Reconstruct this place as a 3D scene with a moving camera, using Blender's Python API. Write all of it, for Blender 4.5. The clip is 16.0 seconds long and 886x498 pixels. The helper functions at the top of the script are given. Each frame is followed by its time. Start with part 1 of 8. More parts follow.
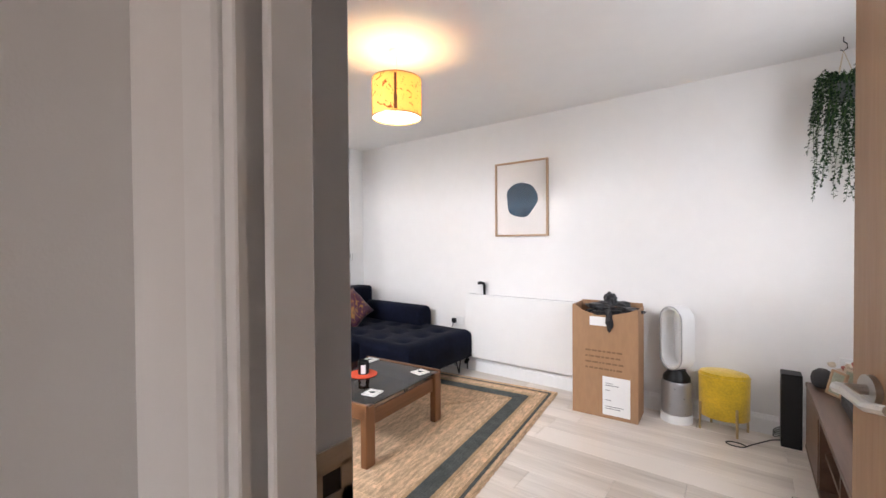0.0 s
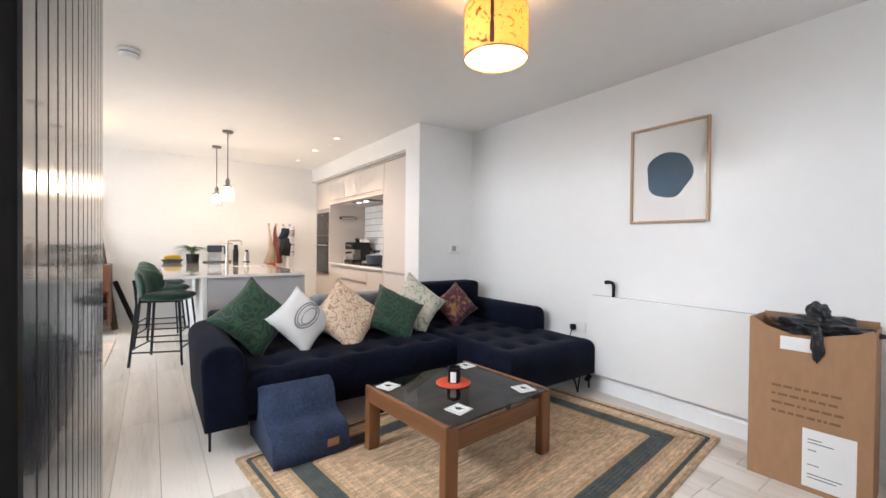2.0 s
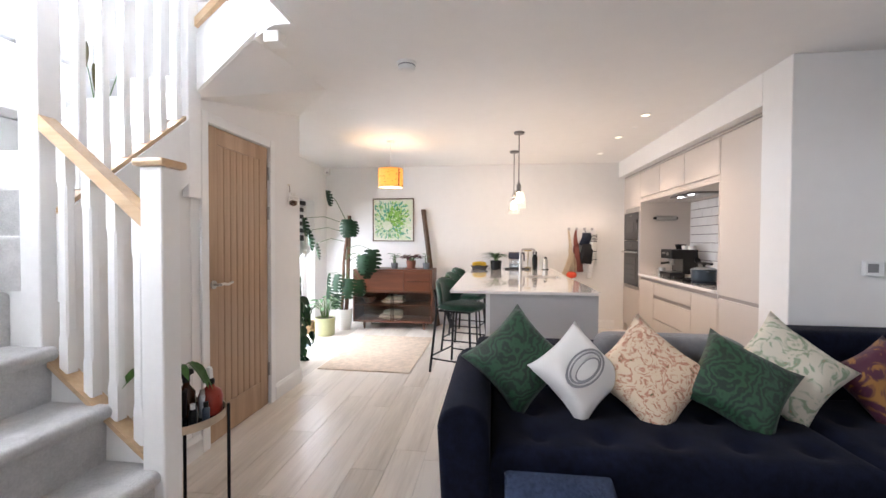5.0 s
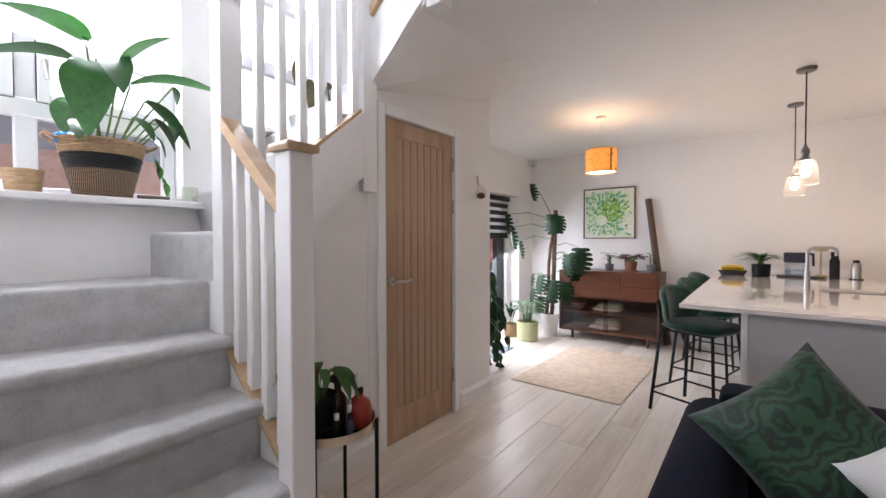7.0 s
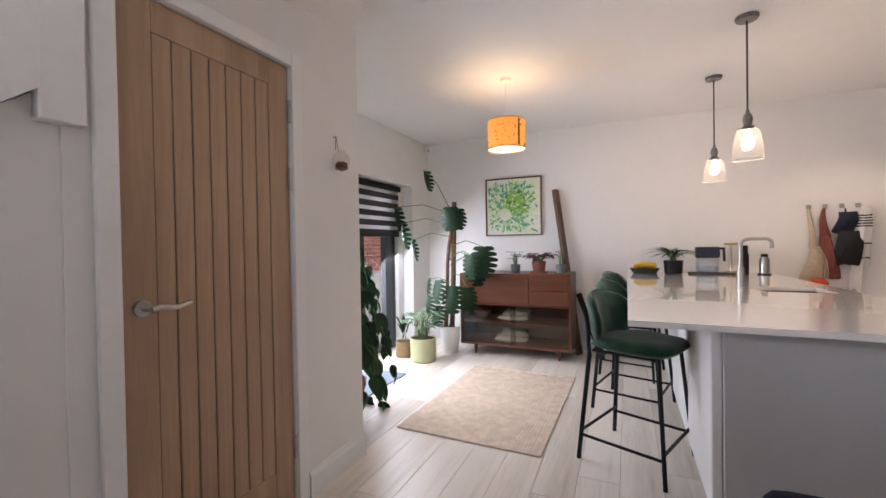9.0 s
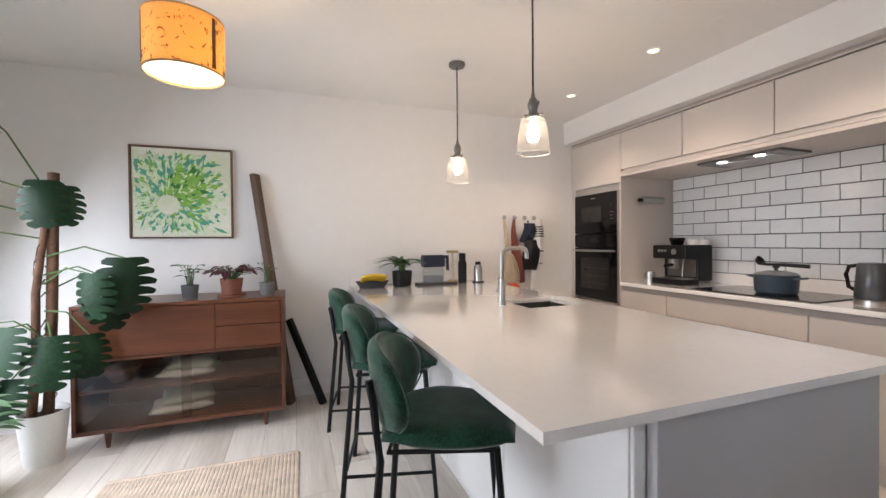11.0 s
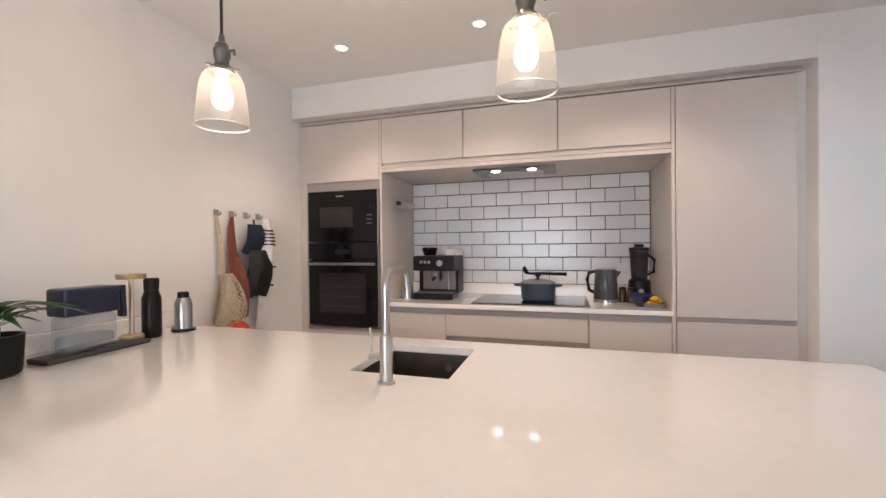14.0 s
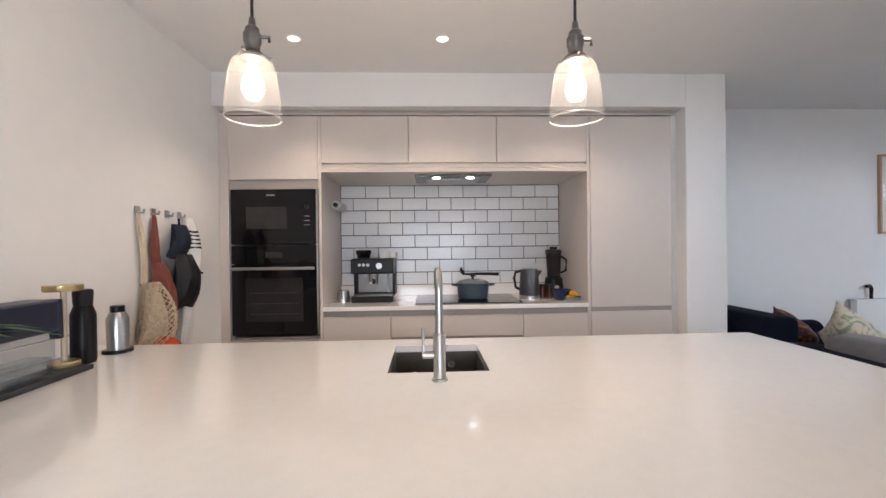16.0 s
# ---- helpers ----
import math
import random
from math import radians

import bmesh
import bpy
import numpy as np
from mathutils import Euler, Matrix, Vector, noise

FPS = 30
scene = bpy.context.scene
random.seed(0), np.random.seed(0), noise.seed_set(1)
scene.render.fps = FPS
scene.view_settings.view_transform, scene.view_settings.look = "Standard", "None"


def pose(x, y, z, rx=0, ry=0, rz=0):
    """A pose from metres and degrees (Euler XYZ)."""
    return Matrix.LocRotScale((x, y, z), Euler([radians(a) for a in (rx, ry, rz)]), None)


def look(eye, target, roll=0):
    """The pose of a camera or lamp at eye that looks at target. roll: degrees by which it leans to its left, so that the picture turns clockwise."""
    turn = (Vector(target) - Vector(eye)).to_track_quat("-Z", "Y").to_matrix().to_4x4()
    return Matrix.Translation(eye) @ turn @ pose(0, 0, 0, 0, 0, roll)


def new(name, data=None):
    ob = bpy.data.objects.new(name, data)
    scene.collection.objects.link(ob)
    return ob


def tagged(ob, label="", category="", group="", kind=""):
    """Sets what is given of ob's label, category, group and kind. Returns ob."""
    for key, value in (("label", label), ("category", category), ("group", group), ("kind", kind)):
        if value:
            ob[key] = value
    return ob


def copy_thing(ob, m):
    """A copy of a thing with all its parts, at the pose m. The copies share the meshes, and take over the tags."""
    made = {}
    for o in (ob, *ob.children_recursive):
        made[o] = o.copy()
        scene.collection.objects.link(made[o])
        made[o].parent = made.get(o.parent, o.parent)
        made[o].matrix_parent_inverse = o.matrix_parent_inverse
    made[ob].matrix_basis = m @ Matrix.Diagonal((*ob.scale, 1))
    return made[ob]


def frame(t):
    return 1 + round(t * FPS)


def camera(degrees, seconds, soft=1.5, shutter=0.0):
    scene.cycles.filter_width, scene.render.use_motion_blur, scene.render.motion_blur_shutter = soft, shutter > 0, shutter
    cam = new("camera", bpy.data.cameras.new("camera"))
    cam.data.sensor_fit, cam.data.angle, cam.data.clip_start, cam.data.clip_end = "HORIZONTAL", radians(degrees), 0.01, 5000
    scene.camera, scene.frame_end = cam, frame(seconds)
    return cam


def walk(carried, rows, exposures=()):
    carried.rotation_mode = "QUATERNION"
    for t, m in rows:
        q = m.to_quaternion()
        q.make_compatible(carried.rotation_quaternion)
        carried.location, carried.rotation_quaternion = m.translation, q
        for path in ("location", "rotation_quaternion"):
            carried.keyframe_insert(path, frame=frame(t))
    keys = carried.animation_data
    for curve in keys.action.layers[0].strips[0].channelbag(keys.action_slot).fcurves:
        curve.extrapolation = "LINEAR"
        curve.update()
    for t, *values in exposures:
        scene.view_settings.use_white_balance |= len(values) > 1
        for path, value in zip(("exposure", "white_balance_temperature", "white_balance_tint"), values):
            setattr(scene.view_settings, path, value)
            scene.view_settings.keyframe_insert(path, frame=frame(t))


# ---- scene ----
cam = camera(95.1, 16.0)
PATH = [
    (0, (0.155, 0.248, 1.265), (-1.052, 1.843, 1.236), -0.4),
    (0.5, (0.042, 0.442, 1.258), (-1.153, 2.045, 1.232), 0.3),
    (1, (-0.045, 0.572, 1.219), (-1.389, 2.053, 1.198), 0.6),
    (1.5, (-0.093, 0.667, 1.184), (-1.595, 1.988, 1.161), 0.6),
    (2, (-0.132, 0.727, 1.157), (-1.755, 1.895, 1.134), 0.6),
    (2.5, (-0.218, 0.802, 1.151), (-1.945, 1.81, 1.129), 0.5),
    (2.9, (-0.317, 0.866, 1.139), (-2.129, 1.714, 1.127), 0.5),
    (3, (-0.347, 0.878, 1.146), (-2.178, 1.683, 1.126), 0.4),
    (3.5, (-0.439, 0.978, 1.17), (-2.366, 1.51, 1.145), 0.2),
    (4, (-0.543, 1.114, 1.208), (-2.526, 1.371, 1.177), 0.3),
    (4.5, (-0.757, 1.129, 1.241), (-2.756, 1.152, 1.206), 0.2),
    (5, (-0.938, 1.159, 1.266), (-2.923, 0.913, 1.226), 0.2),
    (5.2, (-0.996, 1.179, 1.276), (-2.958, 0.792, 1.234), 0.3),
    (7.3, (-1.647, 1.163, 1.213), (-3.195, -0.104, 1.181), -0.5),
    (7.5, (-1.734, 1.131, 1.195), (-3.275, -0.144, 1.17), -0.7),
    (8, (-1.945, 1.013, 1.194), (-3.528, -0.209, 1.17), -0.8),
    (8.2, (-2.042, 0.983, 1.185), (-3.661, -0.191, 1.16), -0.9),
    (10.3, (-3.282, 0.495, 1.172), (-5.278, 0.622, 1.144), -0.6),
    (10.5, (-3.389, 0.464, 1.181), (-5.368, 0.754, 1.15), -0.6),
    (11, (-3.63, 0.387, 1.207), (-5.509, 1.073, 1.178), -0.5),
    (11.5, (-3.883, 0.387, 1.195), (-5.601, 1.411, 1.174), -0.6),
    (12, (-4.101, 0.372, 1.197), (-5.614, 1.68, 1.177), -0.5),
    (12.5, (-4.362, 0.347, 1.217), (-5.644, 1.882, 1.193), -0.6),
    (13, (-4.652, 0.395, 1.244), (-5.731, 2.079, 1.218), -0.6),
    (13.5, (-4.929, 0.393, 1.257), (-5.785, 2.2, 1.24), -0.6),
    (14, (-5.154, 0.426, 1.243), (-5.731, 2.341, 1.23), -0.6),
    (14.5, (-5.303, 0.523, 1.245), (-5.601, 2.5, 1.239), -0.7),
    (15, (-5.465, 0.495, 1.255), (-5.491, 2.494, 1.268), -0.8),
    (15.5, (-5.596, 0.395, 1.259), (-5.489, 2.392, 1.265), -0.8),
    (16, (-5.67, 0.274, 1.252), (-5.593, 2.272, 1.243), -0.7),
]
walk(cam, [(t, look(eye, target, roll)) for t, eye, target, roll in PATH],
     exposures=[(0, 0.54, 6500, 18), (1.0, 0.42, 6250, 13), (5.2, 0.03, 6250, 18), (7.3, -0.55, 6350, 22), (8.2, -0.6, 6450, 24), (10.3, -0.44, 5850, 15), (11, -0.43, 6150, 15), (12.4, -0.24, 6350, 20), (13.5, -0.42, 6170, 17), (14.5, -0.46, 6160, 17), (15, -0.46, 5950, 14.5), (16, -0.48, 5880, 14.5)])

# ---- world, sun and large lights ----
CEIL = 2.40
XW, YN, YS, XE = -7.05, 3.64, -1.45, 0.95      # inner faces of the west, north, south and east walls
Y_CUP, X_CUP = -0.555, -4.37                   # cupboard wall under the stairs and its west end
UP = 5.0                                       # top of the stairwell

world = bpy.data.worlds.new("sky")
scene.world = world
world.use_nodes = True
wn = world.node_tree
sky = wn.nodes.new("ShaderNodeTexSky")
sky.sky_type = "NISHITA"
sky.sun_disc = False
sky.sun_elevation, sky.sun_rotation = radians(36), radians(-63)
wn.nodes["Background"].inputs["Strength"].default_value = 0.15
wn.links.new(sky.outputs["Color"], wn.nodes["Background"].inputs["Color"])

sun = new("sun", bpy.data.lights.new("sun", "SUN"))
sun.data.energy, sun.data.angle, sun.data.color = 5.0, radians(6), (1.0, 0.96, 0.9)
sun.matrix_world = look((-10, 5, 8), (0, 0, 0))


def area(name, eye, target, w, h, watts, colour):
    lamp = new(name, bpy.data.lights.new(name, "AREA"))
    lamp.data.shape, lamp.data.size, lamp.data.size_y = "RECTANGLE", w, h
    lamp.data.energy, lamp.data.color = watts, colour
    lamp.matrix_world = look(eye, target)
    return lamp


DAY = (0.90, 0.96, 1.0)
WARM = (1.0, 0.76, 0.50)
SHADED = (1.0, 0.70, 0.34)
area("daylight_garden_door", (-5.65, YS - 0.24, 0.95), (-5.65, -0.25, -0.35), 1.7, 1.7, 118, DAY)
area("daylight_stair_window", (-1.94, YS - 0.16, 2.62), (-1.94, 0.2, 0.3), 0.95, 0.40, 155, DAY)
area("daylight_stair_window_upper", (-3.04, YS - 0.16, 3.18), (-2.9, 0.6, 1.2), 0.6, 0.36, 40, DAY)
area("daylight_front_window", (XE + 0.14, 2.1, 1.5), (-0.9, 2.25, 0.9), 1.5, 1.2, 21, DAY)
area("daylight_hall_window", (-0.2, YS - 0.10, 1.5), (-0.2, 1.0, 1.3), 0.9, 1.0, 4.0, (1.0, 0.84, 0.70))


def bulb(name, where, watts, colour=WARM, radius=0.03):
    lamp = new(name, bpy.data.lights.new(name, "POINT"))
    lamp.data.energy, lamp.data.color, lamp.data.shadow_soft_size = watts, colour, radius
    lamp.location = where
    return lamp


PEND_A, PEND_B, PEND_Z = (-5.24, 1.42), (-6.146, 1.415), 1.72
DRUM_LIVING, DRUM_DINING = (-1.505, 2.0), (-5.48, -0.01)
bulb("bulb_pendant", (*PEND_A, PEND_Z), 8)
bulb("bulb_pendant", (*PEND_B, PEND_Z), 8)
bulb("bulb_drum", (*DRUM_LIVING, 2.13), 5.5, SHADED)
bulb("bulb_drum", (*DRUM_DINING, 2.0), 7, SHADED)
SPOTS = [(-4.785, 2.505), (-5.572, 2.508), (-6.385, 2.515)]


def spot(name, x, y, z, watts, colour, cone=110):
    lamp = new(name, bpy.data.lights.new(name, "SPOT"))
    lamp.data.energy, lamp.data.color, lamp.data.spot_size, lamp.data.spot_blend = watts, colour, radians(cone), 0.6
    lamp.data.shadow_soft_size = 0.03
    lamp.location = (x, y, z)
    return lamp


for sx, sy in SPOTS:
    spot("downlight_beam", sx, sy, CEIL - 0.02, 32, (1.0, 0.76, 0.54))
for sx in (-5.60, -5.36):
    spot("hood_beam", sx, 3.20, 1.745, 3.2, (0.95, 0.97, 1.0), 130)

# ---- materials ----
def mat(name, colour, rough=0.5, metal=0.0, var=0.06, scale=8.0, bump=0.0, bscale=60.0, coat=0.0, stretch=(1, 1, 1), sheen=0.0, alt=None, island=0.0, glow=None, transmission=0.0, ior=1.45, alpha=1.0, thin=0.0, spec=0.5):
    """A surface: base colour broken by noise at two sizes, gloss broken a little, and fine relief."""
    m = bpy.data.materials.new(name)
    m.use_nodes = True
    n, l = m.node_tree.nodes, m.node_tree.links
    b = n["Principled BSDF"]
    tc = n.new("ShaderNodeTexCoord")
    mp = n.new("ShaderNodeMapping")
    mp.inputs["Scale"].default_value = stretch
    l.new(tc.outputs["Object"], mp.inputs["Vector"])
    big, fine = n.new("ShaderNodeTexNoise"), n.new("ShaderNodeTexNoise")
    big.inputs["Scale"].default_value, fine.inputs["Scale"].default_value = scale, scale * 9
    big.inputs["Detail"].default_value, fine.inputs["Detail"].default_value = 3, 2
    for t in (big, fine):
        l.new(mp.outputs["Vector"], t.inputs["Vector"])
    add = n.new("ShaderNodeMath")
    add.operation = "MULTIPLY_ADD"
    add.inputs[1].default_value = 0.45
    l.new(fine.outputs["Fac"], add.inputs[0])
    half = n.new("ShaderNodeMath")
    half.operation = "MULTIPLY"
    half.inputs[1].default_value = 0.55
    l.new(big.outputs["Fac"], half.inputs[0])
    l.new(half.outputs[0], add.inputs[2])
    ramp = n.new("ShaderNodeValToRGB")
    c = Vector(colour[:3])
    lo, hi = (c * (1 - var), c * (1 + var)) if alt is None else (c, Vector(alt[:3]))
    ramp.color_ramp.elements[0].position, ramp.color_ramp.elements[1].position = 0.36, 0.64
    ramp.color_ramp.elements[0].color = (*lo, 1)
    ramp.color_ramp.elements[1].color = (*[min(v, 1.0) for v in hi], 1)
    l.new(add.outputs[0], ramp.inputs["Fac"])
    out = ramp.outputs["Color"]
    if island:
        info = n.new("ShaderNodeObjectInfo")
        geo = n.new("ShaderNodeNewGeometry")
        s = n.new("ShaderNodeMath")
        s.operation = "ADD"
        l.new(info.outputs["Random"], s.inputs[0])
        l.new(geo.outputs["Random Per Island"], s.inputs[1])
        fr = n.new("ShaderNodeMath")
        fr.operation = "FRACT"
        l.new(s.outputs[0], fr.inputs[0])
        mr = n.new("ShaderNodeMapRange")
        mr.inputs["To Min"].default_value, mr.inputs["To Max"].default_value = 1 - island, 1 + island
        l.new(fr.outputs[0], mr.inputs["Value"])
        hs = n.new("ShaderNodeHueSaturation")
        l.new(mr.outputs["Result"], hs.inputs["Value"])
        l.new(out, hs.inputs["Color"])
        out = hs.outputs["Color"]
    l.new(out, b.inputs["Base Color"])
    rr = n.new("ShaderNodeMapRange")
    rr.inputs["To Min"].default_value, rr.inputs["To Max"].default_value = max(rough - 0.06, 0.02), min(rough + 0.06, 1)
    l.new(fine.outputs["Fac"], rr.inputs["Value"])
    l.new(rr.outputs["Result"], b.inputs["Roughness"])
    b.inputs["Metallic"].default_value = metal
    b.inputs["Coat Weight"].default_value = coat
    b.inputs["Specular IOR Level"].default_value = spec
    b.inputs["Sheen Weight"].default_value = sheen
    b.inputs["Transmission Weight"].default_value = transmission
    b.inputs["IOR"].default_value = ior
    b.inputs["Alpha"].default_value = alpha
    if glow:
        b.inputs["Emission Color"].default_value = (*glow[:3], 1)
        b.inputs["Emission Strength"].default_value = glow[3]
    if bump:
        bn = n.new("ShaderNodeTexNoise")
        bn.inputs["Scale"].default_value = bscale
        bn.inputs["Detail"].default_value = 4
        l.new(mp.outputs["Vector"], bn.inputs["Vector"])
        bp = n.new("ShaderNodeBump")
        bp.inputs["Strength"].default_value = bump
        bp.inputs["Distance"].default_value = 0.01
        l.new(bn.outputs["Fac"], bp.inputs["Height"])
        l.new(bp.outputs["Normal"], b.inputs["Normal"])
    if thin:
        tl, mx = n.new("ShaderNodeBsdfTranslucent"), n.new("ShaderNodeMixShader")
        l.new(out, tl.inputs["Color"])
        mx.inputs[0].default_value = thin
        l.new(b.outputs[0], mx.inputs[1])
        l.new(tl.outputs[0], mx.inputs[2])
        l.new(mx.outputs[0], n["Material Output"].inputs["Surface"])
    return m


def wood(name, dark, light, rough=0.4, axis=0, bands=14.0, grain=0.25):
    """Wood with long grain along one axis."""
    m = bpy.data.materials.new(name)
    m.use_nodes = True
    n, l = m.node_tree.nodes, m.node_tree.links
    b = n["Principled BSDF"]
    tc, mp = n.new("ShaderNodeTexCoord"), n.new("ShaderNodeMapping")
    st = [bands] * 3
    st[axis] = bands * 0.06
    mp.inputs["Scale"].default_value = st
    l.new(tc.outputs["Object"], mp.inputs["Vector"])
    a, f = n.new("ShaderNodeTexNoise"), n.new("ShaderNodeTexNoise")
    a.inputs["Scale"].default_value, a.inputs["Detail"].default_value, a.inputs["Distortion"].default_value = 0.9, 5, 0.8
    f.inputs["Scale"].default_value, f.inputs["Detail"].default_value = 9, 3
    l.new(mp.outputs["Vector"], a.inputs["Vector"])
    l.new(mp.outputs["Vector"], f.inputs["Vector"])
    info = n.new("ShaderNodeObjectInfo")
    mx = n.new("ShaderNodeMath")
    mx.operation = "MULTIPLY_ADD"
    mx.inputs[1].default_value = 0.35
    l.new(f.outputs["Fac"], mx.inputs[0])
    l.new(a.outputs["Fac"], mx.inputs[2])
    m2 = n.new("ShaderNodeMath")
    m2.operation = "MULTIPLY_ADD"
    m2.inputs[1].default_value = grain
    l.new(info.outputs["Random"], m2.inputs[0])
    l.new(mx.outputs[0], m2.inputs[2])
    r = n.new("ShaderNodeValToRGB")
    r.color_ramp.elements[0].position, r.color_ramp.elements[1].position = 0.45, 0.62 + 0.4 + grain * 0.5
    r.color_ramp.elements[0].color, r.color_ramp.elements[1].color = (*dark, 1), (*light, 1)
    l.new(m2.outputs[0], r.inputs["Fac"])
    l.new(r.outputs["Color"], b.inputs["Base Color"])
    b.inputs["Roughness"].default_value = rough
    bp = n.new("ShaderNodeBump")
    bp.inputs["Strength"].default_value, bp.inputs["Distance"].default_value = 0.12, 0.004
    l.new(f.outputs["Fac"], bp.inputs["Height"])
    l.new(bp.outputs["Normal"], b.inputs["Normal"])
    return m


M = {}
M["wall"] = mat("wall_paint", (0.80, 0.79, 0.775), 0.75, var=0.015, scale=1.2, bump=0.05, bscale=220)
M["ceiling"] = mat("ceiling_paint", (0.80, 0.79, 0.775), 0.85, var=0.015, scale=1.0, bump=0.04, bscale=160)
M["trim"] = mat("trim_gloss_white", (0.82, 0.82, 0.81), 0.32, var=0.02, scale=3, bump=0.03, bscale=60)
M["plank"] = wood("pale_oak_laminate", (0.45, 0.385, 0.32), (0.80, 0.735, 0.665), 0.32, axis=0, bands=9, grain=0.4)
M["joint"] = mat("plank_joint", (0.16, 0.13, 0.10), 0.8)
M["oak"] = wood("oak_veneer", (0.32, 0.195, 0.112), (0.50, 0.335, 0.21), 0.38, axis=2, bands=11, grain=0.05)
M["oak_rail"] = wood("oak_handrail", (0.40, 0.26, 0.14), (0.62, 0.45, 0.28), 0.35, axis=1, bands=12, grain=0.05)
M["teak"] = wood("teak", (0.10, 0.037, 0.014), (0.225, 0.097, 0.038), 0.33, axis=1, bands=11, grain=0.08)
M["teak_x"] = wood("teak_cross", (0.10, 0.037, 0.014), (0.225, 0.097, 0.038), 0.33, axis=0, bands=11, grain=0.08)
M["walnut"] = wood("dark_walnut", (0.055, 0.03, 0.02), (0.15, 0.085, 0.055), 0.42, axis=1, bands=10)
M["beam"] = wood("dark_beam", (0.06, 0.032, 0.018), (0.15, 0.085, 0.045), 0.6, axis=2, bands=9)
M["carpet"] = mat("grey_carpet", (0.61, 0.60, 0.59), 0.95, var=0.14, scale=14, bump=0.9, bscale=420, sheen=0.3)
M["unit"] = mat("cashmere_unit_front", (0.60, 0.545, 0.50), 0.42, var=0.012, scale=2)
# unit colour at six tenths: the shade of recesses put into the colour
M["unit_shade"] = mat("cashmere_unit_shade", (0.36, 0.325, 0.30), 0.5, var=0.02)
M["quartz"] = mat("white_quartz", (0.89, 0.865, 0.84), 0.15, var=0.02, scale=30, coat=1.0)
M["quartz"].node_tree.nodes["Principled BSDF"].inputs["Coat Roughness"].default_value = 0.05
M["panel_grey"] = mat("pale_grey_panel", (0.47, 0.465, 0.47), 0.45, var=0.015, scale=2)
M["panel_white"] = mat("white_panel", (0.76, 0.755, 0.75), 0.4, var=0.015, scale=2)
M["tile"] = mat("white_metro_tile", (0.74, 0.75, 0.76), 0.2, var=0.02, scale=5, island=0.05, bump=0.05, bscale=14)
M["grout"] = mat("dark_grout", (0.08, 0.08, 0.085), 0.9, var=0.1, scale=40)
M["black_glass"] = mat("black_oven_glass", (0.004, 0.004, 0.0045), 0.07, var=0.1, spec=0.35)
M["black"] = mat("black_plastic", (0.006, 0.006, 0.0065), 0.38, var=0.15, scale=20, spec=0.3)
M["black_gloss"] = mat("black_gloss_paint", (0.012, 0.013, 0.015), 0.16, var=0.12, scale=4, coat=0.3, bump=0.04, bscale=30)
M["black_metal"] = mat("black_powder_coat", (0.007, 0.0075, 0.0085), 0.45, var=0.1, scale=30, spec=0.3)
M["steel"] = mat("brushed_steel", (0.44, 0.43, 0.41), 0.30, 1.0, var=0.06, scale=30, stretch=(1, 1, 8))
M["nickel"] = mat("satin_nickel", (0.50, 0.48, 0.45), 0.3, 1.0, var=0.05, scale=30)
M["pewter"] = mat("dark_pewter", (0.20, 0.19, 0.18), 0.35, 1.0, var=0.08, scale=30)
M["brass"] = mat("aged_brass", (0.50, 0.38, 0.20), 0.32, 1.0, var=0.1, scale=30)
M["anthracite"] = mat("anthracite_frame", (0.035, 0.04, 0.045), 0.42, var=0.06, scale=10)
M["upvc"] = mat("white_upvc", (0.80, 0.81, 0.82), 0.35, var=0.015, scale=4)
M["velvet_navy"] = mat("navy_velvet", (0.0045, 0.006, 0.015), 0.8, var=0.45, scale=4, bump=0.25, bscale=160, sheen=0.02, spec=0.08)
M["velvet_blue"] = mat("slate_blue_plush", (0.032, 0.045, 0.085), 0.9, var=0.3, scale=7, bump=0.5, bscale=120, sheen=0.06, spec=0.12)
M["velvet_green"] = mat("green_velvet", (0.010, 0.052, 0.031), 0.7, var=0.6, scale=13, bump=0.2, bscale=150, sheen=0.34, spec=0.15)
M["grey_fabric"] = mat("grey_fabric", (0.13, 0.13, 0.14), 0.9, var=0.2, scale=20, bump=0.4, bscale=200, sheen=0.3)
M["mustard"] = mat("mustard_velvet", (0.62, 0.40, 0.012), 0.75, var=0.18, scale=8, bump=0.2, bscale=150, sheen=0.4)
M["card"] = mat("brown_cardboard", (0.36, 0.205, 0.11), 0.8, var=0.08, scale=5, bump=0.08, bscale=90, stretch=(1, 1, 0.3))
M["card_dark"] = mat("cardboard_print", (0.20, 0.11, 0.055), 0.8)
M["paper"] = mat("white_paper", (0.80, 0.80, 0.79), 0.7, var=0.02)
M["ink"] = mat("grey_ink", (0.25, 0.25, 0.26), 0.8)
M["bag"] = mat("black_plastic_bag", (0.02, 0.02, 0.022), 0.3, var=0.2, scale=12, bump=0.6, bscale=40)
M["soil"] = mat("potting_soil", (0.045, 0.03, 0.02), 0.95, var=0.4, scale=40, bump=0.8, bscale=120)
M["terracotta"] = mat("terracotta", (0.22, 0.08, 0.048), 0.7, var=0.15, scale=9, bump=0.1, bscale=60)
M["white_pot"] = mat("white_ceramic", (0.74, 0.73, 0.71), 0.35, var=0.03)
M["sage_pot"] = mat("pale_green_ceramic", (0.45, 0.47, 0.27), 0.4, var=0.05)
M["grey_pot"] = mat("grey_stoneware", (0.16, 0.17, 0.18), 0.5, var=0.1)
M["slate"] = mat("dark_slate", (0.035, 0.036, 0.04), 0.6, var=0.15, scale=14, bump=0.2, bscale=60)
M["seagrass"] = mat("seagrass_weave", (0.33, 0.22, 0.12), 0.9, var=0.3, scale=30, bump=0.7, bscale=90, stretch=(1, 1, 5))
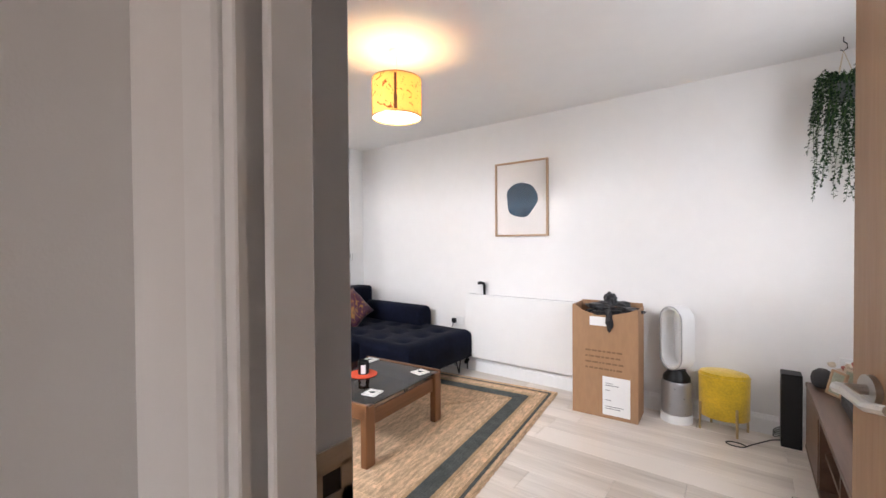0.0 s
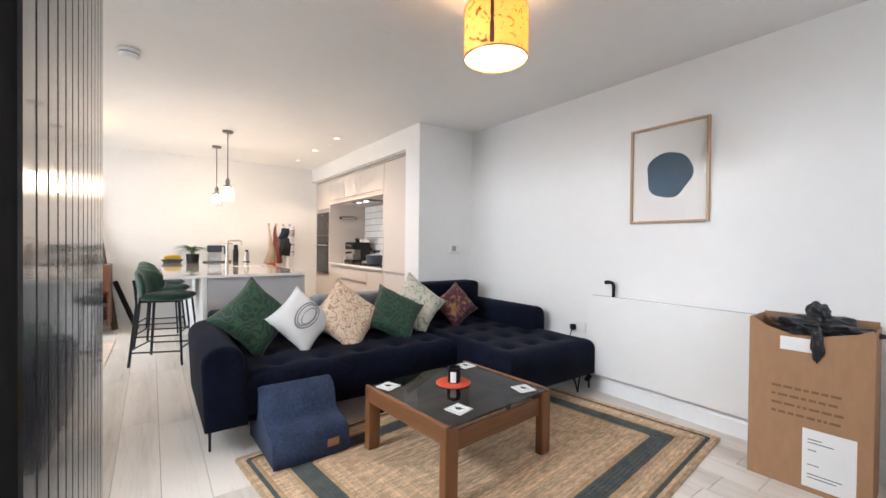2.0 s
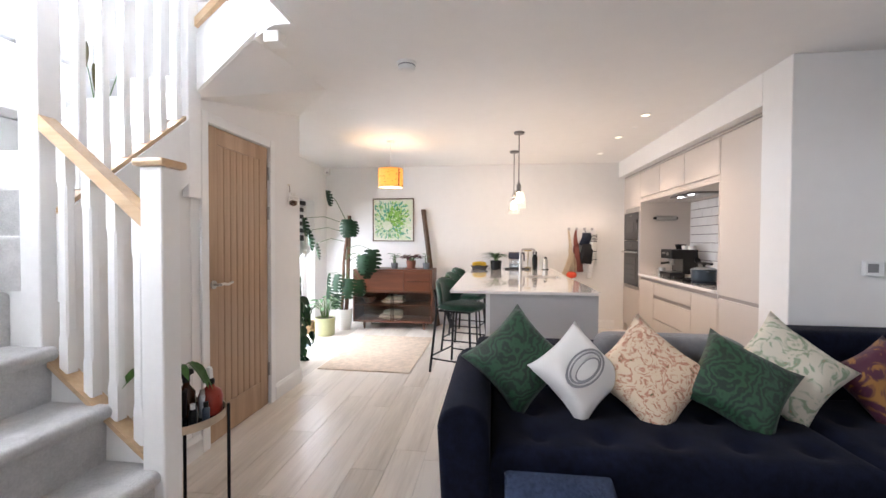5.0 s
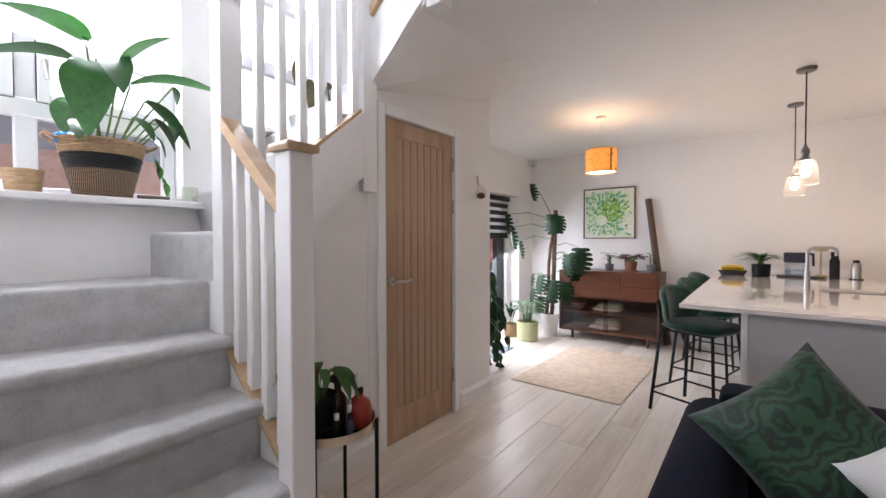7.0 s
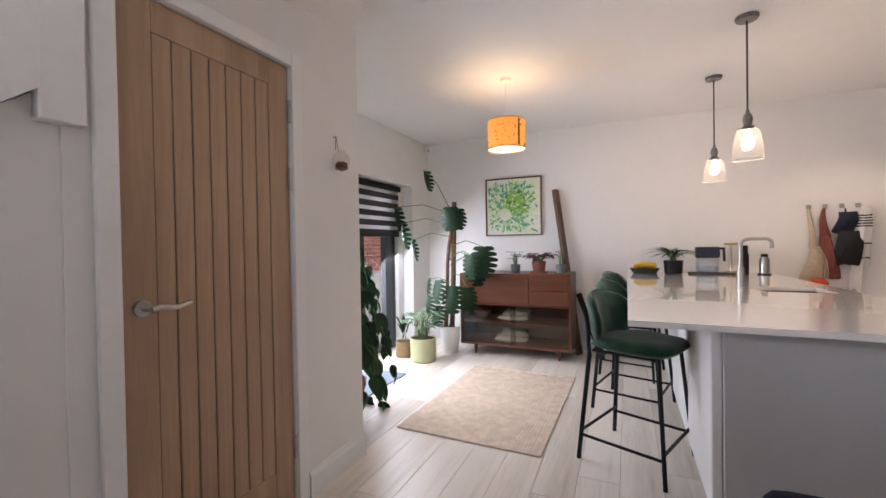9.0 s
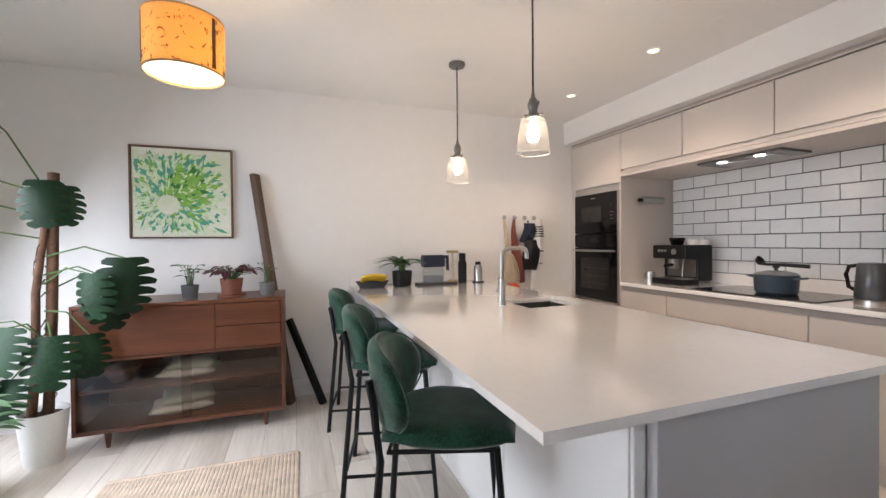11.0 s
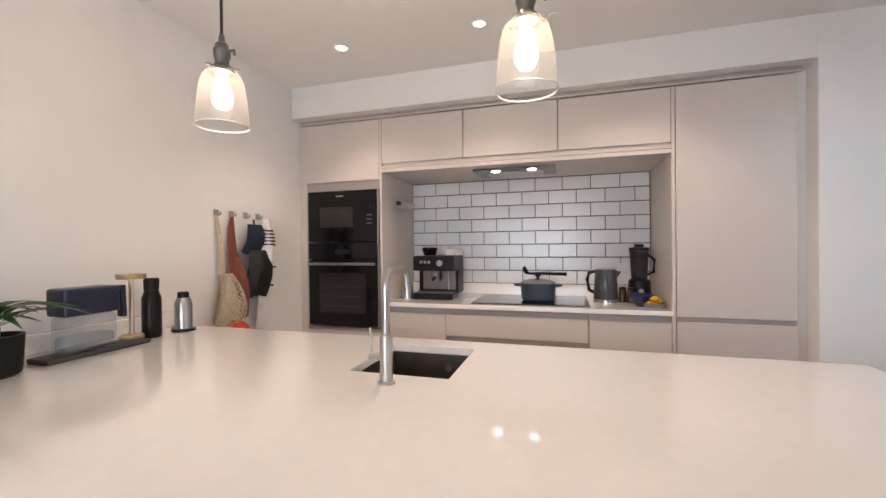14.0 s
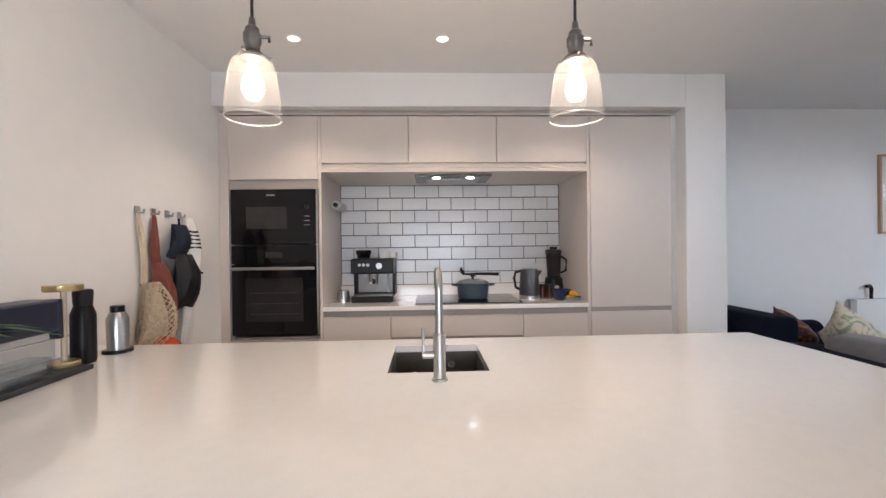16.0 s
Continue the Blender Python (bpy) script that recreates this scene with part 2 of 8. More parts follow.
M["bark"] = mat("brown_stem", (0.12, 0.06, 0.035), 0.85, var=0.35, scale=14, bump=0.5, bscale=60)
M["stem"] = mat("green_stem", (0.07, 0.14, 0.035), 0.5, var=0.2, scale=14)
M["leaf"] = mat("dark_green_leaf", (0.008, 0.030, 0.011), 0.5, spec=0.3, var=0.35, scale=6, island=0.3, bump=0.1, bscale=25, thin=0.08)
M["leaf_light"] = mat("fresh_green_leaf", (0.06, 0.16, 0.035), 0.42, var=0.3, scale=8, island=0.3, thin=0.35)
M["leaf_red"] = mat("red_leaf", (0.085, 0.012, 0.022), 0.5, var=0.4, scale=9, island=0.3)
M["amber"] = mat("amber_bottle", (0.05, 0.015, 0.006), 0.15, var=0.1)
M["red_bottle"] = mat("red_plastic", (0.30, 0.035, 0.02), 0.3, var=0.1)
M["white_plastic"] = mat("white_plastic", (0.78, 0.78, 0.77), 0.35, var=0.015)
M["silver_plastic"] = mat("silver_plastic", (0.42, 0.42, 0.43), 0.3, 0.7, var=0.03)
M["orange"] = mat("orange_felt", (0.62, 0.075, 0.03), 0.8, var=0.08, scale=30, bump=0.2)
M["navy_plastic"] = mat("navy_plastic", (0.012, 0.016, 0.035), 0.35, var=0.1)
M["pot_blue"] = mat("slate_enamel", (0.045, 0.065, 0.09), 0.3, var=0.08)
M["banana"] = mat("banana_skin", (0.72, 0.46, 0.03), 0.5, var=0.12, scale=14)
M["yellow"] = mat("yellow_orange_cloth", (0.75, 0.38, 0.02), 0.7, var=0.15)
M["cotton"] = mat("cream_cotton", (0.62, 0.52, 0.38), 0.9, var=0.12, scale=40, bump=0.6, bscale=140)
M["rust_cloth"] = mat("rust_cloth", (0.20, 0.060, 0.045), 0.9, var=0.15, scale=30, bump=0.4, bscale=120)
M["navy_cloth"] = mat("navy_cloth", (0.015, 0.02, 0.035), 0.9, var=0.2, scale=30, bump=0.4, bscale=120)
M["towel"] = mat("white_towel", (0.74, 0.73, 0.71), 0.95, var=0.06, scale=30, bump=0.6, bscale=140)
M["kettle_grey"] = mat("dark_grey_enamel", (0.045, 0.048, 0.052), 0.3, var=0.1, coat=0.3)
M["jute_light"] = mat("natural_jute", (0.64, 0.445, 0.28), 0.95, island=0.16, var=0.36, scale=16, bump=0.9, bscale=110, stretch=(4, 1, 1))
M["jute_dark"] = mat("charcoal_jute", (0.075, 0.085, 0.08), 0.95, var=0.25, scale=16, bump=0.9, bscale=110)
M["jute_pale"] = mat("pale_jute", (0.70, 0.575, 0.46), 0.95, var=0.16, scale=18, bump=0.9, bscale=110)
M["brick"] = mat("red_brick", (0.36, 0.12, 0.075), 0.9, var=0.25, scale=9, island=0.25, bump=0.4, bscale=60)
M["brick_pale"] = mat("pale_pink_brick", (0.46, 0.30, 0.25), 0.9, var=0.2, scale=9, bump=0.3, bscale=60)
M["render_stone"] = mat("pale_wall_outside", (0.5, 0.48, 0.44), 0.9, var=0.1, scale=3)
M["paving"] = mat("grey_paving", (0.32, 0.31, 0.30), 0.9, var=0.15, scale=3, bump=0.2)
M["blind_dark"] = mat("charcoal_blind", (0.045, 0.045, 0.047), 0.85, var=0.08, scale=50, bump=0.2, bscale=300)
M["mat_grey"] = mat("blue_grey_doormat", (0.20, 0.25, 0.29), 0.95, var=0.2, scale=40, bump=0.7, bscale=160)


def clear(name, colour=(1, 1, 1), rough=0.0, tint=0.0, milk=0.0):
    """Thin glass: clear, with a gloss at a slant."""
    m = bpy.data.materials.new(name)
    m.use_nodes = True
    n, l = m.node_tree.nodes, m.node_tree.links
    tr, gl, mx, lw = n.new("ShaderNodeBsdfTransparent"), n.new("ShaderNodeBsdfGlossy"), n.new("ShaderNodeMixShader"), n.new("ShaderNodeLayerWeight")
    tr.inputs["Color"].default_value = (*[c * (1 - tint) for c in colour], 1)
    gl.inputs["Roughness"].default_value = rough
    pw, fr = n.new("ShaderNodeMath"), n.new("ShaderNodeMath")
    pw.operation, fr.operation = "POWER", "MULTIPLY_ADD"
    pw.inputs[1].default_value = 5.0
    fr.inputs[1].default_value, fr.inputs[2].default_value = 0.85, 0.035
    l.new(lw.outputs["Facing"], pw.inputs[0])
    l.new(pw.outputs[0], fr.inputs[0])
    l.new(fr.outputs[0], mx.inputs[0])
    l.new(tr.outputs[0], mx.inputs[1])
    l.new(gl.outputs[0], mx.inputs[2])
    out = mx.outputs[0]
    if milk:
        tl, m2 = n.new("ShaderNodeBsdfTranslucent"), n.new("ShaderNodeMixShader")
        m2.inputs[0].default_value = milk
        l.new(out, m2.inputs[1])
        l.new(tl.outputs[0], m2.inputs[2])
        out = m2.outputs[0]
    l.new(out, n["Material Output"].inputs["Surface"])
    return m


M["glass"] = clear("window_glass")
M["shade_glass"] = clear("ribbed_clear_glass", (0.96, 0.95, 0.93), 0.05, milk=0.036)
M["smoked"] = clear("smoked_table_glass", (0.36, 0.34, 0.33), 0.02)
M["glaze"] = clear("cabinet_glass", (0.80, 0.77, 0.75), 0.02)


def lit(name, colour, strength):
    m = bpy.data.materials.new(name)
    m.use_nodes = True
    b = m.node_tree.nodes["Principled BSDF"]
    b.inputs["Base Color"].default_value = (*colour, 1)
    b.inputs["Emission Color"].default_value = (*colour, 1)
    b.inputs["Emission Strength"].default_value = strength
    return m


M["bulb"] = lit("lit_bulb", (1.0, 0.86, 0.66), 14)
M["downlight"] = lit("lit_downlight", (1.0, 0.80, 0.52), 4)
M["hood_led"] = lit("lit_hood_lamp", (0.95, 0.98, 1.0), 12)
M["diffuser"] = lit("lit_drum_diffuser", (1.0, 0.88, 0.66), 2.6)


def striped(name, base, ink, kind="wave", scale=10.0, dist=6.0, cut=0.5, rough=0.8, sheen=0.2, third=None, soft=0.06, thin=0.0):
    """Printed cloth or paper: a swirling or blotched print in two or three colours."""
    m = bpy.data.materials.new(name)
    m.use_nodes = True
    n, l = m.node_tree.nodes, m.node_tree.links
    b = n["Principled BSDF"]
    tc = n.new("ShaderNodeTexCoord")
    if kind == "wave":
        t = n.new("ShaderNodeTexWave")
        t.inputs["Scale"].default_value, t.inputs["Distortion"].default_value = scale, dist
        t.inputs["Detail"].default_value, t.inputs["Detail Scale"].default_value = 3, 1.2
    else:
        t = n.new("ShaderNodeTexNoise")
        t.inputs["Scale"].default_value, t.inputs["Detail"].default_value, t.inputs["Distortion"].default_value = scale, 3, dist
    l.new(tc.outputs["Object"], t.inputs["Vector"])
    r = n.new("ShaderNodeValToRGB")
    e = r.color_ramp.elements
    e[0].position, e[1].position = cut - soft, cut + soft
    e[0].color, e[1].color = (*base, 1), (*ink, 1)
    if third:
        x = e.new(min(cut + soft + 0.10, 0.98))
        x.color = (*third, 1)
        y = e.new(min(cut + soft + 0.05, 0.97))
        y.color = (*ink, 1)
    l.new(t.outputs["Fac"], r.inputs["Fac"])
    l.new(r.outputs["Color"], b.inputs["Base Color"])
    b.inputs["Roughness"].default_value = rough
    b.inputs["Sheen Weight"].default_value = sheen
    fine = n.new("ShaderNodeTexNoise")
    fine.inputs["Scale"].default_value = 180
    bp = n.new("ShaderNodeBump")
    bp.inputs["Strength"].default_value, bp.inputs["Distance"].default_value = 0.25, 0.004
    l.new(fine.outputs["Fac"], bp.inputs["Height"])
    l.new(bp.outputs["Normal"], b.inputs["Normal"])
    if thin:
        tl, mx = n.new("ShaderNodeBsdfTranslucent"), n.new("ShaderNodeMixShader")
        l.new(r.outputs["Color"], tl.inputs["Color"])
        mx.inputs[0].default_value = thin
        l.new(b.outputs[0], mx.inputs[1])
        l.new(tl.outputs[0], mx.inputs[2])
        l.new(mx.outputs[0], n["Material Output"].inputs["Surface"])
    return m


M["seagrass_dark"] = striped("twill_seagrass", (0.30, 0.19, 0.11), (0.03, 0.025, 0.02), "wave", 55, 2, 0.45, 0.9, 0.0, soft=0.2)
M["cush_green"] = striped("green_swirl_velvet", (0.0025, 0.017, 0.008), (0.012, 0.062, 0.026), "wave", 7, 26, 0.55, 0.6, 0.1, soft=0.3)
M["cush_flora"] = striped("floral_tapestry", (0.62, 0.50, 0.36), (0.44, 0.21, 0.14), "noise", 19, 2.6, 0.55, 0.9, 0.1, (0.10, 0.12, 0.05), 0.05)
M["cush_leaf"] = striped("leaf_print_linen", (0.60, 0.56, 0.46), (0.26, 0.33, 0.22), "noise", 11, 2.4, 0.54, 0.9, 0.1, (0.40, 0.22, 0.14), 0.06)
M["cush_white"] = striped("white_linen_print", (0.70, 0.69, 0.67), (0.68, 0.67, 0.65), "noise", 9, 2.0, 0.6, 0.9, 0.1)
M["cush_plum"] = striped("plum_velvet_print", (0.055, 0.004, 0.024), (0.26, 0.12, 0.02), "noise", 7, 3.5, 0.56, 0.6, 0.1, soft=0.05)
M["shade_cloth"] = striped("ochre_drum_shade", (0.92, 0.64, 0.24), (0.22, 0.10, 0.03), "noise", 19, 2.2, 0.63, 0.8, 0.1, soft=0.05, thin=0.4)
M["sheer"] = mat("voile", (0.86, 0.87, 0.88), 0.9, var=0.03, scale=60, alpha=0.5, thin=0.65)
M["oven_window"] = mat("oven_window", (0.022, 0.02, 0.019), 0.12, var=0.2, scale=12)
M["sink_steel"] = mat("gunmetal_sink", (0.22, 0.215, 0.20), 0.32, 0.9, var=0.1, scale=20)
M["cord"] = mat("dark_cord", (0.03, 0.028, 0.027), 0.7)
M["shade_rim"] = mat("glass_rim", (0.72, 0.70, 0.66), 0.08, var=0.02, coat=0.5)
M["print_dark"] = mat("brown_print", (0.10, 0.05, 0.02), 0.8, var=0.3, scale=20)
M["lid_glass"] = mat("grey_glass_lid", (0.16, 0.17, 0.18), 0.08, var=0.1)
M["glaze_blue"] = mat("dark_blue_glaze", (0.012, 0.022, 0.07), 0.12, var=0.2)
M["jug_glass"] = clear("jug_plastic", (0.88, 0.90, 0.92), 0.03)
M["jug_water"] = clear("jug_water", (0.80, 0.84, 0.87), 0.0)
M["brass_pale"] = mat("pale_brass", (0.62, 0.52, 0.40), 0.35, 1.0, var=0.05)
M["black_cloth"] = mat("black_silicone", (0.006, 0.006, 0.007), 0.6, var=0.2, scale=30, bump=0.3)
M["net_cotton"] = mat("knotted_net", (0.60, 0.49, 0.34), 0.9, var=0.35, scale=55, bump=1.0, bscale=70)
M["leaf_bronze"] = mat("bronze_leaf", (0.09, 0.075, 0.03), 0.45, var=0.4, scale=9, island=0.3, thin=0.3)
M["teak_dark"] = wood("dark_teak", (0.066, 0.020, 0.009), (0.155, 0.054, 0.025), 0.3, axis=1, bands=11, grain=0.08)
M["tan_leather"] = mat("tan_leather", (0.27, 0.13, 0.06), 0.6, var=0.1)
M["jute_mid"] = mat("tan_jute", (0.46, 0.30, 0.17), 0.95, var=0.2, scale=16, bump=0.9, bscale=110)
M["teak_leg"] = wood("teak_upright", (0.125, 0.044, 0.016), (0.27, 0.118, 0.046), 0.35, axis=2, bands=11, grain=0.08)
M["oak_bar"] = wood("oak_frame_bar", (0.36, 0.22, 0.125), (0.55, 0.37, 0.23), 0.4, axis=0, bands=11, grain=0.05)
M["smoked_top"] = clear("smoked_glass_top", (0.36, 0.345, 0.335), 0.01)
M["sage_ink"] = mat("sage_ink", (0.16, 0.22, 0.17), 0.8)
M["print_paper"] = mat("warm_white_paper", (0.76, 0.73, 0.70), 0.8, var=0.015)
M["pebble"] = mat("watercolour_blue", (0.05, 0.09, 0.13), 0.85, var=0.35, scale=7)
M["bloom_pink"] = mat("dried_pink", (0.45, 0.16, 0.13), 0.9, var=0.2)
M["bloom_cream"] = mat("dried_cream", (0.6, 0.5, 0.38), 0.9, var=0.15)
M["folded_linen"] = mat("folded_linen", (0.58, 0.53, 0.43), 0.95, var=0.12, scale=14, bump=0.5, bscale=90)
M["folded_sage"] = mat("folded_sage_linen", (0.36, 0.38, 0.29), 0.95, var=0.15, scale=14, bump=0.5, bscale=90)
M["art_canvas"] = mat("canvas_wash", (0.78, 0.77, 0.70), 0.8, var=0.0, scale=3.2, alt=(0.62, 0.70, 0.50))
M["stroke_green"] = mat("stroke_green", (0.035, 0.20, 0.035), 0.55, var=0.3, scale=30)
M["stroke_lime"] = mat("stroke_lime", (0.22, 0.46, 0.07), 0.55, var=0.3, scale=30)
M["stroke_teal"] = mat("stroke_teal", (0.10, 0.36, 0.24), 0.55, var=0.3, scale=30)
M["leaf_sage"] = mat("sage_leaf", (0.14, 0.24, 0.13), 0.5, var=0.3, scale=9, island=0.3, thin=0.35)
M["leaf_sun"] = mat("sunlit_leaf", (0.018, 0.07, 0.015), 0.4, var=0.35, scale=6, island=0.4, thin=0.2)
M["tan_shade"] = mat("tan_linen_shade", (0.52, 0.33, 0.18), 0.9, var=0.08, scale=40, bump=0.3, bscale=200, thin=0.3)
M["blue_gloss"] = mat("blue_gloss", (0.01, 0.22, 0.62), 0.1, var=0.1)
M["mug_green"] = mat("mug_glaze", (0.55, 0.60, 0.48), 0.3, var=0.05)
M["fence_wood"] = wood("weathered_fence", (0.42, 0.34, 0.25), (0.64, 0.56, 0.46), 0.8, axis=2, bands=9)
M["roof_grey"] = mat("slate_roof", (0.16, 0.16, 0.17), 0.8, var=0.2, scale=4)
M["overcast"] = lit("overcast_sky", (0.93, 0.97, 1.0), 2.2)
M["stroke_pale"] = mat("stroke_pale", (0.60, 0.70, 0.48), 0.55, var=0.2, scale=30)

M["leaf_fern"] = mat("strap_leaf", (0.03, 0.085, 0.02), 0.38, var=0.35, scale=9, island=0.35, thin=0.2)

# ---- building helpers ----
def box(bm, x0, x1, y0, y1, z0, z1, bevel=0.0, seg=1):
    m = Matrix.Translation(((x0 + x1) / 2, (y0 + y1) / 2, (z0 + z1) / 2)) @ Matrix.Diagonal((abs(x1 - x0), abs(y1 - y0), abs(z1 - z0), 1))
    v = bmesh.ops.create_cube(bm, size=1, matrix=m)["verts"]
    if bevel:
        e = list({e for q in v for e in q.link_edges})
        bmesh.ops.bevel(bm, geom=e, offset=bevel, segments=seg, affect="EDGES", profile=0.6)
    return bm


def cube(x0, x1, y0, y1, z0, z1, bevel=0.0, seg=1):
    return box(bmesh.new(), x0, x1, y0, y1, z0, z1, bevel, seg)


def lathe(profile, sides=24, bm=None, cx=0.0, cy=0.0):
    """A turned shape from (radius, height) pairs."""
    bm = bm or bmesh.new()
    rings = []
    for r, z in profile:
        if r <= 1e-6:
            rings.append([bm.verts.new((cx, cy, z))])
        else:
            rings.append([bm.verts.new((cx + r * math.cos(2 * math.pi * i / sides), cy + r * math.sin(2 * math.pi * i / sides), z)) for i in range(sides)])
    for a, b in zip(rings, rings[1:]):
        for i in range(sides):
            j = (i + 1) % sides
            if len(a) == 1 and len(b) == 1:
                continue
            if len(a) == 1:
                bm.faces.new((a[0], b[j], b[i]))
            elif len(b) == 1:
                bm.faces.new((a[i], a[j], b[0]))
            else:
                bm.faces.new((a[i], a[j], b[j], b[i]))
    return bm


def tube(points, r0, r1=None, sides=8, bm=None):
    """A round bar along points, tapering from r0 to r1."""
    bm = bm or bmesh.new()
    r1 = r0 if r1 is None else r1
    pts = [Vector(p) for p in points]
    rings = []
    for i, p in enumerate(pts):
        d = (pts[min(i + 1, len(pts) - 1)] - pts[max(i - 1, 0)]).normalized()
        q = d.to_track_quat("Z", "Y")
        r = r0 + (r1 - r0) * i / max(len(pts) - 1, 1)
        rings.append([bm.verts.new(p + q @ Vector((r * math.cos(2 * math.pi * k / sides), r * math.sin(2 * math.pi * k / sides), 0))) for k in range(sides)])
    for a, b in zip(rings, rings[1:]):
        for k in range(sides):
            j = (k + 1) % sides
            bm.faces.new((a[k], a[j], b[j], b[k]))
    bm.faces.new(list(reversed(rings[0])))
    bm.faces.new(rings[-1])
    return bm


def prism(outline, axis, a, b, bm=None):
    """A flat outline pushed along an axis from a to b. The outline gives the two other coordinates in order."""
    bm = bm or bmesh.new()

    def at(p, c):
        return {"x": (c, p[0], p[1]), "y": (p[0], c, p[1]), "z": (p[0], p[1], c)}[axis]
    lo, hi = [bm.verts.new(at(p, a)) for p in outline], [bm.verts.new(at(p, b)) for p in outline]
    bm.faces.new(lo)
    bm.faces.new(list(reversed(hi)))
    for i in range(len(outline)):
        j = (i + 1) % len(outline)
        bm.faces.new((lo[i], hi[i], hi[j], lo[j]))
    bmesh.ops.recalc_face_normals(bm, faces=bm.faces)
    return bm


def cushion_bm(w, d, h, puff=0.5, n=10, seed=0, ears=0.05):
    """A stuffed pad, w by d, h thick at its middle, thin at the seam, lying flat on z=0."""
    bm = bmesh.new()
    rnd = random.Random(seed)
    ox, oy = rnd.random() * 9, rnd.random() * 9
    for side in (1, -1):
        g = [[None] * (n + 1) for _ in range(n + 1)]
        for i in range(n + 1):
            for j in range(n + 1):
                u, v = 2 * i / n - 1, 2 * j / n - 1
                t = max((1 - abs(u) ** 2.6) * (1 - abs(v) ** 2.6), 0) ** puff
                pinch = 1 - ears * (1 - u * u) * abs(v) ** 2 - ears * (1 - v * v) * abs(u) ** 2
                dz = 0.12 * h * noise.noise((u * 1.7 + ox, v * 1.7 + oy, side * 3.0)) * t
                g[i][j] = bm.verts.new((u * w / 2 * pinch, v * d / 2 * pinch, h / 2 + side * h / 2 * t + dz))
        for i in range(n):
            for j in range(n):
                f = (g[i][j], g[i + 1][j], g[i + 1][j + 1], g[i][j + 1])
                bm.faces.new(f if side > 0 else tuple(reversed(f)))
    bmesh.ops.remove_doubles(bm, verts=bm.verts, dist=0.0015)
    for f in bm.faces:
        f.smooth = True
    return bm


def link(name, bm, material, smooth=0.0):
    me = bpy.data.meshes.new(name)
    bm.normal_update()
    if smooth:
        for f in bm.faces:
            f.smooth = True
        for e in bm.edges:
            if len(e.link_faces) == 2 and e.calc_face_angle(0) > radians(smooth):
                e.smooth = False
    bm.to_mesh(me)
    bm.free()
    me.materials.append(M[material] if isinstance(material, str) else material)
    return new(name, me)


def part(name, bm, material, parent, label="", smooth=0.0):
    ob = link(name, bm, material, smooth)
    ob.parent = parent
    return tagged(ob, label)


def thing(name, at, label, category, group="", rz=0.0):
    ob = new(name)
    ob.matrix_world = pose(*at, 0, 0, rz)
    ob.empty_display_size = 0.1
    return tagged(ob, label, category, group)


def solid(name, bm, material, label, category, at=(0, 0, 0), rz=0.0, group="", smooth=0.0):
    """A thing of one mesh."""
    ob = link(name, bm, material, smooth)
    ob.matrix_world = pose(*at, 0, 0, rz)
    return tagged(ob, label, category, group)


def structure(name, bm, material, label="", category="", smooth=0.0):
    return tagged(link(name, bm, material, smooth), label, category, kind="structure")


def piece(name, me, parent, m):
    ob = new(name, me)
    ob.parent = parent
    ob.matrix_local = m
    return ob


def mesh_of(name, bm, material):
    me = bpy.data.meshes.new(name)
    bm.to_mesh(me)
    bm.free()
    me.materials.append(M[material])
    return me

# ---- the large structure ----
T = 0.25
# garden door opening in the south wall, stair windows, front window, hall door
GD = (-6.625, -4.72, 0.0, 1.84)
SW1 = (-2.46, -1.42, 1.44, 2.86)
SW2 = (-3.42, -2.66, 1.92, 3.4)
FW = (1.2, 3.0, 0.9, 2.1)
HD = (-0.20, 0.56, 0.0, 2.03)
CUPD = (-3.868, -3.188, 0.0, 1.972)


def wall_with(name, run, across, spans, holes, material="wall", top=CEIL, base=0.0):
    """A wall along x or y with holes (from, to, bottom, top)."""
    bm = bmesh.new()
    a0, a1 = spans
    cuts = sorted({a0, a1, *[h[0] for h in holes], *[h[1] for h in holes]})

    def put(p, q, z0, z1):
        if q - p > 1e-4 and z1 - z0 > 1e-4:
            if run == "x":
                box(bm, p, q, across[0], across[1], z0, z1)
            else:
                box(bm, across[0], across[1], p, q, z0, z1)
    for p, q in zip(cuts, cuts[1:]):
        here = [h for h in holes if h[0] <= p + 1e-6 and h[1] >= q - 1e-6]
        if not here:
            put(p, q, base, top)
        for h in here:
            put(p, q, base, h[2])
            put(p, q, h[3], top)
    return structure(name, bm, material)


wall_with("wall_west", "y", (XW - T, XW), (YS - T, YN + T), [])
wall_with("wall_north", "x", (YN, YN + T), (XW, XE + T), [])
wall_with("wall_east", "y", (XE, XE + T), (0.43, YN), [FW])
wall_with("wall_south", "x", (YS - T, YS), (XW, -1.20), [GD, SW1, SW2], top=UP)
wall_with("wall_cupboard", "x", (Y_CUP - 0.10, Y_CUP), (X_CUP, -3.06), [CUPD], top=2.10)
wall_with("wall_cupboard_end", "y", (X_CUP, X_CUP + 0.10), (YS, Y_CUP - 0.10), [])
# upper part of the cupboard wall, up to the sloping soffit
structure("wall_cupboard_upper", prism([(-3.06, 2.10), (X_CUP, 2.10), (X_CUP, CEIL), (-4.34, CEIL), (-3.06, 2.10)][:4], "y", Y_CUP - 0.10, Y_CUP), "wall")
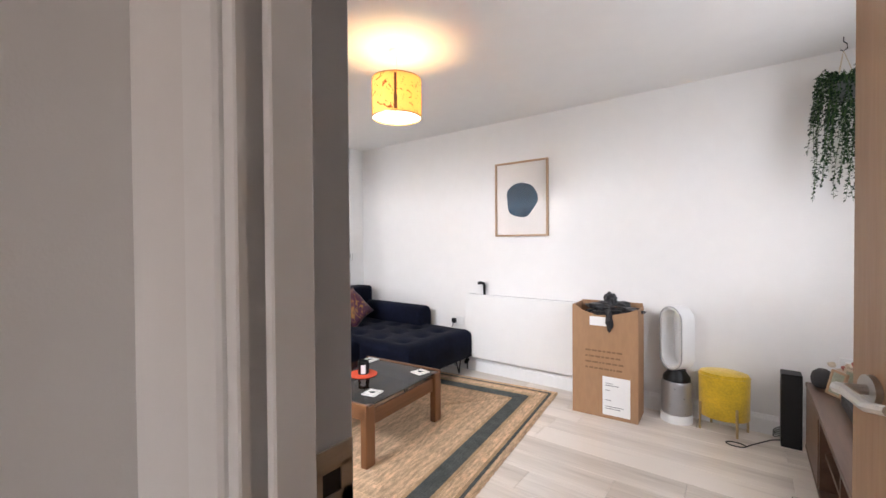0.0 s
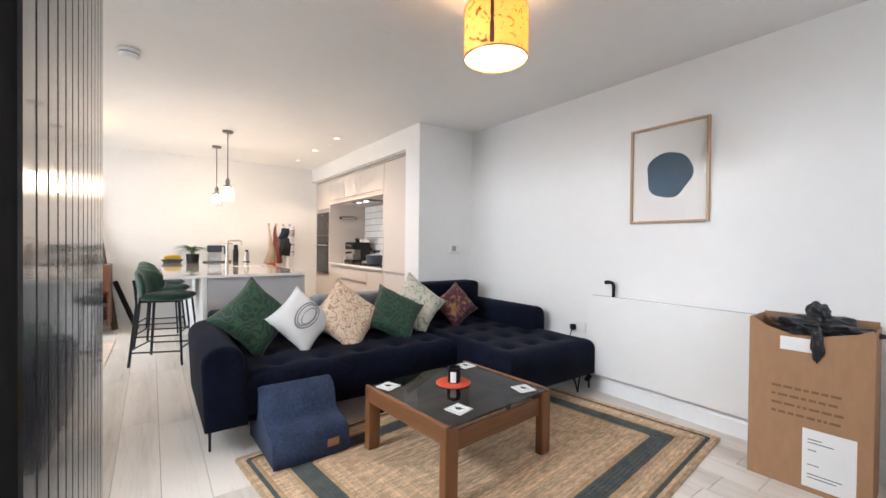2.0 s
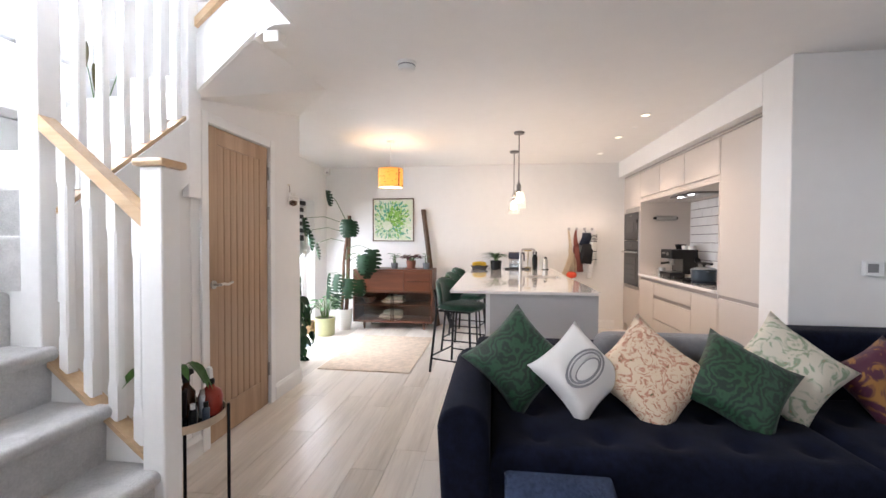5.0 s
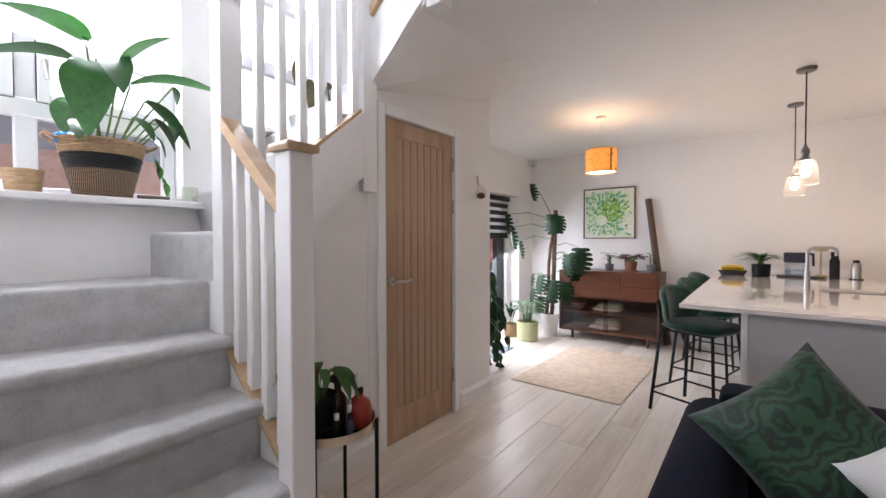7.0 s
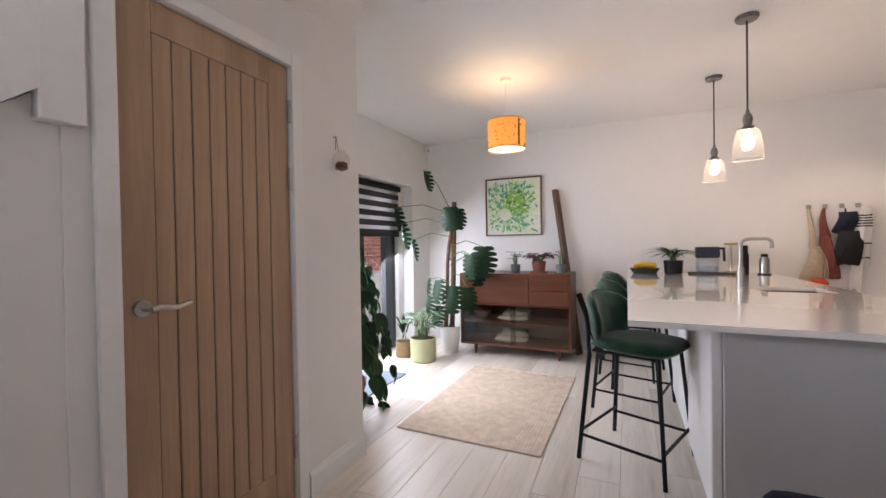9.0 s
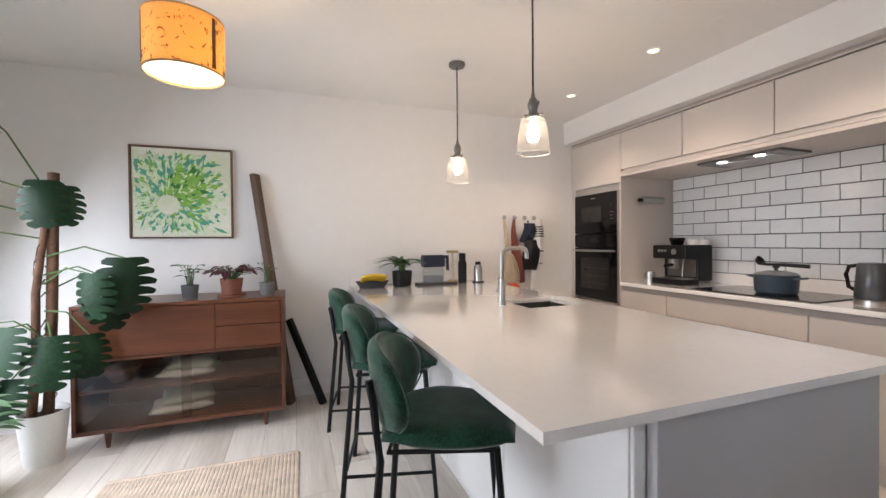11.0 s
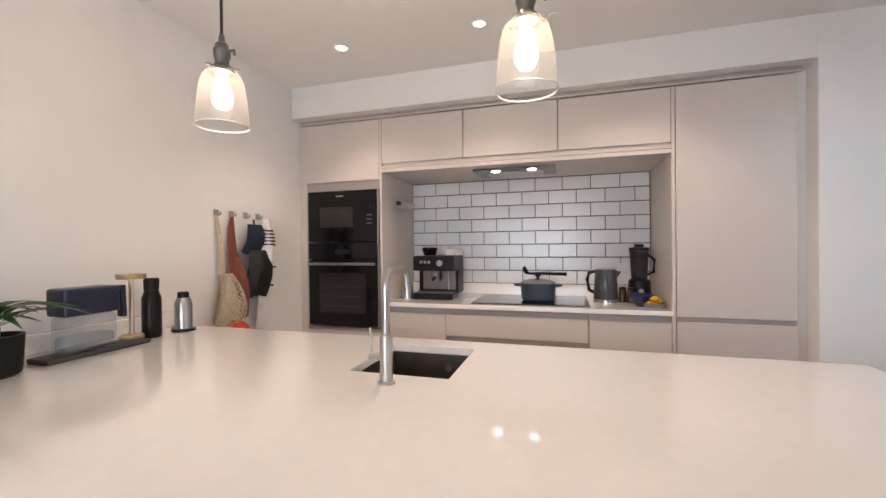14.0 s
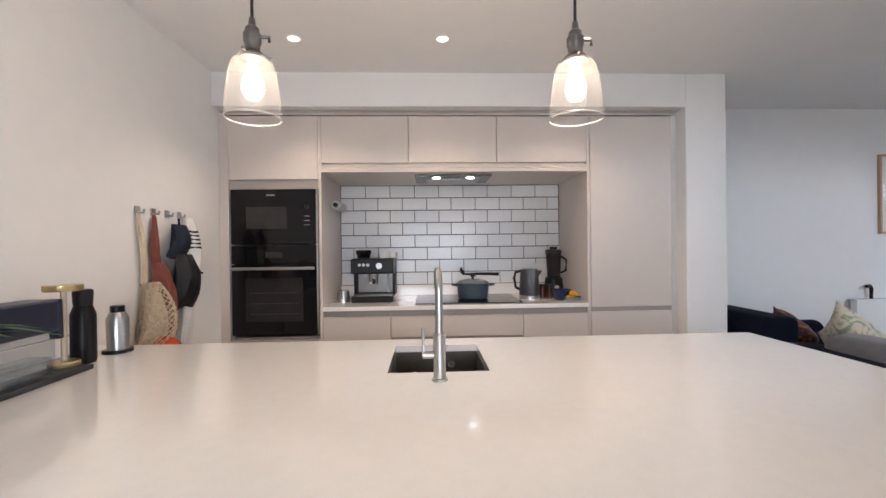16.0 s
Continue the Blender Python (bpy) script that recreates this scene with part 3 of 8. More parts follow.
# spandrel under the second flight, with the raking edge of its string
structure("wall_spandrel", prism([(-2.30, 0), (-3.06, 0), (-3.06, 1.62), (-2.30, 1.0)], "y", Y_CUP - 0.08, Y_CUP - 0.004), "wall")
wall_with("wall_hall", "x", (0.43, 0.545), (-0.56, XE), [HD])
wall_with("wall_stair_side", "y", (-1.30, -1.20), (YS, 0.20), [], top=UP)
structure("wall_post", cube(-1.35, -1.198, 0.201, 0.575, 0, CEIL, 0.004), "wall")
wall_with("wall_cabinet_back", "x", (0.10, 0.20), (-1.20, -0.56), [])
wall_with("wall_cabinet_side", "y", (-0.60, -0.50), (0.20, 0.43), [], top=CEIL)
wall_with("wall_hall_south", "x", (YS - T, YS), (-1.20, XE + T), [(-0.65, 0.25, 1.0, 2.0)])
wall_with("wall_hall_east", "y", (XE, XE + T), (YS, 0.43), [])
# chimney-like pier and bulkhead of the kitchen
structure("pier", cube(-3.92, -3.64, 2.945, YN, 0, CEIL, 0.004), "wall")
structure("bulkhead", cube(XW, -3.92, 2.945, YN, 2.18, CEIL), "wall")
# stairwell above the ceiling
wall_with("wall_stairwell_north", "x", (0.12, 0.24), (-2.98, -1.20), [], top=UP, base=CEIL + 0.25)
wall_with("wall_stairwell_west", "y", (-4.52, -4.40), (YS, 0.12), [], top=UP, base=CEIL + 0.25)
wall_with("wall_landing_north", "x", (0.12, 0.24), (-4.40, -2.98), [], top=UP, base=CEIL + 0.9)
structure("ceiling_stairwell", cube(-4.6, -1.1, YS - T, 0.3, UP, UP + 0.1), "ceiling")

bm = bmesh.new()
box(bm, XW - T, XE + T, 0.12, YN + T, CEIL, CEIL + 0.25)
box(bm, XW - T, X_CUP + 0.02, YS - T, 0.12, CEIL, CEIL + 0.25)
box(bm, -1.20, XE + T, YS - T, 0.12, CEIL, CEIL + 0.25)
structure("ceiling", bm, "ceiling", "smooth white plastered ceiling", "ceiling")
# sloping soffit under the upper turn of the stairs
bm = bmesh.new()
A, Bp, D, E, F = (-3.08, Y_CUP, 2.08), (-3.10, -0.19, CEIL), (-3.885, -0.09, CEIL), (X_CUP, Y_CUP, 2.365), (X_CUP, 0.12, CEIL)
lo = [bm.verts.new(p) for p in (A, Bp, D, E)]
hi = [bm.verts.new((p[0], p[1], 2.62)) for p in (A, Bp, D, E)]
bm.faces.new((lo[0], lo[1], lo[2]))
bm.faces.new((lo[0], lo[2], lo[3]))
for i in range(4):
    j = (i + 1) % 4
    bm.faces.new((lo[i], hi[i], hi[j], lo[j]))
bm.faces.new(hi)
bmesh.ops.recalc_face_normals(bm, faces=bm.faces)
structure("stair_soffit", bm, "wall", "sloping white plastered soffit under the stairs", "soffit")
# ceiling strip between the soffit and the stairwell
structure("ceiling_infill", prism([(X_CUP + 0.02, Y_CUP), (X_CUP + 0.02, 0.12), (-2.98, 0.12), (-2.98, -0.02), (-3.10, -0.19), (-3.885, -0.09)], "z", CEIL + 0.001, CEIL + 0.25), "ceiling")

# floor: a bed for the joints, with planks on it
floor = structure("floor", cube(XW - T, XE + T, YS - T, YN + T, -0.12, -0.006), "joint", "pale limed-oak plank floor", "floor")

# skirting
def skirting(name, run, a, b, face, side):
    prof = [(0, 0), (0.016, 0), (0.016, 0.095), (0.010, 0.108), (0.006, 0.122), (0, 0.125)]
    if run == "x":
        bm = prism([(face + side * d, z) for d, z in prof], "x", a, b)
    else:
        bm = prism([(face + side * d, z) for d, z in prof], "y", a, b)
    return structure(name, bm, "trim")


skirting("baseboard", "x", -3.64, XE, YN, -1)
skirting("baseboard", "y", YS, 2.9, XW, 1)
skirting("baseboard", "y", 2.96, YN, -3.64, 1)
skirting("baseboard", "x", X_CUP, -3.94, Y_CUP, 1)
skirting("baseboard", "x", -3.12, -2.36, Y_CUP, 1)
skirting("baseboard", "y", YS, Y_CUP, X_CUP, -1)
skirting("baseboard", "y", 0.7, YN, XE, -1)


# ---- camera-side doorway: lining, architrave and the open oak door ----
def architrave(name, x0, x1, z1, face, side, w=0.07, d=0.018):
    bm = bmesh.new()
    f0, f1 = sorted((face, face + side * d))
    box(bm, x0 - w, x0, f0, f1, 0, z1 + w, 0.004)
    box(bm, x1, x1 + w, f0, f1, 0, z1 + w, 0.004)
    box(bm, x0, x1, f0, f1, z1, z1 + w, 0.004)
    return structure(name, bm, "trim")


lining = tagged(new("door_lining"), "white painted door lining of the hall doorway", "door lining", kind="structure")
part("jamb", cube(HD[0] - 0.028, HD[0], 0.42, 0.547, 0, HD[3], 0.002), "trim", lining)
part("jamb", cube(HD[1], HD[1] + 0.028, 0.42, 0.555, 0, HD[3], 0.003), "trim", lining)
part("head", cube(HD[0], HD[1], 0.42, 0.555, HD[3] - 0.028, HD[3], 0.003), "trim", lining)
part("stop", cube(HD[0], HD[0] + 0.014, 0.445, 0.49, 0, HD[3] - 0.03, 0.002), "trim", lining)
architrave("architrave", HD[0] - 0.02, HD[1] + 0.02, HD[3], 0.43, -1)
architrave("architrave", HD[0] - 0.02, HD[1] + 0.02, HD[3], 0.545, 1, d=0.009)
strike = thing("strike_plate", (HD[0] + 0.001, 0.515, 0.98), "worn brushed steel strike plate on the white jamb", "strike plate")
strike_bm = cube(0, 0.003, -0.028, 0.028, -0.07, -0.045, 0.001)
for z0, z1 in ((-0.02, 0.02), (0.045, 0.07)):
    box(strike_bm, 0, 0.003, -0.028, 0.028, z0, z1)
box(strike_bm, 0, 0.003, -0.028, -0.012, -0.05, 0.05)
box(strike_bm, 0, 0.003, 0.012, 0.028, -0.05, 0.05)
part("plate", strike_bm, "steel", strike)
part("latch_hole", cube(0.0005, 0.0015, -0.012, 0.012, -0.045, 0.045), "black", strike)


def lever(parent, x, z, face, side, way, name="handle"):
    """A lever handle on a round rose; face: the leaf's face in y, side: outwards, way: the lever's direction in x."""
    bm = bmesh.new()
    m = Matrix.Translation((x, face + side * 0.005, z)) @ Euler((radians(90), 0, 0)).to_matrix().to_4x4()
    bmesh.ops.create_cone(bm, cap_ends=True, segments=24, radius1=0.026, radius2=0.026, depth=0.01, matrix=m)
    tube([(x, face, z), (x, face + side * 0.05, z)], 0.009, bm=bm)
    tube([(x, face + side * 0.05, z), (x + way * 0.03, face + side * 0.052, z + 0.004), (x + way * 0.08, face + side * 0.05, z - 0.004), (x + way * 0.125, face + side * 0.046, z + 0.006)], 0.010, 0.008, bm=bm)
    return part(name, bm, "nickel", parent, "brushed nickel lever handle", smooth=40)


def oak_door(name, at, rz, w, h, label):
    """A framed oak door leaf with vertical grooved boards; hinge at the local origin, leaf along +x."""
    d = thing(name, at, label, "door", rz=rz)
    t, st = 0.040, 0.105
    bm = bmesh.new()
    box(bm, 0, st, -t / 2, t / 2, 0, h, 0.002)
    box(bm, w - st, w, -t / 2, t / 2, 0, h, 0.002)
    part("stile", bm, "oak", d)
    part("rail", cube(st, w - st, -t / 2, t / 2, 0, 0.20, 0.002), "oak", d)
    part("rail", cube(st, w - st, -t / 2, t / 2, h - st, h, 0.002), "oak", d)
    n = 7
    bw = (w - 2 * st) / n
    me = mesh_of("board", cube(0.002, bw - 0.002, -t / 2 + 0.003, t / 2 - 0.003, 0.20, h - st, 0.003), "oak")
    for i in range(n):
        piece("board", me, d, pose(st + i * bw, 0, 0))
    part("groove_backing", cube(st, w - st, -t / 2 + 0.016, t / 2 - 0.016, 0.20, h - st), "oak", d)
    return d


hall_door = oak_door("door_1", (0.55, 0.585, 0.006), 107, 0.76, 1.98, "open oak veneer door with vertical grooved boards")
lever(hall_door, 0.70, 1.0, 0.02, 1, -1)
lever(hall_door, 0.70, 1.0, -0.02, -1, -1)

cup_door = oak_door("door_2", (CUPD[0] + 0.003, Y_CUP - 0.028, 0.004), 0, CUPD[1] - CUPD[0] - 0.006, 1.964, "closed oak cupboard door with vertical grooved boards")
lever(cup_door, CUPD[1] - CUPD[0] - 0.065, 0.985, 0.02, 1, -1)
for hz in (0.22, 1.42, 1.72):
    part("hinge", cube(-0.014, 0.010, 0.0205, 0.036, hz, hz + 0.10, 0.003), "steel", cup_door)
architrave("architrave", CUPD[0], CUPD[1], CUPD[3], Y_CUP, 1, 0.062)

# tall black grooved panel beside the doorway
panel = thing("tall_cabinet", (-1.196, 0.205, 0.0), "tall glossy black cabinet with vertical grooves", "cabinet")
part("body", cube(0, 0.634, 0, 0.425, 0, 2.3, 0.003), "black_gloss", panel)
me = mesh_of("slat", cube(0, 0.0462, 0, 0.018, 0.0, 2.3, 0.0025), "black_gloss")
for i in range(13):
    piece("slat", me, panel, pose(0.003 + i * 0.0485, 0.425, 0))

# ---- garden door: frame, glass, blind ----
gd = tagged(new("window_1"), "anthracite framed glazed garden doors", "door", kind="structure")
yf0, yf1 = YS - 0.24, YS - 0.17
for x0, x1 in ((-6.503, -6.445), (-6.44, -6.31), (-5.91, -5.82), (-5.33, -5.24), (-4.80, -4.72)):
    part("frame_post", cube(x0, x1, yf0, yf1, 0.01, 1.838, 0.004), "anthracite", gd)
structure("door_reveal", cube(-6.624, -6.504, yf0 - 0.005, yf1 + 0.045, 0.0, 1.839, 0.004), "wall", "white plastered reveal beside the garden doors", "reveal")
for z0, z1 in ((0.01, 0.09), (1.77, 1.836)):
    part("frame_rail", cube(-6.50, -4.72, yf0 + 0.005, yf1 - 0.005, z0, z1, 0.003), "anthracite", gd)
for x0, x1 in ((-6.31, -5.91), (-5.82, -5.33), (-5.24, -4.80)):
    p = part("pane", cube(x0, x1, yf0 + 0.03, yf0 + 0.036, 0.09, 1.77), "glass", gd)
    p.visible_shadow = False
blind = thing("roller_blind", (-5.70, YS - 0.10, 1.26), "charcoal and translucent white striped day-and-night roller blind, half lowered", "blind")
part("cassette", cube(-0.795, 0.90, -0.05, 0.03, 0.505, 0.565, 0.012, 2), "black", blind)
nb = 5
for i in range(nb):
    z = 0.02 + i * 0.098
    part("dark_band", cube(-0.785, 0.89, -0.005, -0.001, z, z + 0.058), "blind_dark", blind)
    part("sheer_band", cube(-0.785, 0.89, -0.004, -0.002, z + 0.058, z + 0.098), "sheer", blind, "translucent white voile band")
part("bottom_bar", cube(-0.785, 0.89, -0.012, 0.006, 0.0, 0.022, 0.004), "black", blind)


# ---- stair windows ----
def casement(name, x0, x1, z0, z1, bars, panes, label):
    w = tagged(new(name), label, "window", kind="structure")
    y0, y1 = YS - 0.17, YS - 0.11
    fr = 0.06
    for a, b in ((x0, x0 + fr), (x1 - fr, x1), *[(b - 0.04, b + 0.04) for b in panes]):
        part("window_frame", cube(a, b, y0, y1, z0, z1, 0.006), "upvc", w)
    for a, b in ((z0, z0 + fr), (z1 - fr, z1), *[(b - 0.045, b + 0.045) for b in bars]):
        part("window_frame", cube(x0, x1, y0 + 0.003, y1 + 0.004, a, b, 0.006), "upvc", w)
    p = part("pane", cube(x0 + fr, x1 - fr, y0 + 0.02, y0 + 0.026, z0 + fr, z1 - fr), "glass", w)
    p.visible_shadow = False
    return w


win2 = casement("window_2", SW1[0], SW1[1], SW1[2], SW1[3], (1.87, 2.24), (-1.84,), "white plastic casement window over the stair sill")
for gx0, gx1, gz0, gz1 in ((-2.40, -1.88, 1.905, 2.205), (-1.80, -1.46, 1.905, 2.205)):
    sash = bmesh.new()
    for a, b, c, d in ((gx0, gx0 + 0.045, gz0, gz1), (gx1 - 0.045, gx1, gz0, gz1), (gx0 + 0.045, gx1 - 0.045, gz0, gz0 + 0.045), (gx0 + 0.045, gx1 - 0.045, gz1 - 0.045, gz1)):
        box(sash, a, b, YS - 0.12, YS - 0.09, c, d, 0.005)
    part("sash", sash, "upvc", win2, "opening white sash")
    seal = bmesh.new()
    for a, b, c, d in ((gx0 - 0.004, gx0, gz0, gz1), (gx1, gx1 + 0.004, gz0, gz1), (gx0, gx1, gz0 - 0.004, gz0), (gx0, gx1, gz1, gz1 + 0.004)):
        box(seal, a, b, YS - 0.118, YS - 0.104, c, d)
    part("seal", seal, "blind_dark", win2, "dark rubber seal")
    part("window_handle", tube([(gx1 - 0.022, YS - 0.088, gz0 + 0.19), (gx1 - 0.022, YS - 0.055, gz0 + 0.19), (gx1 - 0.03, YS - 0.05, gz0 + 0.10)], 0.009), "nickel", win2, "satin window handle", smooth=40)
casement("window_3", SW2[0], SW2[1], SW2[2], SW2[3], (2.45, 2.95), (), "white plastic casement window above the stairs")
# window board
structure("window_sill", cube(-2.46, -1.31, YS - 0.10, -1.11, 1.405, 1.437, 0.008, 2), "trim", "deep white window board", "sill")
wall_with("wall_under_sill", "x", (YS, -1.21), (-2.46, -1.30), [], top=1.405, base=0.6)
win4 = tagged(new("window_4"), "front window in the living room wall", "window", kind="structure")
for a, b in ((FW[0], FW[0] + 0.06), (2.07, 2.13), (FW[1] - 0.06, FW[1])):
    part("window_frame", cube(XE + 0.02, XE + 0.09, a, b, FW[2], FW[3], 0.005), "upvc", win4)
for a, b in ((FW[2], FW[2] + 0.06), (FW[3] - 0.06, FW[3])):
    part("window_frame", cube(XE + 0.023, XE + 0.087, FW[0], FW[1], a, b, 0.005), "upvc", win4)

# ---- stairs ----
RISE, GO = 0.2133, 0.235
st = thing("staircase", (0, 0, 0), "white painted staircase with grey carpet and oak handrails", "staircase")
SX0, SX1 = -2.30, -1.305
y = 0.19
for i in range(4):
    z = RISE * (i + 1)
    back = max(y - GO - 0.75, YS)
    nose = [(y - 0.014 + 0.026 * math.cos(a), z - 0.026 + 0.026 * math.sin(a)) for a in [radians(-70 + 20 * k) for k in range(9)]]
    prof = nose + [(back, z), (back, z - RISE), (y - 0.018, z - RISE), (y - 0.014, z - 0.06)]
    part("step", prism(prof, "x", SX0, SX1), "carpet", st, smooth=35)
    y -= GO
# winders round the tall newel
NX, NY = -2.325, -0.60
for i, (p, q) in enumerate((((SX1, -0.90), (SX1, YS)), ((SX1, YS), (-1.95, YS)))):
    z = RISE * (5 + i)
    out = [(NX + 0.04, NY - 0.05), p, q]
    if i == 0:
        out = [(NX + 0.04, NY - 0.10), (SX1, -0.96), (SX1, YS), (NX + 0.04, YS)]
    else:
        out = [(NX + 0.04, NY - 0.05), (-2.225, -1.21), (-2.225, YS), (NX - 0.5, YS), (NX - 0.02, NY - 0.05)]
    wb = prism(out, "z", z - RISE, z)
    bmesh.ops.bevel(wb, geom=[e for e in wb.edges if all(v.co.z > z - 0.01 for v in e.verts)], offset=0.022, segments=4, affect="EDGES", profile=0.5)
    part("winder", wb, "carpet", st, smooth=35)
part("string", cube(-2.345, -2.287, YS, -0.60, 0.0, 1.255), "trim", st)
# second flight, westward
x = -2.44
for i in range(5):
    z = RISE * (7 + i)
    prof = [(x + 0.016, z - 0.018), (x - 0.006, z), (x - 0.9, z), (x - 0.9, z - RISE), (x - 0.02, z - RISE)]
    part("step", prism(prof, "y", YS, Y_CUP - 0.04), "carpet", st, smooth=35)
    x -= GO
SL = 0.845
# raking string of the second flight with its oak capping
z_top = lambda xx: 1.61 + (-2.625 - xx) * SL
part("string", prism([(-2.34, z_top(-2.34) - 0.35), (-2.34, z_top(-2.34)), (-3.04, z_top(-3.04)), (-3.04, z_top(-3.04) - 0.35)], "y", Y_CUP - 0.035, Y_CUP + 0.034), "trim", st)
part("string_cap", prism([(-2.34, z_top(-2.34)), (-2.34, z_top(-2.34) + 0.022), (-3.03, z_top(-3.03) + 0.022), (-3.03, z_top(-3.03))], "y", Y_CUP - 0.05, Y_CUP + 0.022), "oak_rail", st, "oak capping")
part("handrail", prism([(-2.34, z_top(-2.34) + 0.86), (-2.34, z_top(-2.34) + 0.91), (-3.03, z_top(-3.03) + 0.91), (-3.03, z_top(-3.03) + 0.86)], "y", Y_CUP - 0.045, Y_CUP + 0.018), "oak_rail", st, "oak handrail")
# first flight's string, capping and handrail, from the low newel up to the tall one
zs = lambda yy: 0.395 + (-0.06 - yy) * 0.82
part("string", prism([(-0.06, 0.02), (-0.06, zs(-0.06)), (-0.57, zs(-0.57)), (-0.57, 0.02)], "x", -2.335, -2.295), "trim", st)
part("string_cap", prism([(-0.06, zs(-0.06)), (-0.06, zs(-0.06) + 0.022), (-0.57, zs(-0.57) + 0.022), (-0.57, zs(-0.57))], "x", -2.347, -2.277), "oak_rail", st, "oak capping")
hr = lambda yy: 1.255 + (-0.06 - yy) * 0.86
part("handrail", prism([(-0.06, hr(-0.06)), (-0.06, hr(-0.06) + 0.06), (-0.57, hr(-0.57) + 0.06), (-0.57, hr(-0.57))], "x", -2.345, -2.281), "oak_rail", st, "oak handrail")


def newel(x, y, z0, z1, w, cap):
    bm = cube(x - w / 2, x + w / 2, y - w / 2, y + w / 2, z0, z1, 0.004)
    n = part("newel_post", bm, "trim", st)
    if cap:
        part("cap", cube(x - w / 2 - 0.018, x + w / 2 + 0.018, y - w / 2 - 0.018, y + w / 2 + 0.018, z1, z1 + 0.03, 0.012, 2), "oak_rail", n, "oak newel cap")
    return n


newel(-2.30, -0.063, 0.0, 1.53, 0.088, True)
newel(NX, NY, 0.0, 3.3, 0.09, False)
newel(-3.055, Y_CUP - 0.015, 1.505, 3.6, 0.10, False)
newel(-3.06, -0.04, CEIL - 0.06, 3.4, 0.09, False)


def spindle(x, y, z0, z1):
    bm = bmesh.new()
    s = 0.0195
    rings = []
    for z, h, c in ((z0, s, 0.0), (z0 + 0.13, s, 0.0), (z0 + 0.155, s, 0.006), (z1 - 0.155, s, 0.006), (z1 - 0.13, s, 0.0), (z1, s, 0.0)):
        c = max(c, 0.0004)
        rings.append([bm.verts.new((x + a, y + b, z)) for a, b in ((h, h - c), (h - c, h), (c - h, h), (-h, h - c), (-h, c - h), (c - h, -h), (h - c, -h), (h, c - h))])
    for p, q in zip(rings, rings[1:]):
        for k in range(8):
            bm.faces.new((p[k], p[(k + 1) % 8], q[(k + 1) % 8], q[k]))
    bm.faces.new(rings[-1])
    bm.faces.new(list(reversed(rings[0])))
    return part("spindle", bm, "trim", st)


for k in range(4):
    yy = -0.16 - k * 0.105
    spindle(-2.313, yy, zs(yy) + 0.015, hr(yy) + 0.01)
for k in range(6):
    xx = -2.45 - k * 0.105
    spindle(xx, Y_CUP - 0.015, z_top(xx) + 0.015, z_top(xx) + 0.87)
# upper turn: raking side panel, rail and spindles towards the landing
part("string", prism([(Y_CUP, 2.085), (Y_CUP, 2.40), (0.10, 2.98), (0.10, 2.60), (-0.19, CEIL + 0.002)], "x", -3.105, -3.07), "trim", st)
part("handrail", prism([(Y_CUP, 2.44), (Y_CUP, 2.49), (0.10, 3.07), (0.10, 3.02)], "x", -3.12, -3.055), "oak_rail", st, "oak handrail")
part("fascia", cube(-2.99, -1.30, 0.10, 0.118, CEIL - 0.0, CEIL + 0.28), "trim", st)
part("fascia", cube(-2.985, -2.967, 0.0, 0.10, CEIL - 0.0, CEIL + 0.28), "trim", st)

# ---- kitchen: built-in units ----
KF, KB = 3.02, 3.62          # front and back planes of the run
X0, X1, X2, X3 = -6.985, -6.375, -4.57, -3.975


def unit_front(parent, x0, x1, z0, z1, name="door", label=""):
    g = 0.0026
    return part(name, cube(x0 + g, x1 - g, KF - 0.004, KF + 0.016, z0 + g, z1 - g, 0.0016), "unit", parent, label)


oven_unit = thing("oven_housing", (0, 0, 0), "tall cashmere-grey kitchen unit with built-in ovens", "kitchen unit")
part("side_panel", cube(X0, X0 + 0.018, KF + 0.018, KB, 0, 2.14), "unit", oven_unit)
part("side_panel", cube(X1 - 0.018, X1, KF - 0.004, KB, 0, 2.14), "unit", oven_unit)
part("top_panel", cube(X0 + 0.019, X1 - 0.019, KF + 0.02, KB, 2.122, 2.14), "unit", oven_unit)
part("shelf", cube(X0 + 0.019, X1 - 0.019, KF + 0.031, KB, 1.66, 1.70), "unit", oven_unit)
part("lower_body", cube(X0 + 0.019, X1 - 0.019, KF + 0.03, KB, 0.0, 0.66), "unit", oven_unit)
unit_front(oven_unit, X0, X1 - 0.018, 1.715, 2.14)
unit_front(oven_unit, X0, X1 - 0.018, 0.12, 0.645, "drawer")
part("channel", cube(X0, X1 - 0.018, KF + 0.012, KF + 0.03, 1.655, 1.72), "unit_shade", oven_unit)


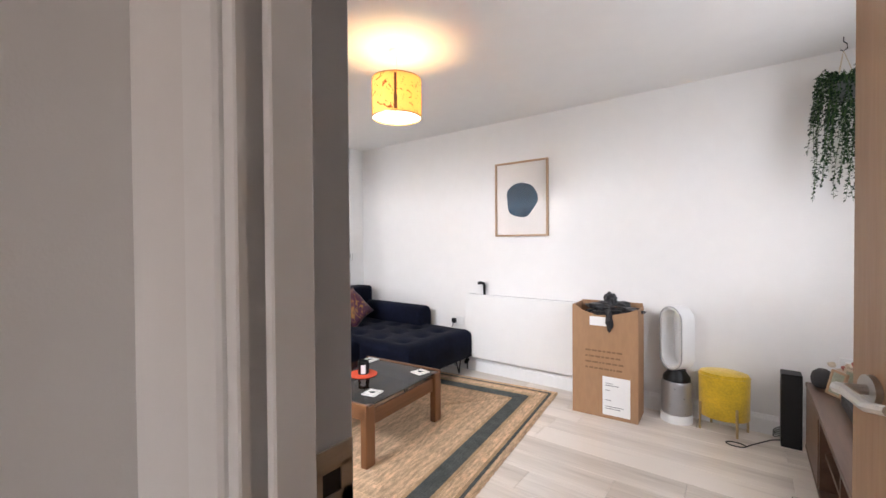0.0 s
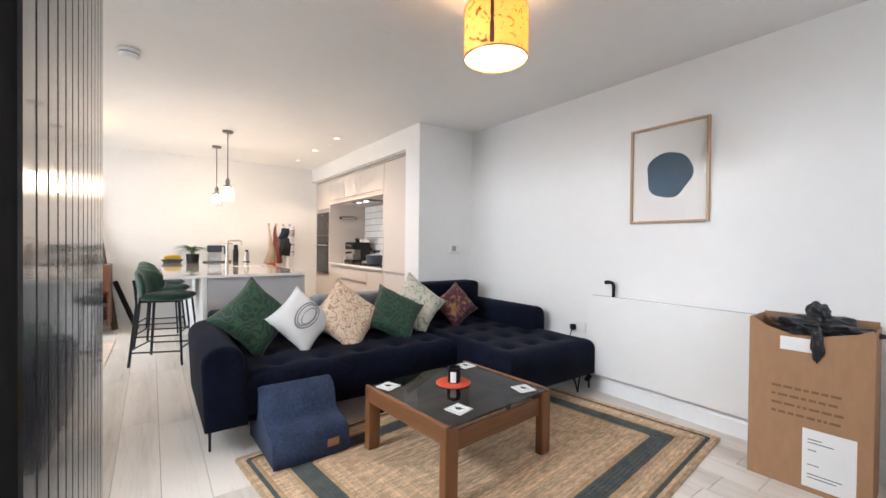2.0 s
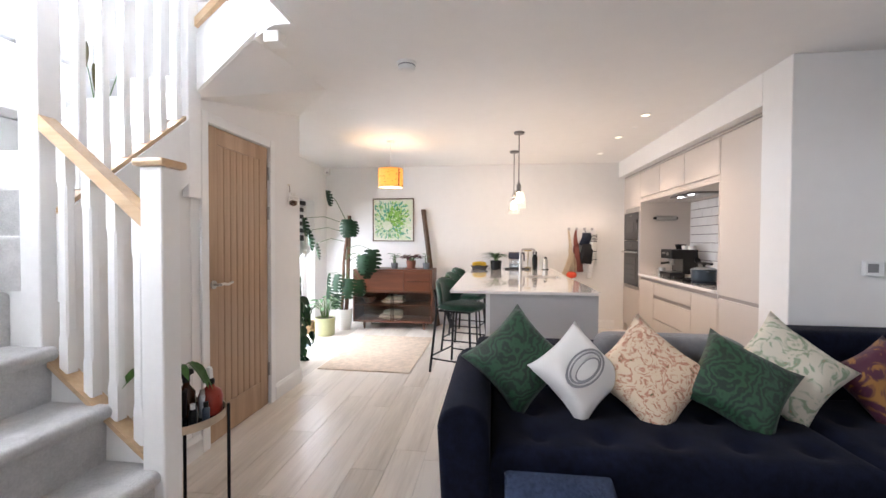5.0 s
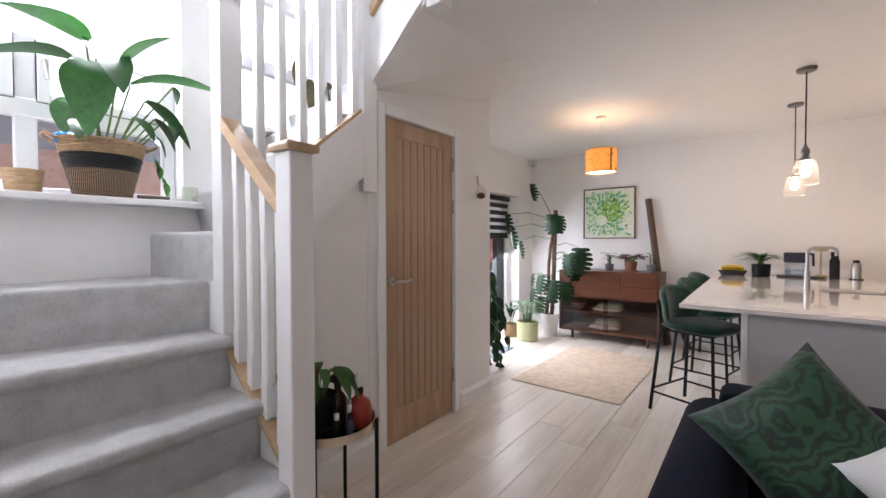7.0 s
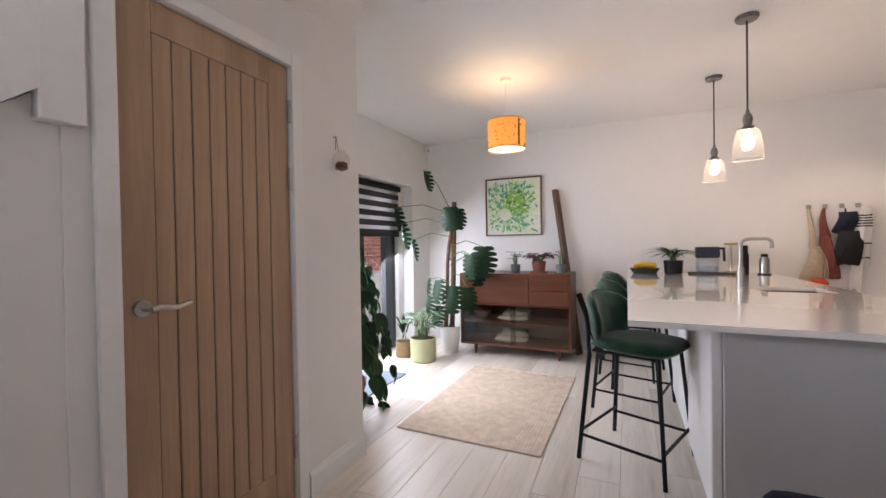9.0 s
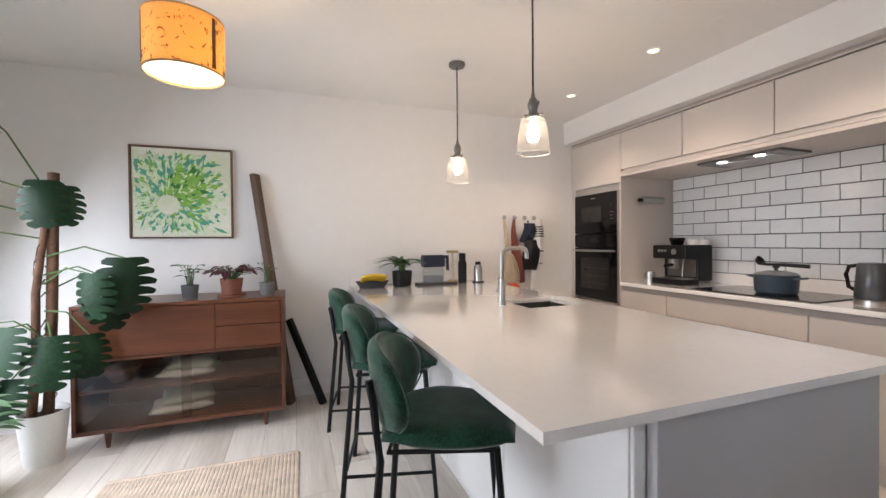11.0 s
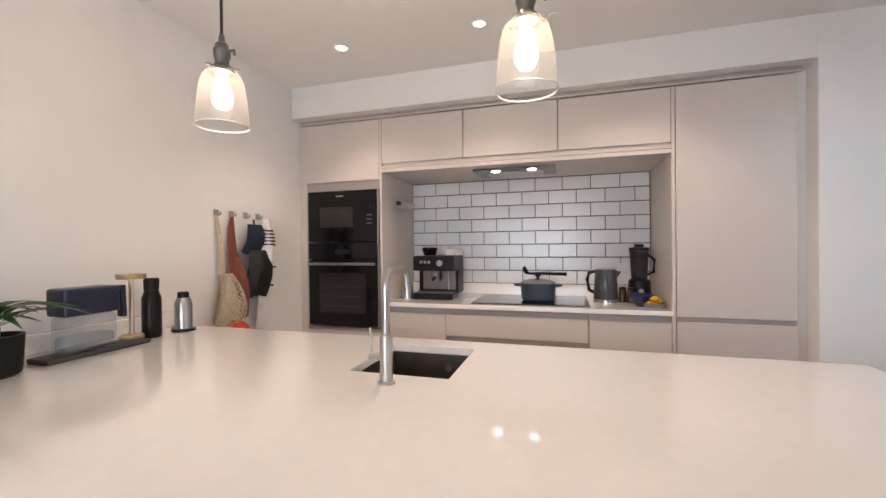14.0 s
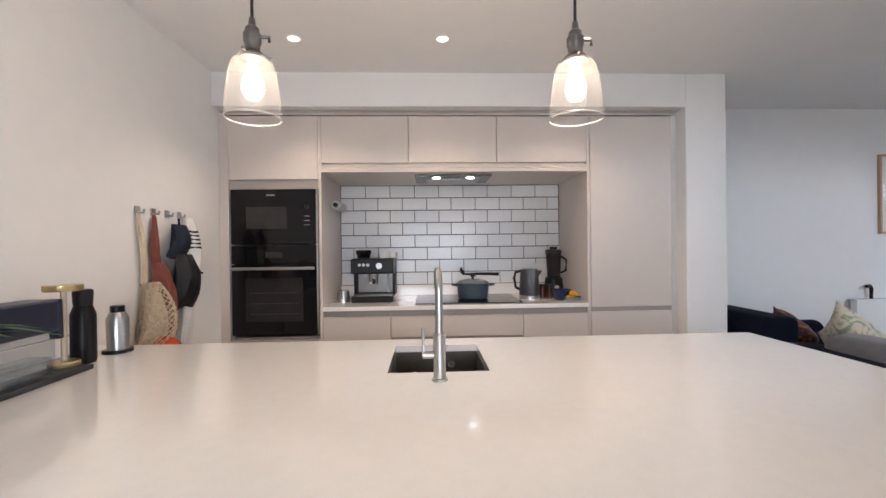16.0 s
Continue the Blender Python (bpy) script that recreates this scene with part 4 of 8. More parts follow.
def oven(name, x0, x1, z0, z1, label, compact):
    o = thing(name, (x0, KF, z0), label, "oven")
    w, h = x1 - x0, z1 - z0
    part("body", cube(0.01, w - 0.01, 0.006, 0.5, 0.004, h - 0.004), "black", o)
    if compact:
        part("door", cube(0.0, w, -0.016, 0.006, 0.0, h - 0.002, 0.003), "black_glass", o, "black glass microwave door")
        part("window", cube(0.10, w - 0.19, -0.0175, -0.0155, h * 0.28, h * 0.68, 0.0), "oven_window", o)
        part("logo_bar", cube(w * 0.42, w * 0.52, -0.0172, -0.016, h - 0.045, h - 0.037), "silver_plastic", o)
        bmk = bmesh.new()
        bmesh.ops.create_cone(bmk, cap_ends=True, segments=24, radius1=0.016, radius2=0.016, depth=0.006, matrix=pose(w - 0.06, -0.019, h * 0.68, 90))
        part("dial", bmk, "black", o, smooth=40)
        for i in range(3):
            part("touch_mark", cube(w - 0.08, w - 0.04, -0.0172, -0.0158, h * (0.5 - i * 0.08), h * (0.5 - i * 0.08) + 0.004), "ink", o)
        bar = (0.01,)
    else:
        part("control_panel", cube(0, w, -0.016, 0.006, h - 0.125, h - 0.004, 0.003), "black_glass", o)
        part("display", cube(w * 0.4, w * 0.6, -0.0172, -0.0158, h - 0.085, h - 0.05), "oven_window", o)
        part("door", cube(0, w, -0.016, 0.006, 0.0, h - 0.13, 0.003), "black_glass", o, "black glass oven door")
        part("window", cube(0.09, w - 0.09, -0.0175, -0.0155, 0.09, h - 0.22), "oven_window", o)
        bmh = cube(0.005, w - 0.005, -0.052, -0.040, h - 0.165, h - 0.145, 0.004)
        box(bmh, 0.02, 0.036, -0.044, -0.012, h - 0.163, h - 0.147)
        box(bmh, w - 0.036, w - 0.02, -0.044, -0.012, h - 0.163, h - 0.147)
        part("handle", bmh, "steel", o, "brushed steel bar handle")
        for i in range(3):
            part("shelf_rail", cube(0.12, w - 0.12, -0.0182, -0.0172, 0.14 + i * 0.07, 0.144 + i * 0.07), "blind_dark", o)
    part("side_trim", cube(w - 0.001, w + 0.012, -0.014, 0.006, 0.0, h, 0.001), "steel", o)
    return o


oven("compact_oven", X0 + 0.018, X1 - 0.034, 1.285, 1.652, "black glass compact microwave oven above the main oven", True)
oven("single_oven", X0 + 0.018, X1 - 0.034, 0.680, 1.280, "black glass single oven with steel bar handle", False)

run = [(X1, -5.922, "base_unit"), (-5.922, -5.021, "drawer_unit"), (-5.021, X2, "base_unit")]
for a, b, nm in run:
    u = thing(nm, (0, 0, 0), "handleless cashmere-grey drawer unit under the hob" if nm == "drawer_unit" else "handleless cashmere-grey base unit under the worktop", "kitchen unit")
    part("body", cube(a + 0.001, b - 0.001, KF + 0.02, KB, 0.12, 0.826), "unit", u)
    # grip channel in the darkened unit colour, with its shade painted in
    part("channel", cube(a + 0.001, b - 0.001, KF + 0.012, KF + 0.02, 0.76, 0.826), "unit_shade", u, "recessed grip channel")
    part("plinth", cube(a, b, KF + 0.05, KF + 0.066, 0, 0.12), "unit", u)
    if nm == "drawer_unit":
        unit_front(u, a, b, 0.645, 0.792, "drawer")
        part("channel", cube(a + 0.001, b - 0.001, KF + 0.010, KF + 0.0195, 0.60, 0.645), "unit_shade", u)
        unit_front(u, a, b, 0.375, 0.612, "drawer")
        unit_front(u, a, b, 0.125, 0.370, "drawer")
    else:
        unit_front(u, a, b, 0.125, 0.792, "door")

for a, b in ((X1, -5.79), (-5.79, -5.192), (-5.192, X2)):
    u = thing("wall_unit", (0, 0, 0), "handleless cashmere-grey wall cupboard above the hob", "kitchen unit", "wall cupboards")
    part("body", cube(a + 0.001, b - 0.001, KF + 0.02, KB, 1.79, 2.138), "unit", u)
    unit_front(u, a, b, 1.822, 2.14)
part_strip = thing("wall_unit_base_panel", (0, 0, 0), "cashmere-grey panel under the wall cupboards", "panel")
part("panel", cube(X1 + 0.001, X2 - 0.001, KF - 0.006, KB, 1.762, 1.788, 0.002), "unit", part_strip)
part("edge", cube(X1 + 0.001, X2 - 0.001, KF - 0.006, KF + 0.012, 1.790, 1.808), "unit", part_strip)

tall = thing("fridge_housing", (0, 0, 0), "tall handleless cashmere-grey fridge housing", "kitchen unit")
bm = cube(X2, X2 + 0.018, KF - 0.004, KB, 0, 2.14)
box(bm, X2 + 0.018, X3, KF + 0.02, KB, 0.12, 2.138)
part("body", bm, "unit", tall)
unit_front(tall, X2 + 0.02, X3, 0.825, 2.14)
part("channel", cube(X2 + 0.02, X3, KF + 0.011, KF + 0.0195, 0.79, 0.826), "unit_shade", tall, "recessed grip channel")
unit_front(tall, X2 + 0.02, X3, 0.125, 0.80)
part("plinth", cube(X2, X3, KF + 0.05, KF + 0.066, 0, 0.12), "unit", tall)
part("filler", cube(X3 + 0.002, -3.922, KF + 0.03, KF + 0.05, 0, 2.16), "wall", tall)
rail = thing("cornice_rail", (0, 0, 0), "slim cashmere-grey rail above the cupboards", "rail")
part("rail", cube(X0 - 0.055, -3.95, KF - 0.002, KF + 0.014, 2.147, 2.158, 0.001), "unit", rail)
# set-back strip, painted darker for the shade below the bulkhead
part("rail", cube(X0 - 0.055, -3.95, KF + 0.006, KF + 0.02, 2.160, 2.178, 0.001), "unit_shade", rail)
part("filler", cube(XW + 0.001, X0 - 0.002, KF + 0.006, KF + 0.02, 0, 2.145), "unit", rail)

worktop = thing("worktop", (0, 0, 0), "polished white quartz worktop behind the hob", "worktop")
part("slab", cube(X1 + 0.001, X2 - 0.001, KF - 0.022, KB, 0.832, 0.860, 0.002), "quartz", worktop)
part("upstand", cube(X1 + 0.001, X2 - 0.001, KB - 0.020, KB, 0.861, 0.948, 0.002), "quartz", worktop)

hob = thing("induction_hob", (-5.38, 3.315, 0.8605), "black glass induction hob set in the worktop", "hob")
part("glass", cube(-0.378, 0.372, -0.255, 0.255, 0, 0.006, 0.002), "black_glass", hob)
for rx, ry, rr in ((-0.2, 0.1, 0.09), (-0.2, -0.12, 0.08), (0.2, 0.1, 0.08), (0.2, -0.12, 0.09)):
    part("ring", lathe([(rr - 0.0015, 0.0062), (rr, 0.0066), (rr + 0.0015, 0.0062)], 40, cx=rx, cy=ry), "ink", hob)

hood = thing("canopy_hood", (-5.48, 3.26, 1.7605), "grey canopy extractor hood with two lit lamps", "extractor hood")
part("plate", cube(-0.27, 0.27, -0.15, 0.15, -0.014, 0.0, 0.004), "pewter", hood)
part("grille", cube(-0.19, 0.19, -0.06, 0.11, -0.020, -0.0145, 0.002), "steel", hood, "brushed steel grease filter")
for lx in (-0.12, 0.12):
    part("lamp", lathe([(0, -0.0185), (0.026, -0.0185), (0.030, -0.0142)], 20, cx=lx, cy=-0.10), "hood_led", hood, "lit round lamp")
part("control", cube(-0.05, 0.05, -0.135, -0.12, -0.0165, -0.0142), "black", hood)

# ---- island ----
IX0, IX1, IY0, IY1, IZ = XW + 0.001, -4.258, 0.808, 2.008, 0.860
SK = (-5.80, -5.478, 1.545, 1.895)
isl_top = thing("island_worktop", (0, 0, 0), "polished white quartz island worktop with sink cut-out", "worktop")
bm = bmesh.new()
for a, b, c, d in ((IX0, SK[0], IY0, IY1), (SK[1], IX1, IY0, IY1), (SK[0], SK[1], IY0, SK[2]), (SK[0], SK[1], SK[3], IY1)):
    box(bm, a, b, c, d, IZ - 0.024, IZ)
bmesh.ops.remove_doubles(bm, verts=bm.verts, dist=1e-5)
part("slab", bm, "quartz", isl_top)
part("upstand", cube(IX0, IX0 + 0.018, IY0, IY1 - 0.02, IZ + 0.001, IZ + 0.075, 0.002), "quartz", isl_top)

isl = thing("kitchen_island", (0, 0, 0), "kitchen island base with pale grey end panel and white back panels", "kitchen island")
bm = bmesh.new()
box(bm, -6.98, SK[0] - 0.05, 1.12, 1.98, 0.1, 0.8355)
box(bm, SK[1] + 0.05, -4.35, 1.12, 1.98, 0.1, 0.8355)
box(bm, SK[0] - 0.05, SK[1] + 0.05, 1.12, 1.98, 0.1, 0.62)
part("carcass", bm, "panel_white", isl)
part("end_panel", cube(-4.335, -4.305, 1.135, 2.0, 0, 0.8355, 0.002), "panel_grey", isl, "pale grey end panel")
part("end_panel", cube(-4.349, -4.337, 1.10, 1.134, 0, 0.8355, 0.002), "panel_white", isl)
bx = -4.352
while bx > -6.9:
    part("back_panel", cube(bx - 0.596, bx - 0.002, 1.10, 1.118, 0.102, 0.8355, 0.002), "panel_white", isl)
    bx -= 0.60
part("plinth", cube(-6.98, -4.35, 1.15, 1.16, 0, 0.10), "panel_white", isl)

sink = thing("undermount_sink", ((SK[0] + SK[1]) / 2, (SK[2] + SK[3]) / 2, IZ - 0.205), "dark steel undermount sink set into the island", "sink")
w2, d2 = (SK[1] - SK[0]) / 2, (SK[3] - SK[2]) / 2
bm = bmesh.new()
box(bm, -w2, w2, -d2, d2, 0, 0.004)
box(bm, -w2 - 0.004, -w2, -d2, d2, 0, 0.178)
box(bm, w2, w2 + 0.004, -d2, d2, 0, 0.178)
box(bm, -w2 - 0.004, w2 + 0.004, -d2 - 0.004, -d2, 0, 0.178)
box(bm, -w2 - 0.004, w2 + 0.004, d2, d2 + 0.004, 0, 0.178)
part("bowl", bm, "sink_steel", sink)
part("drain", lathe([(0, 0.010), (0.022, 0.008), (0.036, 0.010), (0.040, 0.0045)], 24, cx=0.05, cy=0.05), "nickel", sink, smooth=40)
part("overflow", lathe([(0, 0.0), (0.012, 0.0), (0.014, 0.004)], 16), "nickel", sink).matrix_local = pose(0.06, d2 - 0.002, 0.13, 90)
caddy = thing("sink_tidy", (-5.735, 1.62, IZ - 0.2005), "small steel sink tidy holding a brush and sponge", "sink tidy")
part("tray", lathe([(0, 0.0), (0.045, 0.0), (0.048, 0.06), (0.045, 0.06), (0.042, 0.004), (0, 0.004)], 20), "steel", caddy, smooth=40)
part("sponge", cushion_bm(0.07, 0.05, 0.05, 0.5, 6), "yellow", caddy, "orange scrubbing sponge").matrix_local = pose(0.0, 0, 0.03, 40, 0, 20)
part("brush", tube([(0, 0, 0.03), (0.01, 0.02, 0.12), (0.02, 0.03, 0.17)], 0.007), "white_plastic", caddy)

tap = thing("mixer_tap", (-5.638, 1.468, IZ), "brushed steel mixer tap with curved spout", "tap")
part("base", lathe([(0.024, 0), (0.024, 0.006), (0.0185, 0.008), (0.0185, 0.135), (0.0125, 0.14)], 24), "steel", tap, smooth=40)
pts = [(0, 0, 0.13), (0, 0, 0.27)]
for k in range(1, 7):
    a = math.pi / 2 * k / 6
    pts.append((0, 0.045 - 0.045 * math.cos(a), 0.27 + 0.045 * math.sin(a)))
pts += [(0, 0.13, 0.315)]
for k in range(1, 6):
    a = math.pi / 2 * k / 5
    pts.append((0, 0.13 + 0.03 * math.sin(a), 0.285 + 0.03 * math.cos(a)))
pts.append((0, 0.16, 0.255))
part("spout", tube(pts, 0.0112, sides=14), "steel", tap, smooth=50)
lv = tube([(0, 0, 0.075), (-0.05, 0.0, 0.075)], 0.011, sides=12)
tube([(-0.048, 0, 0.075), (-0.048, 0, 0.155)], 0.0045, sides=8, bm=lv)
part("lever", lv, "steel", tap, smooth=50)


# ---- pendants, downlights, drum lamps ----
def pendant(x, y):
    p = thing("pendant_lamp", (x, y, PEND_Z), "lit pendant lamp with ribbed clear glass shade and dark cord", "pendant lamp", "pendants over the island")
    top = CEIL - PEND_Z
    part("canopy", lathe([(0, top), (0.055, top), (0.055, top - 0.012), (0.05, top - 0.022), (0.01, top - 0.026), (0, top - 0.026)], 28), "pewter", p, smooth=40)
    part("cord", tube([(0, 0, 0.165), (0, 0, top - 0.02)], 0.0045), "cord", p)
    hb = lathe([(0, 0.205), (0.008, 0.20), (0.010, 0.18), (0.018, 0.172), (0.020, 0.16), (0.024, 0.155), (0.024, 0.135), (0.020, 0.125), (0.020, 0.11), (0.034, 0.098), (0.036, 0.085), (0.0, 0.085)], 24)
    part("holder", hb, "pewter", p, smooth=30).location.z = -0.03
    for k in range(3):
        a = 2 * math.pi * k / 3 + 0.4
        part("thumbscrew", tube([(0.03 * math.cos(a), 0.03 * math.sin(a), 0.066), (0.050 * math.cos(a), 0.050 * math.sin(a), 0.066)], 0.004), "pewter", p)
    part("switch_key", tube([(0.022, 0, 0.118), (0.046, 0, 0.118), (0.046, 0, 0.104)], 0.0045), "pewter", p, smooth=40)
    prof = [(0.030, 0.064), (0.042, 0.058), (0.055, 0.043), (0.063, 0.013), (0.069, -0.032), (0.073, -0.078), (0.074, -0.104)]
    g = part("shade", lathe(prof, 48), "shade_glass", p, "ribbed clear glass bell", smooth=60)
    g.visible_shadow = False
    r = part("rim", lathe([(0.0728, -0.103), (0.0755, -0.1055), (0.074, -0.108), (0.0718, -0.1055), (0.0728, -0.103)], 48), "shade_rim", g, smooth=60)
    r.visible_shadow = False
    b = part("bulb", lathe([(0, -0.055), (0.018, -0.05), (0.029, -0.028), (0.027, -0.005), (0.016, 0.02), (0.013, 0.052), (0, 0.053)], 20), "bulb", p, "glowing bulb", smooth=60)
    b.visible_shadow = False
    return p


pendant(*PEND_A)
pendant(*PEND_B)
for sx, sy in SPOTS:
    d = thing("downlight", (sx, sy, CEIL), "lit recessed ceiling downlight with white rim", "downlight", "downlights over the worktop")
    part("rim", lathe([(0.030, -0.001), (0.034, -0.006), (0.042, -0.005), (0.043, 0)], 28), "trim", d, smooth=40)
    b = part("lamp", lathe([(0, -0.0025), (0.030, -0.0025)], 24), "downlight", d, "glowing lamp face")
    b.visible_shadow = False


def drum(x, y, z0, h, r):
    d = thing("drum_lamp", (x, y, z0), "lit ochre drum lampshade with dark tree print on a ceiling cord", "ceiling lamp", "drum ceiling lamps")
    top = CEIL - z0
    part("rose", lathe([(0, top), (0.045, top), (0.042, top - 0.018), (0.012, top - 0.025), (0, top - 0.025)], 24), "trim", d, smooth=40)
    part("cord", tube([(0, 0, h - 0.02), (0, 0, top - 0.02)], 0.003), "trim", d)
    part("shade", lathe([(r, 0.002), (r, h), (r - 0.002, h), (r - 0.002, 0.002)], 48), "shade_cloth", d, "ochre printed fabric shade", smooth=50)
    for zz in (0.0, h - 0.006):
        part("ring", lathe([(r - 0.004, zz), (r + 0.0008, zz), (r + 0.0008, zz + 0.007), (r - 0.004, zz + 0.007), (r - 0.004, zz)], 48), "brass", d, smooth=50)
    q = part("diffuser", lathe([(0, 0.010), (r - 0.003, 0.010)], 48), "diffuser", d, "glowing white diffuser disc")
    q.visible_shadow = False
    rnd = random.Random(int(abs(x) * 100))
    for k in range(4):
        a0 = k * 1.6 + rnd.random()
        bmb = bmesh.new()
        wv = 0.05 + 0.03 * rnd.random()
        n = 6
        vs = []
        for i in range(n + 1):
            t = i / n
            za = 0.012 + (h - 0.024) * t
            ww = wv * (1.0 - 0.35 * t) * (0.8 + 0.4 * rnd.random())
            vs.append([bmb.verts.new(((r + 0.0012) * math.cos(a0 + s * ww), (r + 0.0012) * math.sin(a0 + s * ww), za)) for s in (-1, 1)])
        for p, q2 in zip(vs, vs[1:]):
            bmb.faces.new((p[0], p[1], q2[1], q2[0]))
        part("trunk_print", bmb, "print_dark", d, "dark printed tree trunk")
    return d


drum(*DRUM_LIVING, 2.00, 0.225, 0.145)
drum(*DRUM_DINING, 1.872, 0.215, 0.14)
sm = thing("smoke_alarm", (-3.495, 0.605, CEIL), "white round smoke alarm on the ceiling", "smoke alarm")
part("base", lathe([(0, 0), (0.062, 0), (0.062, -0.014), (0, -0.014)], 28), "white_plastic", sm, smooth=40)
part("cover", lathe([(0.054, -0.0145), (0.054, -0.036), (0.044, -0.050), (0, -0.054)], 28), "white_plastic", sm, smooth=40)
part("vent_slot", lathe([(0.0545, -0.019), (0.0548, -0.026)], 28), "ink", sm)
spr = thing("sprinkler_cover", (-2.3, 1.85, CEIL), "small white ceiling sprinkler cover plate", "sprinkler")
part("plate", lathe([(0, -0.006), (0.028, -0.005), (0.032, 0)], 24), "white_plastic", spr, smooth=40)
spr2 = thing("sprinkler_cover", (-5.2, 2.55, CEIL), "small white ceiling sprinkler cover plate", "sprinkler")
part("plate", lathe([(0, -0.006), (0.024, -0.005), (0.028, 0)], 24), "white_plastic", spr2, smooth=40)


# ---- bar stools ----
def back_point(u, v, w, h, t, side, grow=1.0):
    """A point on a padded back that wraps forwards: u across, v up, side +1 inside, -1 outside."""
    x = u * w / 2 * (0.12 + 0.88 * math.sqrt(1 - v * v / 2)) * 1.02
    z = v * h / 2 * (0.12 + 0.88 * math.sqrt(1 - u * u / 2)) * 1.02
    q = max(abs(u), abs(v)) * grow
    puff = math.sqrt(max(1 - q ** 5, 0))
    y = 0.105 * (abs(x) / 0.23) ** 2.2 - 0.16 * z + side * t / 2 * puff
    dent = 0.005 * noise.noise((x * 20, z * 20, side)) * puff
    return (x, -0.215 + y + dent, 0.752 + z)


def back_bm(w, h, t, n=16):
    bm = bmesh.new()
    for side in (1, -1):
        g = [[bm.verts.new(back_point(2 * i / n - 1, 2 * j / n - 1, w, h, t, side)) for j in range(n + 1)] for i in range(n + 1)]
        for i in range(n):
            for j in range(n):
                f = (g[i][j], g[i][j + 1], g[i + 1][j + 1], g[i + 1][j])
                bm.faces.new(f if side > 0 else tuple(reversed(f)))
    bmesh.ops.remove_doubles(bm, verts=bm.verts, dist=0.0005)
    for f in bm.faces:
        f.smooth = True
    return bm


def stool(x, y):
    s = thing("bar_stool", (x, y, 0), "green velvet bar stool with black steel legs at the island", "bar stool", "bar stools at the island")
    seat = cushion_bm(0.46, 0.46, 0.085, 0.35, 12, 3)
    for v in seat.verts:
        u, w = v.co.x / 0.225, v.co.y / 0.215
        q = max(abs(u), abs(w))
        rr = math.hypot(u, w)
        if rr > 1e-6:
            k = q / rr
            v.co.x *= k + (1 - k) * 0.45
            v.co.y *= k + (1 - k) * 0.45
    so = part("seat", seat, "velvet_green", s, "rounded green velvet seat")
    so.matrix_local = pose(0, 0.01, 0.585)
    bo = part("backrest", back_bm(0.46, 0.285, 0.062), "velvet_green", s, "curved green velvet backrest")
    rim = [back_point(u, v, 0.46, 0.285, 0.062, 1, 0.985) for u, v in [(1, k / 8) for k in range(-8, 8)] + [(-k / 8, 1) for k in range(-8, 8)] + [(-1, -k / 8) for k in range(-8, 8)] + [(k / 8, -1) for k in range(-8, 9)]]
    part("piping", tube(rim, 0.003, sides=6), "velvet_green", bo, smooth=60)
    for sx in (-1, 1):
        part("leg", tube([(sx * 0.225, 0.20, 0.0), (sx * 0.165, 0.155, 0.60)], 0.0105), "black_metal", s)
        part("leg", tube([(sx * 0.225, -0.235, 0.0), (sx * 0.180, -0.190, 0.56), (sx * 0.155, -0.208, 0.65), (sx * 0.145, -0.217, 0.72), (sx * 0.140, -0.232, 0.79)], 0.0125), "black_metal", s)
        part("stretcher", tube([(sx * 0.212, 0.19, 0.13), (sx * 0.214, -0.22, 0.13)], 0.008), "black_metal", s)
    for sy, yy in ((0.19, 0), (-0.215, 0)):
        part("stretcher", tube([(-0.212, sy, 0.16), (0.212, sy, 0.16)], 0.008), "black_metal", s, "black footrest bar")
    part("seat_frame", tube([(-0.185, -0.165, 0.592), (0.185, -0.165, 0.592), (0.165, 0.15, 0.592), (-0.165, 0.15, 0.592), (-0.185, -0.165, 0.592)], 0.008), "black_metal", s)
    return s


st1 = stool(-4.94, 0.845)
st1.matrix_world = pose(-4.91, 0.86, 0, 0, 0, -22)
copy_thing(st1, pose(-5.68, 0.86, 0, 0, 0, -15))
copy_thing(st1, pose(-6.48, 0.855, 0, 0, 0, -13))

# ---- things on the back worktop ----
cm = thing("espresso_machine", (-6.07, 3.36, 0.860), "black espresso machine with steel group head on the worktop", "coffee machine")
bm = bmesh.new()
box(bm, -0.155, 0.155, -0.02, 0.14, 0.03, 0.315, 0.012, 2)
box(bm, -0.155, 0.155, -0.15, 0.0, 0.205, 0.315, 0.012, 2)
part("body", bm, "black", cm)
part("drip_tray", cube(-0.15, 0.15, -0.165, 0.0, 0.0, 0.045, 0.006), "black", cm)
part("drip_grille", cube(-0.14, 0.14, -0.155, -0.02, 0.0455, 0.050, 0.001), "steel", cm)
part("group_head", lathe([(0, 0.15), (0.03, 0.15), (0.034, 0.20), (0, 0.204)], 24, cx=0.0, cy=-0.09), "steel", cm, smooth=40)
part("portafilter", tube([(0, -0.09, 0.16), (0.02, -0.21, 0.150)], 0.012, 0.014), "black", cm)
part("front_plate", cube(-0.12, 0.135, -0.0245, -0.0205, 0.06, 0.20, 0.002), "pewter", cm, "dark steel front plate")
part("spout_block", cube(-0.03, 0.03, -0.115, -0.065, 0.125, 0.15, 0.004), "steel", cm)
part("steam_wand", tube([(0.11, -0.12, 0.21), (0.115, -0.14, 0.12), (0.12, -0.15, 0.07)], 0.005), "steel", cm)
for k in range(3):
    part("button", lathe([(0, 0), (0.011, 0), (0.011, 0.006), (0, 0.006)], 16), "steel", cm, smooth=40).matrix_local = pose(-0.09 + 0.03 * k, -0.15, 0.27, 90)
part("gauge", lathe([(0, 0), (0.022, 0), (0.022, 0.008), (0, 0.008)], 20), "steel", cm, smooth=40).matrix_local = pose(0.05, -0.15, 0.262, 90)
